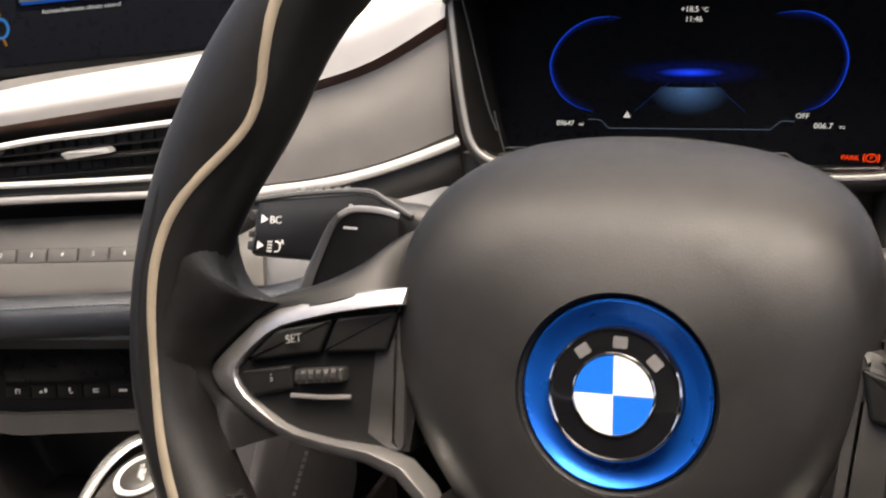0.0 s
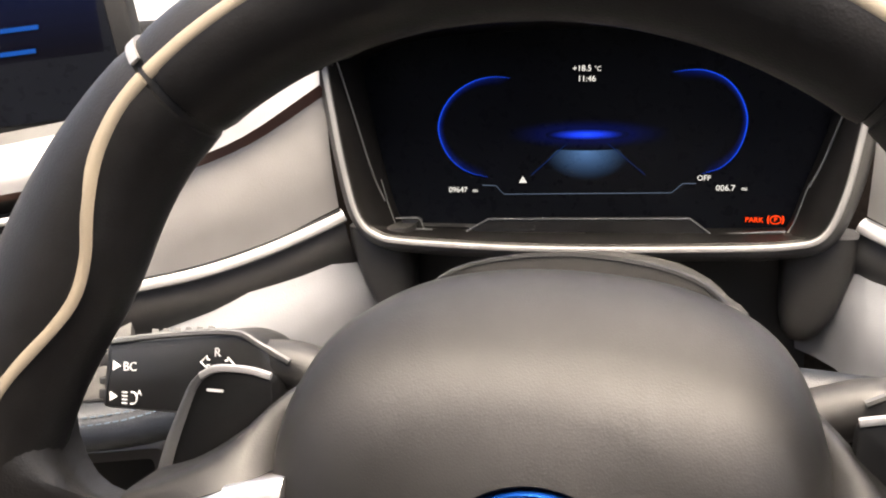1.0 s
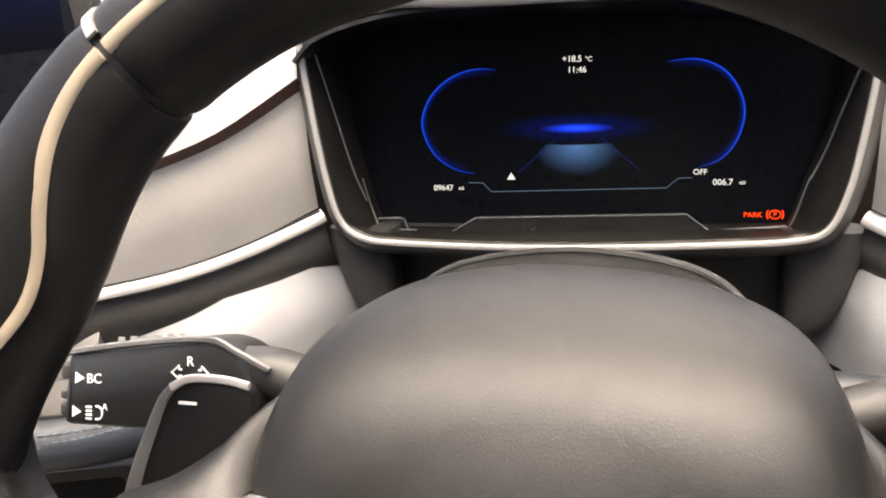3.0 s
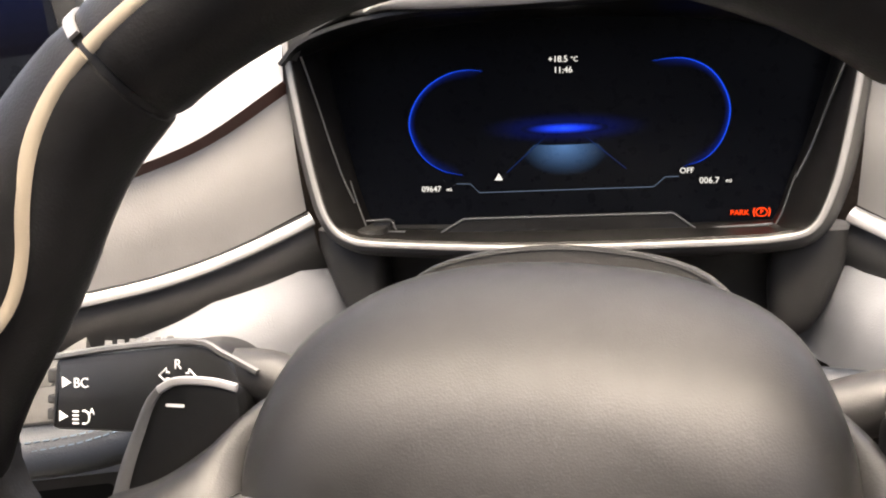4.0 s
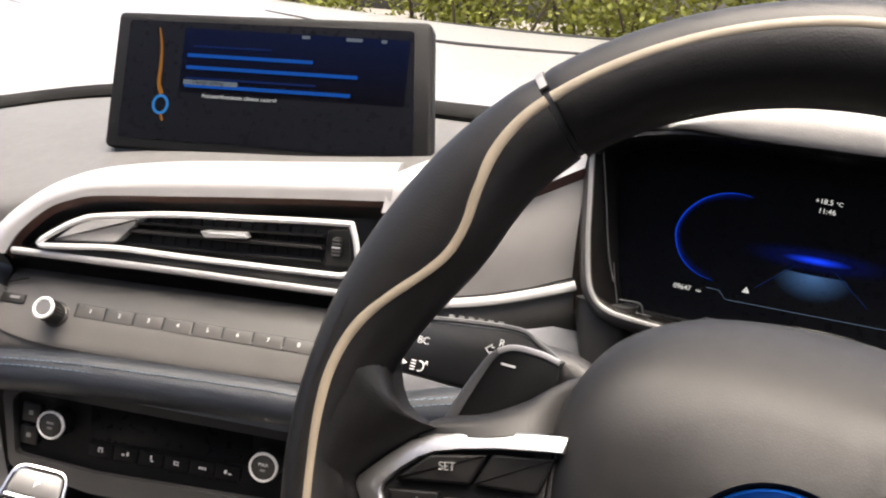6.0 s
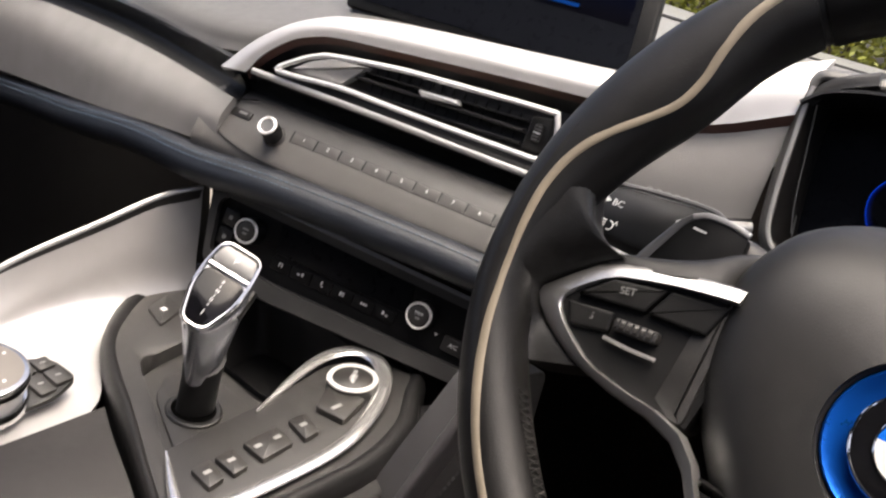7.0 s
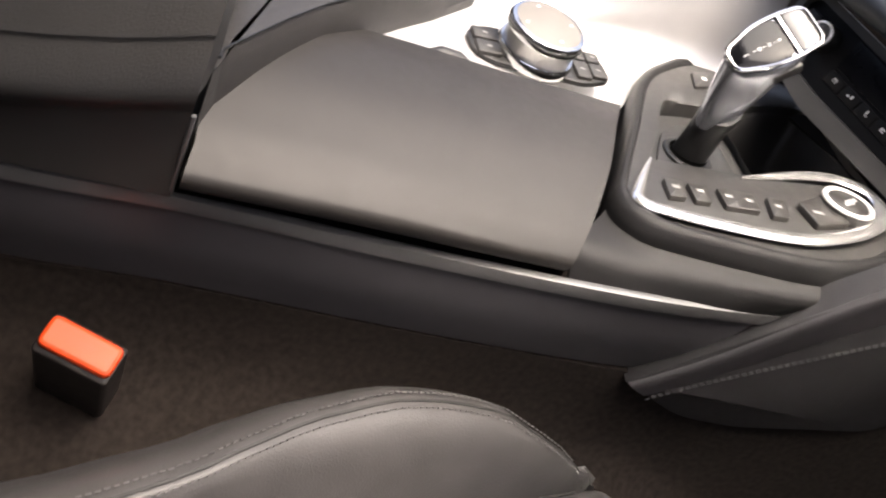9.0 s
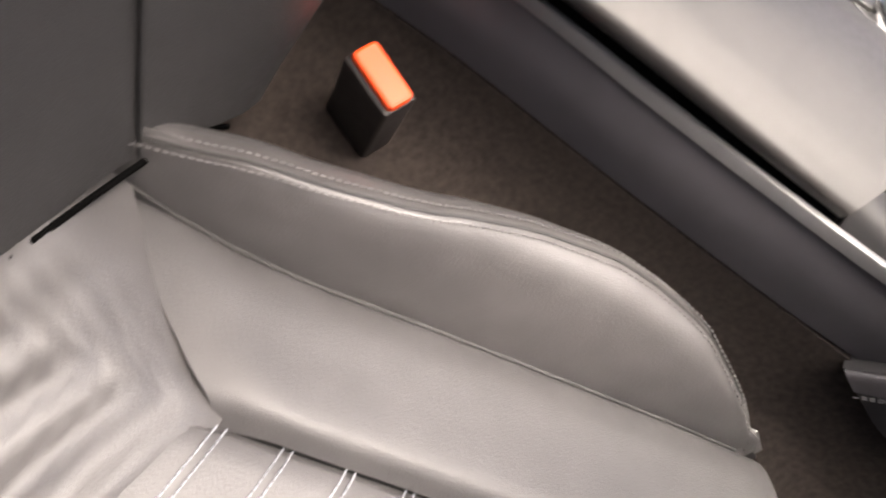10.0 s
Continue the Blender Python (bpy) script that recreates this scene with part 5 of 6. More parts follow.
    for quad in (((13.5, -43.5), (33, -44.5), (31, -33), (13, -30.5)), ((12.8, -27.7), (32, -27.5), (30.5, -16.6), (12, -14.4)), ((11.6, -7.5), (31.3, -7.2), (29, 16.7), (10, 17.8)), ((9.5, 27.7), (31, 24), (29.4, 36.4), (10, 40.2))):
        b = part("console_key", prism(SHIFT, rounded(quad, 1.5, 3), 2, 6.5, 1.0), DARKKEY, c, "dark grey console key")
        cu, cv = sum(q[0] for q in quad) / 4 - 1, sum(q[1] for q in quad) / 4
        for dv in ((-7, 7) if quad[2][1] - quad[1][1] > 20 else (0,)):
            part("mark", bars(SHIFT, cu, cv + dv, 6.55, 3, 5), DARKINK, b)
    sb = part("start_button", lathe(SHIFT, 2, 88, [(17.5, 2), (17.5, 9), (17, 10)], 36), SOFT, c, "round engine start button")
    part("start_ring", tube([SHIFT.p(2 + 15.6 * math.cos(2 * math.pi * q / 40), 88 + 15.6 * math.sin(2 * math.pi * q / 40), 10) for q in range(40)], 1.9, 1.5, closed=True, segs=8, up=SHIFT.m.to_3x3() @ Vector((0, 0, 1))), BRIGHT, sb, "chrome ring")
    part("start_cap", lathe(SHIFT, 2, 88, [(13.6, 8), (13.6, 10.2), (12.6, 11)], 32), DARKKEY, sb, "dark grey cap")
    text("print", "START", SHIFT, 0.5, 89.5, 11.1, 3.0, INK, sb, -60)
    text("print", "STOP", SHIFT, 4, 87, 11.1, 3.0, INK, sb, -60)
    b = part("console_key", prism(SHIFT, rounded([(9, 50), (32, 54), (22, 82), (-6, 74)], 3), 2, 7.5, 1.5), DARKKEY, c, "dark grey key below the start button")
    part("mark", bars(SHIFT, 18, 60, 7.6, 3, 8), DARKINK, b)
    b = part("parking_key", prism(SHIFT, rounded([(-169, 36), (-141, 30), (-152, 53), (-180, 59)], 3), -3, 2.6, 1.0), SOFT, c, "dark parking brake key")
    part("mark", bars(SHIFT, -160, 44, 2.65, 5, 4), INK, b)
    # flank towards the driver
    fl = [[SHIFT.p(p[0], p[1], -10) for p in ((34, -78), (55, -68), (66, -30), (70, 37), (59, 89), (33, 124))],
          [(-0.268, 0.150, 0.638), (-0.262, 0.19, 0.64), (-0.258, 0.24, 0.648), (-0.258, 0.29, 0.656), (-0.268, 0.34, 0.668), (-0.278, 0.39, 0.685)],
          [(-0.256, 0.152, 0.620), (-0.252, 0.19, 0.623), (-0.253, 0.24, 0.629), (-0.262, 0.29, 0.636), (-0.275, 0.34, 0.643), (-0.28, 0.39, 0.65)]]
    part("driver_flank", sheet(fl, 4, 4, 4, toward=(1, -0.3, 0.7)), DARKSOFT, c, "dark soft flank")
    # strip, side panel and carpeted tunnel
    ys = (-0.30, -0.13, -0.05, 0.05, 0.152, 0.22, 0.29, 0.36)
    zt2 = (0.570, 0.588, 0.600, 0.6095, 0.6212, 0.630, 0.6385, 0.648)
    sx = (-0.252, -0.252, -0.252, -0.252, -0.252, -0.254, -0.262, -0.275)
    part("side_strip", tube(catmull([(x, y, z) for x, y, z in zip(sx, ys, zt2) if y < 0.3], 4), 3.2, 5.0, segs=8, up=(0, 0, 1), square=0.6), GREYTRIM, c, "grey satin strip along the console side")
    part("side_panel", sheet([[(x, y, z - 0.004) for x, y, z in zip(sx, ys, zt2)], [(x + 0.001, y, z - 0.03) for x, y, z in zip(sx, ys, zt2)], [(x - 0.005, y, z - 0.060) for x, y, z in zip(sx, ys, zt2)]], 4, 4, 5, toward=(1, 0, 0)), PANELSOFT, c, "dark grey console side panel")
    yc = (-0.40, -0.30, -0.13, -0.05, 0.05, 0.152, 0.22, 0.29, 0.38, 0.50)
    zc = [interp(y, ys, zt2) - 0.062 for y in yc]
    fall = [0.30 * max(0.0, y - 0.24) for y in yc]
    part("tunnel_carpet", sheet([[(-0.257, y, z) for y, z in zip(yc, zc)], [(-0.257, y, 0.52 - f) for y, f in zip(yc, fall)], [(-0.250, y, 0.490 - f) for y, f in zip(yc, fall)], [(-0.228, y, 0.472 - f) for y, f in zip(yc, fall)], [(-0.18, y, 0.462 - f) for y, f in zip(yc, fall)], [(-0.10, y, 0.450 - f) for y, f in zip(yc, fall)]], 3, 4, 5, toward=(1, 0, 0.6)), CARPET, c, "brown-black tunnel carpet")
    return c


console()

# knee wedge at the console's front
WEDGE = material("dark wedge leather", (0.022, 0.0215, 0.023), 0.5, vary=0.1, bump=0.25, bump_scale=1100, cells=True, spec=0.3)
wedge = thing("knee_wedge", "dark grey leather knee wedge with double grey stitching", "trim panel", (-0.25, 0.33, 0.6))
WX = Frame((-0.254, 0.0, 0.0), 90, 0)
part("wedge_panel", prism(WX, rounded([(223, 566), (272, 549), (313, 553), (400, 581), (440, 630), (430, 720), (354, 732), (315, 684)], [1, 14, 10, 10, 10, 10, 4, 10]), -16, 4, 2), WEDGE, wedge)
band_top = [(224, 567), (255, 603), (284, 644), (315, 685), (352, 731)]
band_low = [(240, 560), (266, 586), (300, 627), (336, 668), (380, 716)]
part("wedge_edge", sheet([[WX.p(*q, 2.0) for q in band_top], [WX.p(q[0] * 0.8 + w[0] * 0.2, q[1] * 0.8 + w[1] * 0.2, 6.0) for q, w in zip(band_top, band_low)], [WX.p(*q, 4.4) for q in band_low]], 4, 4, 3, toward=(1, -0.3, 0.4)), PANELSOFT, wedge, "dark grey leather edge band")
for d in (0, 4):
    part("stitching", stitches([WX.p(*q) for q in ((243 + d * 0.4, 557 + d, 4.3), (266 + d * 0.4, 580 + d, 4.3), (289 + d * 0.4, 601 + d, 4.3), (346 + d * 0.4, 651 + d, 4.3), (400, 698 + d, 4.3))], 4.2, 3.0, 0.45, up=(1, 0, 0)), FAINTTHREAD, wedge, "grey double stitching")


# armrest lid
def lid():
    L = thing("armrest_lid", "matt taupe armrest lid on the console", "armrest lid", (-0.31, 0.06, 0.64))
    rows = [[(-0.379, 0.017, 0.656), (-0.384, 0.06, 0.6575), (-0.390, 0.118, 0.659), (-0.403, 0.196, 0.660)],
            [(-0.345, -0.0075, 0.660), (-0.348, 0.052, 0.662), (-0.353, 0.113, 0.664), (-0.366, 0.181, 0.665)],
            [(-0.300, -0.0345, 0.657), (-0.307, 0.042, 0.659), (-0.313, 0.106, 0.661), (-0.320, 0.168, 0.662)],
            [(-0.263, -0.0520, 0.6475), (-0.271, 0.037, 0.6490), (-0.277, 0.0985, 0.6505), (-0.283, 0.157, 0.6515)],
            [(-0.2455, -0.0530, 0.6405), (-0.2555, 0.0345, 0.6425), (-0.2615, 0.0957, 0.6438), (-0.2670, 0.1515, 0.6445)],
            [(-0.2355, -0.0535, 0.6345), (-0.2460, 0.034, 0.6370), (-0.2520, 0.095, 0.6383), (-0.2577, 0.148, 0.639)],
            [(-0.2320, -0.0535, 0.6315), (-0.2427, 0.034, 0.634), (-0.2487, 0.095, 0.6355), (-0.2544, 0.1468, 0.636)],
            [(-0.2312, -0.0535, 0.628), (-0.2419, 0.034, 0.6305), (-0.2479, 0.095, 0.632), (-0.2536, 0.1463, 0.633)],
            [(-0.2335, -0.0535, 0.623), (-0.2440, 0.034, 0.6255), (-0.2500, 0.095, 0.627), (-0.2556, 0.1463, 0.628)],
            [(-0.242, -0.0535, 0.617), (-0.2515, 0.034, 0.620), (-0.257, 0.095, 0.622), (-0.262, 0.147, 0.624)]]
    part("lid_top", sheet(rows, 6, 5, 9, toward=(0.5, 0, 1)), LID, L, "taupe soft-touch lid")
    # black sheet added as the shade under the lid's edge
    part("lid_shade", sheet([[(-0.252, -0.055, 0.628), (-0.258, 0.03, 0.632), (-0.262, 0.095, 0.633), (-0.266, 0.150, 0.633)], [(-0.252, -0.055, 0.598), (-0.2555, 0.03, 0.604), (-0.2565, 0.095, 0.611), (-0.2575, 0.148, 0.617)]], 3, 3, 3, toward=(1, 0, 0)), SHADEBLACK, L, "black sheet for the shade below the lid")
    # finger tab, its dark colour also holding the shade of the scoop
    part("finger_tab", tube([(-0.386, 0.058, 0.651), (-0.391, 0.068, 0.6555), (-0.393, 0.080, 0.6555), (-0.391, 0.092, 0.651)], 4.5, 2.0, segs=8), SOFT, L)


lid()


# rear console with cup holder
def rear_console():
    r = thing("rear_console", "grey leather rear console with cup holder and stitching", "console box", (-0.4, -0.1, 0.6))
    # flat front pad with a steep face along the lid's slanting edge, an oval cup well in its top
    foot = [(-0.250, -0.0545), (-0.267, -0.0500), (-0.315, -0.0230), (-0.345, -0.0055), (-0.376, 0.0170), (-0.412, 0.0420), (-0.445, 0.0665), (-0.500, 0.1020), (-0.508, 0.0990), (-0.560, 0.0300), (-0.622, -0.0480), (-0.622, -0.0545), (-0.45, -0.0545)]
    lean = [(0, 0), (-3, -3)] + [(-3.5, -5)] * 5 + [(0, -5), (3, -4), (5, -3), (5, 0), (5, 0), (0, 0)]
    well = Vector((-0.395, -0.022))

    def top_z(x, y):
        return 0.676 - 0.26 * max(0.0, y - 0.025)
    low, brow = [], []
    for k, p in enumerate(foot):
        q, dp, dq = foot[(k + 1) % len(foot)], lean[k], lean[(k + 1) % len(foot)]
        for f in (0, 0.2, 0.4, 0.6, 0.8):
            x, y = p[0] + (q[0] - p[0]) * f, p[1] + (q[1] - p[1]) * f
            low.append((x, y))
            brow.append((x + (dp[0] + (dq[0] - dp[0]) * f) / 1000, y + (dp[1] + (dq[1] - dp[1]) * f) / 1000))
    loops = [[(x, y, 0.615) for x, y in low], [(x, y, 0.652) for x, y in low]]
    for t, dz in ((0.35, -10), (0.7, -4.0), (0.9, -1.4), (1.0, -0.6)):
        loops.append([(a + (c - a) * t, b + (d - b) * t, max(top_z(c, d) + dz / 1000, 0.653)) for (a, b), (c, d) in zip(low, brow)])

    def cup(x, y, k):
        d = Vector((x, y)) - well
        ang = math.atan2(d.y / 0.029, d.x / 0.035)
        c, s = math.cos(ang), math.sin(ang)
        return (well.x + 0.035 * k * math.copysign(abs(c) ** 0.85, c), well.y + 0.029 * k * math.copysign(abs(s) ** 0.85, s))
    for f in (0.12, 0.5, 0.85):
        ring = []
        for x, y in brow:
            c = cup(x, y, 1.08)
            x, y = x + (c[0] - x) * f, y + (c[1] - y) * f
            ring.append((x, y, top_z(x, y)))
        loops.append(ring)
    for k, z in ((1.03, 0.6755), (1.0, 0.673), (0.97, 0.655), (0.9, 0.600), (0.2, 0.598)):
        loops.append([(*cup(x, y, k), z) for x, y in brow])
    bm = bmesh.new()
    rings = [[bm.verts.new(p) for p in ring] for ring in loops]
    for c, d in zip(rings[:10], rings[1:10]):
        for h in range(len(c)):
            bm.faces.new((c[h], c[(h + 1) % len(c)], d[(h + 1) % len(c)], d[h]))
    bmesh.ops.delete(bm, geom=[x for ring in rings[10:] for x in ring], context="VERTS")
    part("front_pad", bm, PADLEATHER, r, "grey leather pad round the cup holder", angle=35)
    bm = bmesh.new()
    rings = [[bm.verts.new(p) for p in ring] for ring in loops[9:]]
    for c, d in zip(rings, rings[1:]):
        for h in range(len(c)):
            bm.faces.new((c[h], c[(h + 1) % len(c)], d[(h + 1) % len(c)], d[h]))
    bm.faces.new(rings[-1])
    part("cup_well", bm, PLASTIC, r, "black cup holder well")
    ridge = [(x, y, top_z(x, y) + 0.0002) for x, y in brow[3:36]]
    part("pad_seam", tube(ridge, 0.8, segs=6), PLASTIC, r, "seam along the pad's brow")
    tip = [(-0.437, -0.030), (-0.4365, -0.012), (-0.4345, 0.004), (-0.429, 0.0135), (-0.4195, 0.0130), (-0.406, 0.0095), (-0.390, 0.0045), (-0.372, -0.0015)]
    tip = catmull([(x, y, top_z(x, y) + 0.0012) for x, y in tip], 4)
    part("cup_trim", tube(tip, [0.7 + 1.1 * math.sin(math.pi * k / (len(tip) - 1)) for k in range(len(tip))], 1.0, segs=8), POLISHED, r, "thin pointed chrome trim at the cup holder")
    back = [[(-0.240, -0.0575, 0.660), (-0.240, -0.10, 0.644), (-0.240, -0.16, 0.626), (-0.240, -0.30, 0.60)],
            [(-0.235, -0.0575, 0.672), (-0.235, -0.10, 0.655), (-0.235, -0.16, 0.638), (-0.235, -0.30, 0.61)],
            [(-0.250, -0.0575, 0.692), (-0.250, -0.10, 0.673), (-0.250, -0.16, 0.655), (-0.250, -0.30, 0.63)],
            [(-0.285, -0.0575, 0.710), (-0.285, -0.10, 0.695), (-0.285, -0.16, 0.678), (-0.285, -0.30, 0.66)],
            [(-0.36, -0.0575, 0.716), (-0.36, -0.10, 0.704), (-0.36, -0.16, 0.69), (-0.36, -0.30, 0.68)],
            [(-0.60, -0.0575, 0.70), (-0.60, -0.10, 0.70), (-0.60, -0.16, 0.69), (-0.60, -0.30, 0.68)]]
    part("rear_pad", sheet(back, 5, 5, 10, toward=(0.5, 0, 1)), SHADEDSEAT, r, "grey leather rear pad")
    part("rear_seam", tube(catmull([(x + 0.001, y, z + 0.001) for x, y, z in back[2]], 5), 0.6, segs=5), PLASTIC, r)
    part("rear_side", sheet([[(-0.247, -0.0575, 0.664), (-0.247, -0.16, 0.63), (-0.247, -0.30, 0.60)], [(-0.248, -0.0575, 0.632), (-0.248, -0.16, 0.612), (-0.248, -0.30, 0.59)], [(-0.246, -0.056, 0.606), (-0.248, -0.16, 0.592), (-0.248, -0.30, 0.575)]], 4, 4, 6, toward=(1, 0, 0)), SOFT, r, "dark lower side")
    part("gap_trim", tube([(-0.2475, -0.0565, 0.607), (-0.246, -0.0565, 0.632), (-0.243, -0.0565, 0.656)], 1.2, segs=6), GREYTRIM, r, "thin grey trim at the gap")
    part("core", prism(tilted((0, 0, 0), (0, 0, 1)), [(-600, -300), (-270, -300), (-270, -64), (-290, -60), (-480, 70), (-590, -30)], 300, 590), PLASTIC, r)


rear_console()


# rotary controller
TOUCH = material("matt taupe touch pad", (0.15, 0.14, 0.128), 0.6, vary=0.05)


def controller():
    fr = tilted((-0.450, 0.142, 0.6475), (0.12, -0.05, 1))
    fr.m = fr.m @ Matrix.Scale(0.91, 4)
    r = thing("rotary_controller", "round chrome rotary controller with black menu keys", "controller", fr.p(0, 0, 0))
    a = radians(101)
    c, s = math.cos(a), math.sin(a)
    T = lambda pts: [(c * x - s * y, s * x + c * y) for x, y in pts]
    part("key_plate", prism(fr, rounded(T([(-54, 12), (-52, -12), (-38, -20), (40, -24), (66, -14), (64, 12), (42, 24), (-38, 22)]), 8), -1, 3, 1), PLASTIC, r, "black key plate")
    for x0, x1, y0, y1 in ((-50, -30, 2, 15), (-50, -30, -15, 0), (33, 46, 2, 19), (47.5, 60, 2, 14), (33, 46, -20, 0), (47.5, 61, -16, 0)):
        k = part("menu_key", prism(fr, rounded(T([(x0, y0), (x1, y0), (x1, y1), (x0, y1)]), 2, 3), 2, 6, 1.2), SOFT, r, "dark grey menu key")
        q = T([((x0 + x1) / 2, (y0 + y1) / 2)])[0]
        part("mark", bars(fr, q[0], q[1], 6.05, 1.6, 4), DARKINK, k)
    part("knob_base", lathe(fr, 0, 0, [(31, 2), (31, 8), (29.5, 10)], 48), CHROME, r, "chrome base ring")
    part("knob_grip", lathe(fr, 0, 0, [(27.5, 8), (27.5, 20), (28.5, 22)], 48), TRIMGREY, r, "satin grey grip")
    part("knob_ring", lathe(fr, 0, 0, [(28.5, 21), (30.5, 23), (30.5, 27), (29, 29.5), (26.5, 30.2)], 48), CHROME, r, "chrome top ring")
    part("touch_pad", lathe(fr, 0, 0, [(26.4, 27), (26.4, 30.0), (25.4, 30.6)], 48), TOUCH, r, "matt grey touch pad")
    for t in (0.4, 1.97, 3.54, 5.11):
        part("mark", bars(fr, 20 * math.cos(t), 20 * math.sin(t), 30.6, 2, 2), INK, r)


controller()


# gear selector
def selector():
    g = thing("gear_selector", "chrome and gloss black gear selector lever", "gear lever", SHIFT.p(-45, -2, 0))
    base = SHIFT.p(-50, 0, -9)
    part("boot", lathe(SHIFT, -51, 0, [(21, -10), (21, -8), (19.5, -7.2), (17, -7.6)], 32, sy=0.8), PLASTIC, g, "black boot ring")
    # flat black disc drawn for the shade inside the boot ring
    part("boot_shade", lathe(SHIFT, -51, 0, [(16.5, -9), (16.5, -7.5)], 32, sy=0.8), SHADEBLACK, g)
    # stem and head: rings along a leaning line
    top = Vector((-0.386, 0.248, 0.742))
    d = (top - base)
    ax = Vector((-0.257, 0.712, 0.654)).normalized()  # along the head
    side = ax.cross(Vector((0.535, -0.459, 0.710))).normalized()
    up = side.cross(ax).normalized()
    stem = []
    for t, a, b in ((0, 12, 12), (0.25, 12, 12), (0.45, 13, 13)):
        p = base + d * t
        stem.append([p + side * (a / 1000 * math.cos(q)) + ax * (b / 1000 * math.sin(q)) for q in np.linspace(0, 2 * math.pi, 16, False)])
    part("stem", loft(stem), PLASTIC, g, "black stem")
    neck = []
    low = base + d * 0.38
    for t, a, fwd, bck in ((0.0, 9, 8, 15), (0.2, 11.5, 11, 18), (0.45, 14, 16, 22), (0.7, 16, 21.5, 25.5), (0.9, 17.2, 26.5, 28.5), (0.97, 16.9, 28, 29.5), (1.0, 15.6, 27, 28.5)):
        p = low + (top - up * 0.0 - low) * t
        ring = []
        for q in np.linspace(0, 2 * math.pi, 24, False):
            x, y = math.cos(q), math.sin(q)
            x, y = math.copysign(abs(x) ** 0.75, x), math.copysign(abs(y) ** 0.8, y)
            w = a * (1 - 0.25 * max(0, -y))
            ring.append(p + side * (w / 1000 * x) + ax * ((fwd if y > 0 else bck) / 1000 * y))
        neck.append(ring)
    part("head", loft(neck), SILVER_DARK, g, "dark polished lever head")
    TOP = Frame((0, 0, 0))
    TOP.m = Matrix.Translation(top + up * 0.0005) @ Matrix((side, ax, up)).transposed().to_4x4()
    part("head_rim", tube([TOP.p(p[0], p[1], 0.6) for p in rounded([(-7.5, -29), (7.5, -29), (14.5, -8), (15.4, 9), (13, 27), (-13, 27), (-15.4, 9), (-14.5, -8)], 6, 4)], 1.5, 1.5, closed=True, segs=8, up=up), CHROME, g, "chrome rim")
    face = part("head_face", prism(TOP, rounded([(-6.5, -27.5), (6.5, -27.5), (13.2, -8), (13.8, 8), (-13.8, 8), (-13.2, -8)], 5), -3, 1.2, 0.8), GATE, g, "gloss black gate display")
    part("head_bar", prism(TOP, rounded([(-14.2, 8.6), (14.2, 8.6), (14, 11.4), (-14, 11.4)], 0.8), -3, 1.7, 0.6), CHROME, g, "chrome bar below the park button")
    part("park_button", prism(TOP, rounded([(-14, 12), (14, 12), (11.8, 25.5), (-11.8, 25.5)], 4), -3, 1.4, 1), GREYTRIM, g, "grey park button")
    text("print", "P", TOP, 0, 18.5, 1.5, 4, INK, g)
    for k, ch in enumerate(("R", "N", "D")):
        text("print", ch, TOP, 1.0, 3 - 6.5 * k, 1.3, 2.3, INK, face)
        part("mark", tube([TOP.p(1.0, 0.9 - 6.5 * k, 1.3), TOP.p(1.0, -1.4 - 6.5 * k, 1.3)], 0.22, segs=4), INK, face)
    part("mark", tube([TOP.p(1.0, v, 1.3) for v in (-17, -21)], 0.3, segs=4), INK, face)
    part("release_button", tube([base + d * 0.86 + side * 0.0145 + ax * a for a in (0.000, 0.010, 0.019)], 3.2, 4, segs=8), PLASTIC, g, "black release button")


GATE = material("gloss black gate", (0.004, 0.004, 0.005), 0.1, vary=0.1, rough_vary=0.03, spec=0.22)
SILVER_DARK = material("polished grey metal", (0.36, 0.37, 0.40), 0.24, 0.85, vary=0.04, rough_vary=0.03)
selector()


# ---- seat belt buckle ----
BUCKLE = material("brown-black buckle plastic", (0.012, 0.0098, 0.009), 0.55, vary=0.1, bump=0.1, bump_scale=2000, spec=0.25)
bk = thing("belt_buckle", "black seat belt buckle with orange release button", "seat belt buckle", (-0.19, -0.075, 0.5))
bx = Vector((0.25, 0.96, -0.08)).normalized()
bz = (Vector((0.36, -0.12, 0.92)) - bx * bx.dot(Vector((0.36, -0.12, 0.92)))).normalized()
by = bz.cross(bx).normalized()
BK = Frame((0, 0, 0))
BK.m = Matrix.Translation((-0.1998, -0.0735, 0.543)) @ Matrix((bx, by, bz)).transposed().to_4x4()
part("release_button", prism(BK, rounded([(-18, -8), (18, -8), (18, 8), (-18, 8)], 4), -12, 2, 2.0), ORANGE, bk, "bright orange release button", angle=15)
part("buckle_body", prism(BK, rounded([(-19, -11), (19, -11), (19, 10), (-19, 10)], 3), -70, -3, 2), BUCKLE, bk, "brown-black buckle body")
part("buckle_stalk", prism(BK, rounded([(-14, -6), (14, -6), (14, 6), (-14, 6)], 2), -150, -70), PLASTIC, bk)


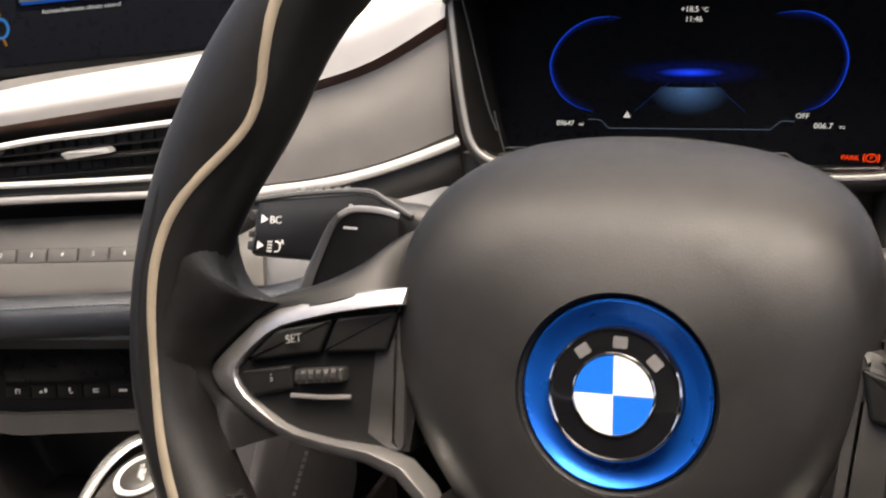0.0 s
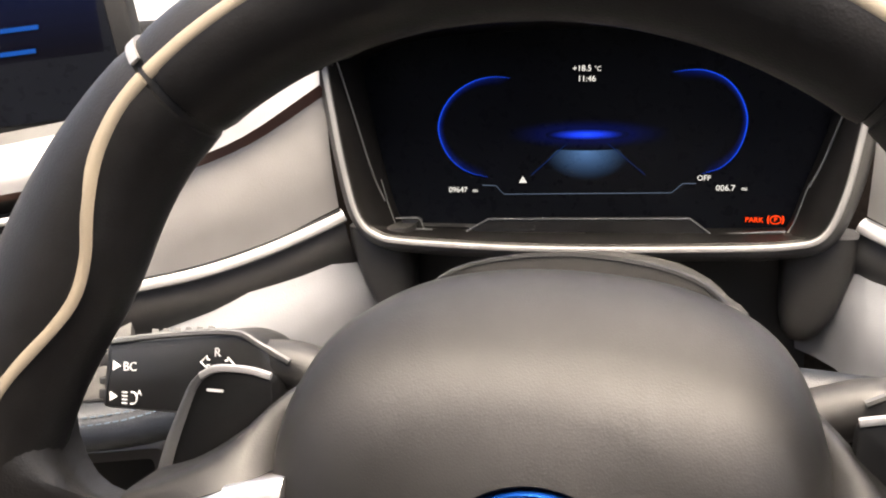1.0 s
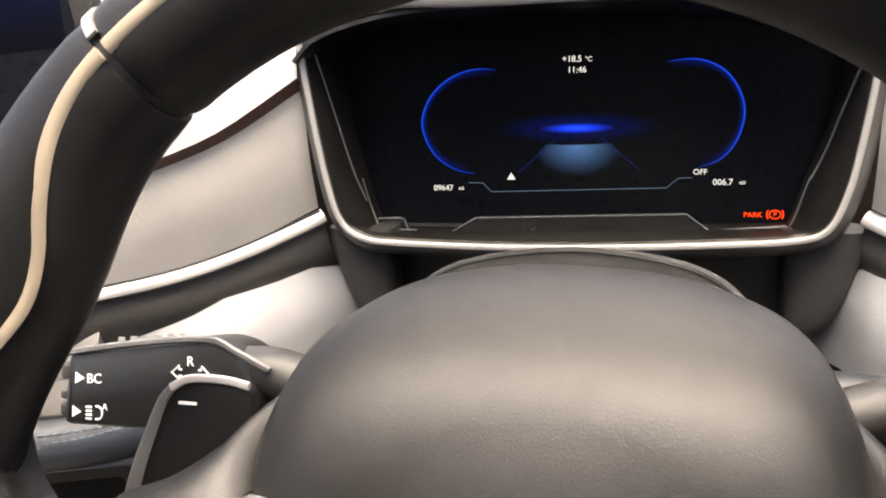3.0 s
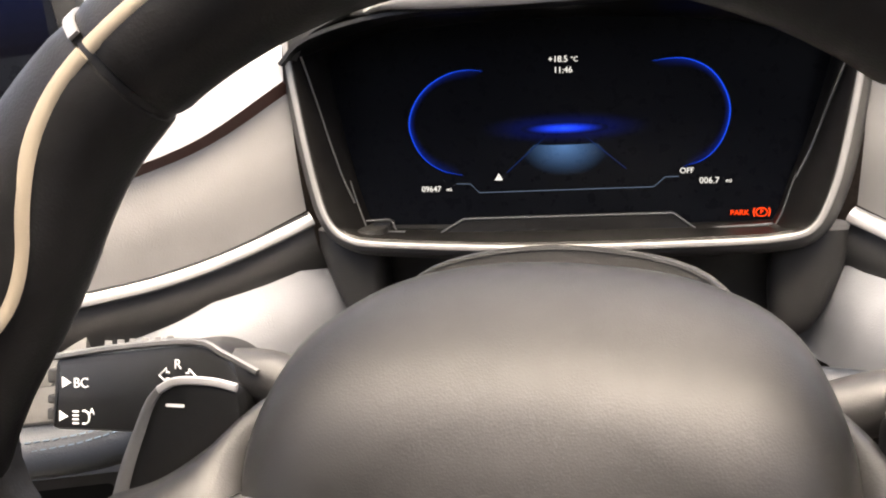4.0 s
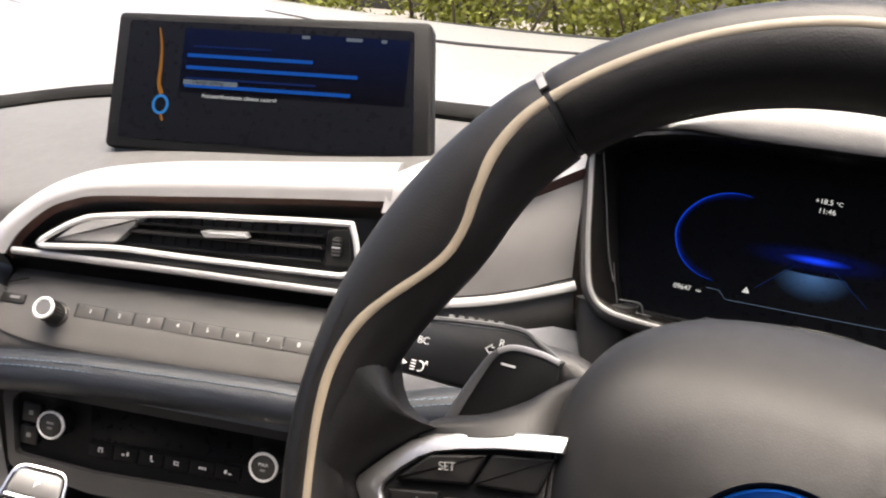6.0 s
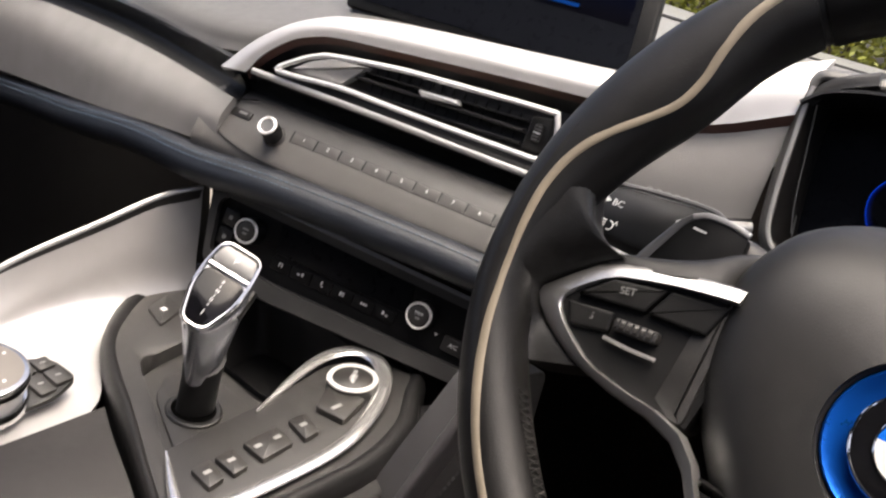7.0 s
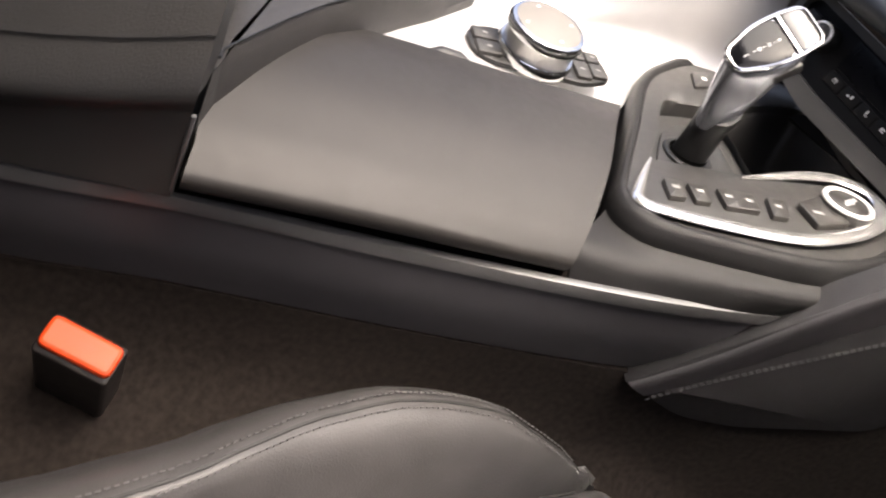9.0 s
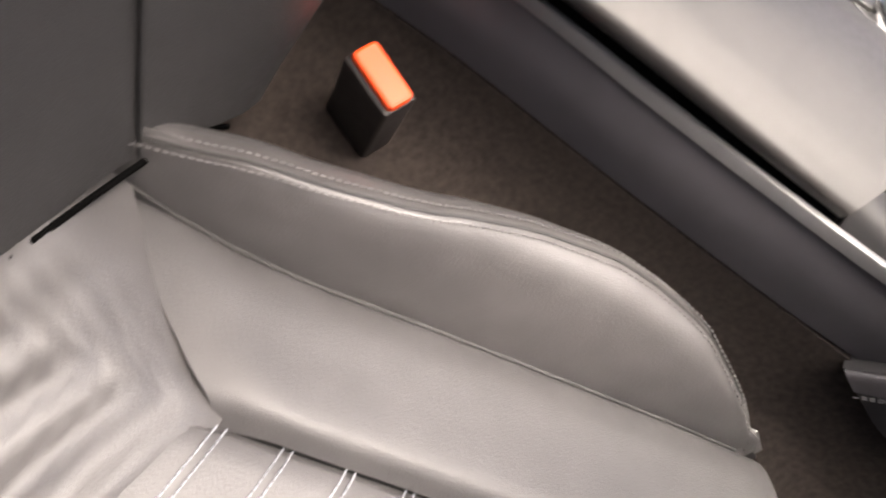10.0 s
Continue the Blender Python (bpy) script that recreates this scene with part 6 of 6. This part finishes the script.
# ---- driver's seat ----
def seat():
    s = thing("driver_seat", "grey leather sports seat with bolsters and grey stitching", "car seat", (-0.035, 0.0, 0.4))
    e, f = Vector((0.929, 0.371)), Vector((-0.371, 0.929))

    def crest(b):
        return interp(b, (-0.05, 0.0, 0.012, 0.0365, 0.077, 0.128, 0.189, 0.2355, 0.277, 0.31, 0.345, 0.392), (-0.012, -0.0085, -0.0075, -0.0075, -0.009, -0.016, -0.0345, -0.041, -0.0385, -0.031, -0.0166, 0.0))

    def crest_z(b):
        return interp(b, (-0.05, 0.0, 0.05, 0.15, 0.25, 0.31, 0.355, 0.392, 0.42), (0.470, 0.520, 0.538, 0.550, 0.550, 0.542, 0.522, 0.494, 0.46))

    def seam(b):
        return interp(b, (-0.05, 0.0, 0.023, 0.058, 0.10, 0.163, 0.25, 0.33), (-0.010, -0.0047, 0.0006, 0.006, 0.0077, 0.0046, 0.002, 0.0))

    def rear_end(a):
        return interp(a, (0.0, 0.0064, 0.0235, 0.0467, 0.0683, 0.0863, 0.092, 0.3), (0.004, 0.0088, 0.0227, 0.0384, 0.0546, 0.0741, 0.0795, 0.0))

    def world_of(a, b):
        p = Vector((-0.081, -0.126)) + e * a + f * b
        return p

    # inner bolster
    rows = []
    bs = [-0.06 + 0.015 * k for k in range(35)]
    for t in (1.15, 1.0, 0.95, 0.88, 0.78, 0.65, 0.45, 0.22, 0.0, -0.25, -0.55, -0.85, -1.15):
        row = []
        for b in bs:
            ac, zc = crest(b), crest_z(b)
            w_in = max(-ac, 0.006)
            if t >= 0:
                q = min(t, 1.0)
                a = ac * (1 - q) + seam(b) * q + (max(0, t - 1) * 0.02)
                z = zc - (zc - 0.489) * (q ** 2.6)
                if t > 1:
                    z = 0.480
            else:
                q = -t
                a = ac - interp(b, (0.0, 0.1, 0.2, 0.30, 0.36, 0.40), (0.036, 0.034, 0.027, 0.025, 0.018, 0.008)) * math.sin(min(q, 1) * math.pi / 2) - 0.004 * q
                z = zc - 0.055 * (1 - math.cos(min(q, 1.0) * math.pi / 2)) - max(0, q - 0.85) * 0.35
            if b > 0.392:
                z -= (b - 0.392) * 6.0
            p = world_of(a, b)
            row.append((p.x, p.y, z))
        rows.append(row)
    part("inner_bolster", sheet(rows, 2, 3, 6, toward=(0, 0, 1)), SEAT, s, "grey leather side bolster")
    for off in (-0.005, 0.005):
        line = []
        for b in bs[1:-5]:
            p = world_of(crest(b) + off, b)
            line.append((p.x, p.y, crest_z(b) + 0.0006))
        part("bolster_stitching", stitches(line, 3.8, 2.3, 0.55), THREAD2, s, "dark grey double stitching")
    piping = [(world_of(crest(b), b).x, world_of(crest(b), b).y, crest_z(b) - 0.0006) for b in bs[1:-5]]
    part("bolster_seam", tube(piping, 1.5, segs=6), SHADEDSEAT, s)
    part("panel_seam", tube([(*world_of(seam(b) + 0.001, b), 0.4905) for b in [0.002 + 0.013 * k for k in range(30)]], 1.3, segs=6), SHADEDSEAT, s, "dark seam between bolster and panel")
    # black rod laid in as the shade between cushion and backrest
    part("back_shade", tube(catmull([(0.05, -0.1235, 0.5035), (-0.011, -0.1245, 0.5055), (-0.041, -0.1245, 0.5065), (-0.085, -0.122, 0.510), (-0.118, -0.120, 0.508), (-0.15, -0.116, 0.49)], 4), 1.7, segs=8), SHADEBLACK, s, "black rod for the shade below the backrest")
    # perforated side panel and inner cushion
    rows = []
    for a, dz in ((-0.003, -0.016), (0.001, -0.0085), (0.005, -0.0035), (0.012, 0.0), (0.026, 0.004), (0.05, 0.006), (0.075, 0.0085), (0.086, 0.007), (0.093, -0.003)):
        row = []
        b0, b1 = rear_end(max(a, 0)) - 0.004, 0.393 + 0.08 * min(max(a, 0), 0.06)
        for k in range(18):
            b = b0 + (b1 - b0) * min(k, 14) / 14 + (0, 0.006, 0.010, 0.012)[max(0, k - 14)]
            p = world_of(a + seam(b) * max(0, 1 - a / 0.09), b)
            row.append((p.x, p.y, 0.497 + dz - (0.006 if k == 0 else 0) - (0, 0.002, 0.008, 0.05)[max(0, k - 14)]))
        rows.append(row)
    part("side_panel", sheet(rows, 2, 3, 6, toward=(0, 0, 1)), PERF, s, "finely perforated grey leather panel")
    rows = []
    for a, dz in ((0.0925, -0.006), (0.097, 0.001), (0.11, 0.004), (0.2, 0.004), (0.28, 0.004), (0.3, -0.004)):
        rows.append([(world_of(a, b).x, world_of(a, b).y, 0.495 + dz - max(0, b - 0.36) ** 2 * 8) for b in [0.02 + 0.03 * k for k in range(13)]])
    part("centre_cushion", sheet(rows, 2, 3, 6, toward=(0, 0, 1)), SEAT, s, "grey leather centre cushion")
    for b in (0.077, 0.107, 0.137, 0.167, 0.197):
        for d in (0, 0.0045):
            part("cross_stitching", stitches([(*world_of(a, b + d - (a - 0.092) * 0.38), 0.4992 + (0.0012 if a > 0.1 else -0.002)) for a in (0.095, 0.103, 0.12, 0.15, 0.19, 0.24)], 3.6, 2.8, 0.5), THREAD, s, "pale double cross stitching")
    # rear part of the cushion, creased where it meets the backrest
    rows = []
    for k in range(31):
        row = []
        for j in range(26):
            a = 0.002 + 0.011 * j
            q = k / 30
            b = -0.075 + (rear_end(a) + 0.075) * q
            w = b + 0.48 * a
            fold = math.sin(2 * math.pi * w / 0.026 + 0.6 * math.sin(a * 60))
            ripple = 0.0024 * (fold + 0.35 * abs(fold)) * min(1, max(0, a - 0.03) / 0.04) * math.sin(math.pi * q) ** 0.5
            p = world_of(a + seam(b) * max(0, 1 - a / 0.03), b)
            row.append((p.x, p.y, 0.494 + ripple + 0.0125 * math.sin(math.pi * (0.15 + 0.85 * q)) ** 0.8 * min(1, (j + 1) / 4)))
        rows.append(row)
    part("rear_cushion", sheet(rows, 1, 1, 6, toward=(0, 0, 1)), SEAT, s, "creased grey leather rear cushion")
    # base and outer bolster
    part("seat_base", prism(tilted((0, 0, 0), (0, 0, 1)), rounded([(-120, -200), (-190, 60), (-215, 200), (-150, 290), (120, 300), (150, -200)], 30), 300, 480), SHADEDSEAT, s, "dark seat base")
    outer = [[(0.13, -0.15, 0.49), (0.14, 0.0, 0.49), (0.15, 0.15, 0.49), (0.14, 0.28, 0.47)], [(0.16, -0.15, 0.545), (0.175, 0.0, 0.55), (0.185, 0.15, 0.55), (0.17, 0.28, 0.49)], [(0.195, -0.15, 0.52), (0.21, 0.0, 0.52), (0.22, 0.15, 0.52), (0.2, 0.28, 0.46)], [(0.20, -0.15, 0.42), (0.215, 0.0, 0.42), (0.225, 0.15, 0.42), (0.2, 0.28, 0.40)]]
    part("outer_bolster", sheet(outer, 4, 4, 6, toward=(0, 0, 1)), SEAT, s, "grey leather side bolster")
    # backrest
    back = [[(-0.235, -0.20, 0.47), (-0.25, -0.235, 0.64), (-0.25, -0.28, 0.80), (-0.22, -0.33, 0.98)],
            [(-0.228, -0.150, 0.485), (-0.245, -0.165, 0.64), (-0.24, -0.225, 0.80), (-0.21, -0.30, 0.98)],
            [(-0.165, -0.112, 0.505), (-0.18, -0.122, 0.64), (-0.175, -0.205, 0.80), (-0.155, -0.29, 0.98)],
            [(-0.09, -0.126, 0.508), (-0.095, -0.170, 0.64), (-0.10, -0.24, 0.80), (-0.10, -0.31, 0.98)],
            [(-0.035, -0.127, 0.508), (-0.035, -0.18, 0.64), (-0.035, -0.25, 0.80), (-0.035, -0.315, 0.98)],
            [(0.03, -0.127, 0.508), (0.025, -0.170, 0.64), (0.03, -0.24, 0.80), (0.03, -0.31, 0.98)],
            [(0.09, -0.125, 0.525), (0.08, -0.150, 0.64), (0.075, -0.215, 0.80), (0.065, -0.29, 0.98)],
            [(0.14, -0.20, 0.50), (0.14, -0.235, 0.64), (0.135, -0.28, 0.80), (0.12, -0.33, 0.98)]]
    # same leather as the cushion, shade put into its colour
    part("backrest", sheet(back, 6, 5, 60, toward=(0, 1, 0.4)), SHADEDSEAT, s, "grey leather backrest, shade in its colour")
    part("back_seam", tube(catmull([(x + 0.002, y + 0.0015, z + 0.001) for x, y, z in back[3]], 5), 1.4, segs=5), PLASTIC, s)


PERF = material("perforated leather", (0.041, 0.0395, 0.040), 0.55, vary=0.08, bump=0.35, bump_scale=900, cells=True)
seat()


# ---- cabin ----
def plate(name, pts, kind_label, mat, thick=8, toward=(0, 0, 1), su=3, sv=3):
    ob = part(name, sheet(pts, su, sv, thick, toward=toward), mat)
    return tagged(ob, kind_label, name.split("_")[0], kind="structure")


plate("floor", [[(-1.05, -0.9, 0.24), (-0.3, -0.9, 0.24), (0.5, -0.9, 0.24)], [(-1.05, 0.2, 0.24), (-0.3, 0.2, 0.24), (0.5, 0.2, 0.24)], [(-1.05, 0.9, 0.26), (-0.3, 0.9, 0.26), (0.5, 0.9, 0.26)]], "brown-black cabin carpet", CARPET)
plate("firewall", [[(-1.05, 0.74, 0.84), (-0.3, 0.78, 0.86), (0.5, 0.74, 0.84)], [(-1.05, 0.72, 0.6), (-0.3, 0.75, 0.6), (0.5, 0.72, 0.6)], [(-1.05, 0.85, 0.2), (-0.3, 0.85, 0.2), (0.5, 0.85, 0.2)]], "dark firewall below the dashboard", CARPET, toward=(0, -1, 0))
# the driver's side is unseen, raised high to block light from the right
for sx, nm, zt in ((-1.06, "door_1", 0.93), (0.5, "door_2", 1.12)):
    plate(nm, [[(sx, -1.1, zt), (sx, 0, zt), (sx, 0.5, zt - 0.06)], [(sx, -1.1, zt * 0.6 + 0.1), (sx, 0, zt * 0.6 + 0.1), (sx, 0.7, zt * 0.6 + 0.1)], [(sx, -1.1, 0.24), (sx, 0, 0.24), (sx, 0.8, 0.24)]], "dark leather door panel", SHADEDSEAT, 30, toward=(-sx, 0, 0))
# out of view, made taller to keep sky light off the wheel
plate("rear_wall", [[(-1.06, -1.1, 1.13), (-0.3, -1.1, 1.13), (0.5, -1.1, 1.13)], [(-1.06, -1.0, 0.6), (-0.3, -1.0, 0.6), (0.5, -1.0, 0.6)], [(-1.06, -0.9, 0.24), (-0.3, -0.9, 0.24), (0.5, -0.9, 0.24)]], "dark carpeted rear bulkhead, unseen, raised to block light", CARPET, toward=(0, 1, 0))
# roof out of view, ends short of the windscreen so light falls in
plate("roof", [[(-0.85, -1.2, 1.16), (-0.30, -1.2, 1.18), (0.32, -1.2, 1.16)], [(-0.85, -0.4, 1.2), (-0.30, -0.4, 1.23), (0.32, -0.4, 1.2)], [(-0.83, -0.10, 1.20), (-0.30, -0.08, 1.23), (0.3, -0.10, 1.2)]], "grey headlining, unseen, cut short to let light in", SHADEDSEAT, 20, toward=(0, 0, -1))
for x0, x1 in ((-1.12, -0.9), (0.50, 0.29)):
    solo("pillar", tube(catmull([(x0, 0.58, 0.87), ((x0 + x1) / 2, 0.42, 1.04), (x1, 0.15, 1.19)], 6), 28, 18, segs=10), SHADEDSEAT, "dark windscreen pillar", "pillar", (x0, 0.58, 0.87), kind="structure")

# ---- outside ----
GROUND = material("grey gravel ground", (0.20, 0.18, 0.15), 0.9, vary=0.3, scale=6, bump=0.5, bump_scale=60)
LEAF = material("leaf", (0.26, 0.28, 0.05), 0.6, vary=0.5, scale=3)
BARK = material("bark", (0.11, 0.085, 0.06), 0.9, vary=0.3, scale=30)
bm = bmesh.new()
for a in ((-300, -300), (300, -300), (300, 300), (-300, 300)):
    bm.verts.new((*a, 0))
bm.faces.new(bm.verts)
tagged(part("ground", bm, GROUND), "grey gravel ground round the car", "ground", kind="structure")


def shrub(x, y, h, seed):
    rnd = random.Random(seed)
    t = thing("shrub", "tall leafy green-yellow shrub beyond the windscreen", "shrub", (x, y, 0), group="shrubs by the car")
    bm = bmesh.new()
    tips = []
    for k in range(9):
        p = Vector((x + rnd.uniform(-0.15, 0.15), y + rnd.uniform(-0.15, 0.15), 0))
        d = Vector((rnd.uniform(-0.45, 0.45), rnd.uniform(-0.35, 0.35), 1)).normalized()
        line, rad = [p], [22]
        for q in range(6):
            d = (d + Vector((rnd.uniform(-0.3, 0.3), rnd.uniform(-0.3, 0.3), 0.1))).normalized()
            p = p + d * h / 6
            line.append(p)
            rad.append(22 - 3.4 * (q + 1))
            tips += [p + Vector((rnd.gauss(0, 0.16), rnd.gauss(0, 0.16), rnd.gauss(0, 0.14))) for _ in range(5)]
        tube(line, rad, segs=6, bm=bm)
    part("trunk", bm, BARK, t, "thin branching brown stems")
    vs, fs = [], []
    for c in tips:
        for _ in range(26):
            o = c + Vector((rnd.gauss(0, 0.10), rnd.gauss(0, 0.10), rnd.gauss(0, 0.10)))
            a = Vector((rnd.uniform(-1, 1), rnd.uniform(-1, 1), rnd.uniform(-0.6, 0.6))).normalized()
            b = a.cross(Vector((rnd.uniform(-1, 1), rnd.uniform(-1, 1), rnd.uniform(-1, 1)))).normalized()
            s = rnd.uniform(0.02, 0.045)
            k = len(vs)
            vs += [o - a * s, o + b * s * 0.5, o + a * s, o - b * s * 0.5]
            fs.append((k, k + 1, k + 2, k + 3))
    me = bpy.data.meshes.new("crown")
    me.from_pydata([tuple((v - Vector((x, y, 0))) * SCALE) for v in vs], [], fs)
    me.materials.append(LEAF)
    ob = new("crown", me)
    ob.parent = t
    ob["label"] = "loose crown of small green leaves"


for k, (x, y, h) in enumerate(((-5.2, 7.2, 2.6), (-4.2, 7.6, 3.0), (-3.4, 7.0, 2.5), (-2.7, 7.8, 3.1), (-2.0, 7.1, 2.6), (-1.2, 7.6, 2.9), (-0.4, 7.2, 2.5), (0.6, 7.6, 3.0))):
    shrub(x, y, h, 11 + k)

# white bonnet beyond the windscreen
PAINT = material("white car paint", (0.33, 0.325, 0.315), 0.3, vary=0.03, coat=0.35)
bonnet = thing("bonnet", "white car bonnet with panel lines beyond the windscreen", "bonnet", (-0.4, 1.2, 0.9))
rows = [[(-1.45, 0.45, 0.86), (-1.2, 0.64, 0.865), (-0.8, 0.745, 0.865), (-0.4, 0.765, 0.875), (0.0, 0.765, 0.875), (0.4, 0.72, 0.87), (0.65, 0.66, 0.86)],
        [(-1.46, 0.62, 0.96), (-1.2, 0.78, 0.935), (-0.8, 0.82, 0.90), (-0.4, 0.83, 0.915), (0.0, 0.83, 0.915), (0.4, 0.80, 0.91), (0.65, 0.76, 0.89)],
        [(-1.48, 1.1, 1.01), (-1.2, 1.1, 0.985), (-0.8, 1.1, 0.942), (-0.4, 1.1, 0.945), (0.0, 1.1, 0.945), (0.4, 1.1, 0.962), (0.65, 1.1, 0.93)],
        [(-1.45, 1.9, 0.99), (-1.2, 1.95, 0.985), (-0.8, 2.0, 0.978), (-0.4, 2.0, 0.978), (0.0, 2.0, 0.978), (0.4, 1.95, 0.975), (0.65, 1.9, 0.94)],
        [(-1.45, 2.3, 0.7), (-1.2, 2.4, 0.78), (-0.8, 2.45, 0.82), (-0.4, 2.5, 0.83), (0.0, 2.45, 0.82), (0.4, 2.4, 0.78), (0.6, 2.3, 0.7)]]
part("bonnet_skin", sheet(rows, 5, 5, 4, toward=(0, 0, 1)), PAINT, bonnet, "white painted skin")
for row in ([(-1.44, 0.9, 1.0), (-1.2, 0.93, 0.965), (-0.8, 0.96, 0.918), (-0.4, 0.97, 0.929), (0.0, 0.96, 0.928), (0.4, 0.93, 0.934)], [(-1.15, 1.36, 0.990), (-0.8, 1.38, 0.964), (-0.4, 1.40, 0.965), (0.0, 1.38, 0.965)]):
    part("panel_line", tube(catmull(row, 5), 3.5, segs=6), PLASTIC, bonnet, "dark panel gap")
part("bonnet_edge", tube(catmull([(x, y, z + 0.004) for x, y, z in rows[3]], 5), 4, 4, segs=6), PLASTIC, bonnet, "black edge of the bonnet")

# windscreen
GLASS = bpy.data.materials.new("windscreen glass")
GLASS.use_nodes = True
gb = GLASS.node_tree.nodes["Principled BSDF"]
gb.inputs["Transmission Weight"].default_value, gb.inputs["Roughness"].default_value, gb.inputs["IOR"].default_value = 1.0, 0.0, 1.02
gb.inputs["Base Color"].default_value = (0.97, 0.98, 0.97, 1)
ws = part("window_1", sheet([[(-1.04, 0.58, 0.87), (-0.3, 0.735, 0.925), (0.48, 0.60, 0.90)], [(-0.94, 0.42, 1.03), (-0.3, 0.52, 1.09), (0.38, 0.42, 1.05)], [(-0.83, 0.16, 1.2), (-0.3, 0.21, 1.23), (0.28, 0.16, 1.2)]], 6, 6, 4), GLASS)
ws.visible_shadow = False
tagged(ws, "clear windscreen glass over the dashboard", "windscreen", kind="structure")
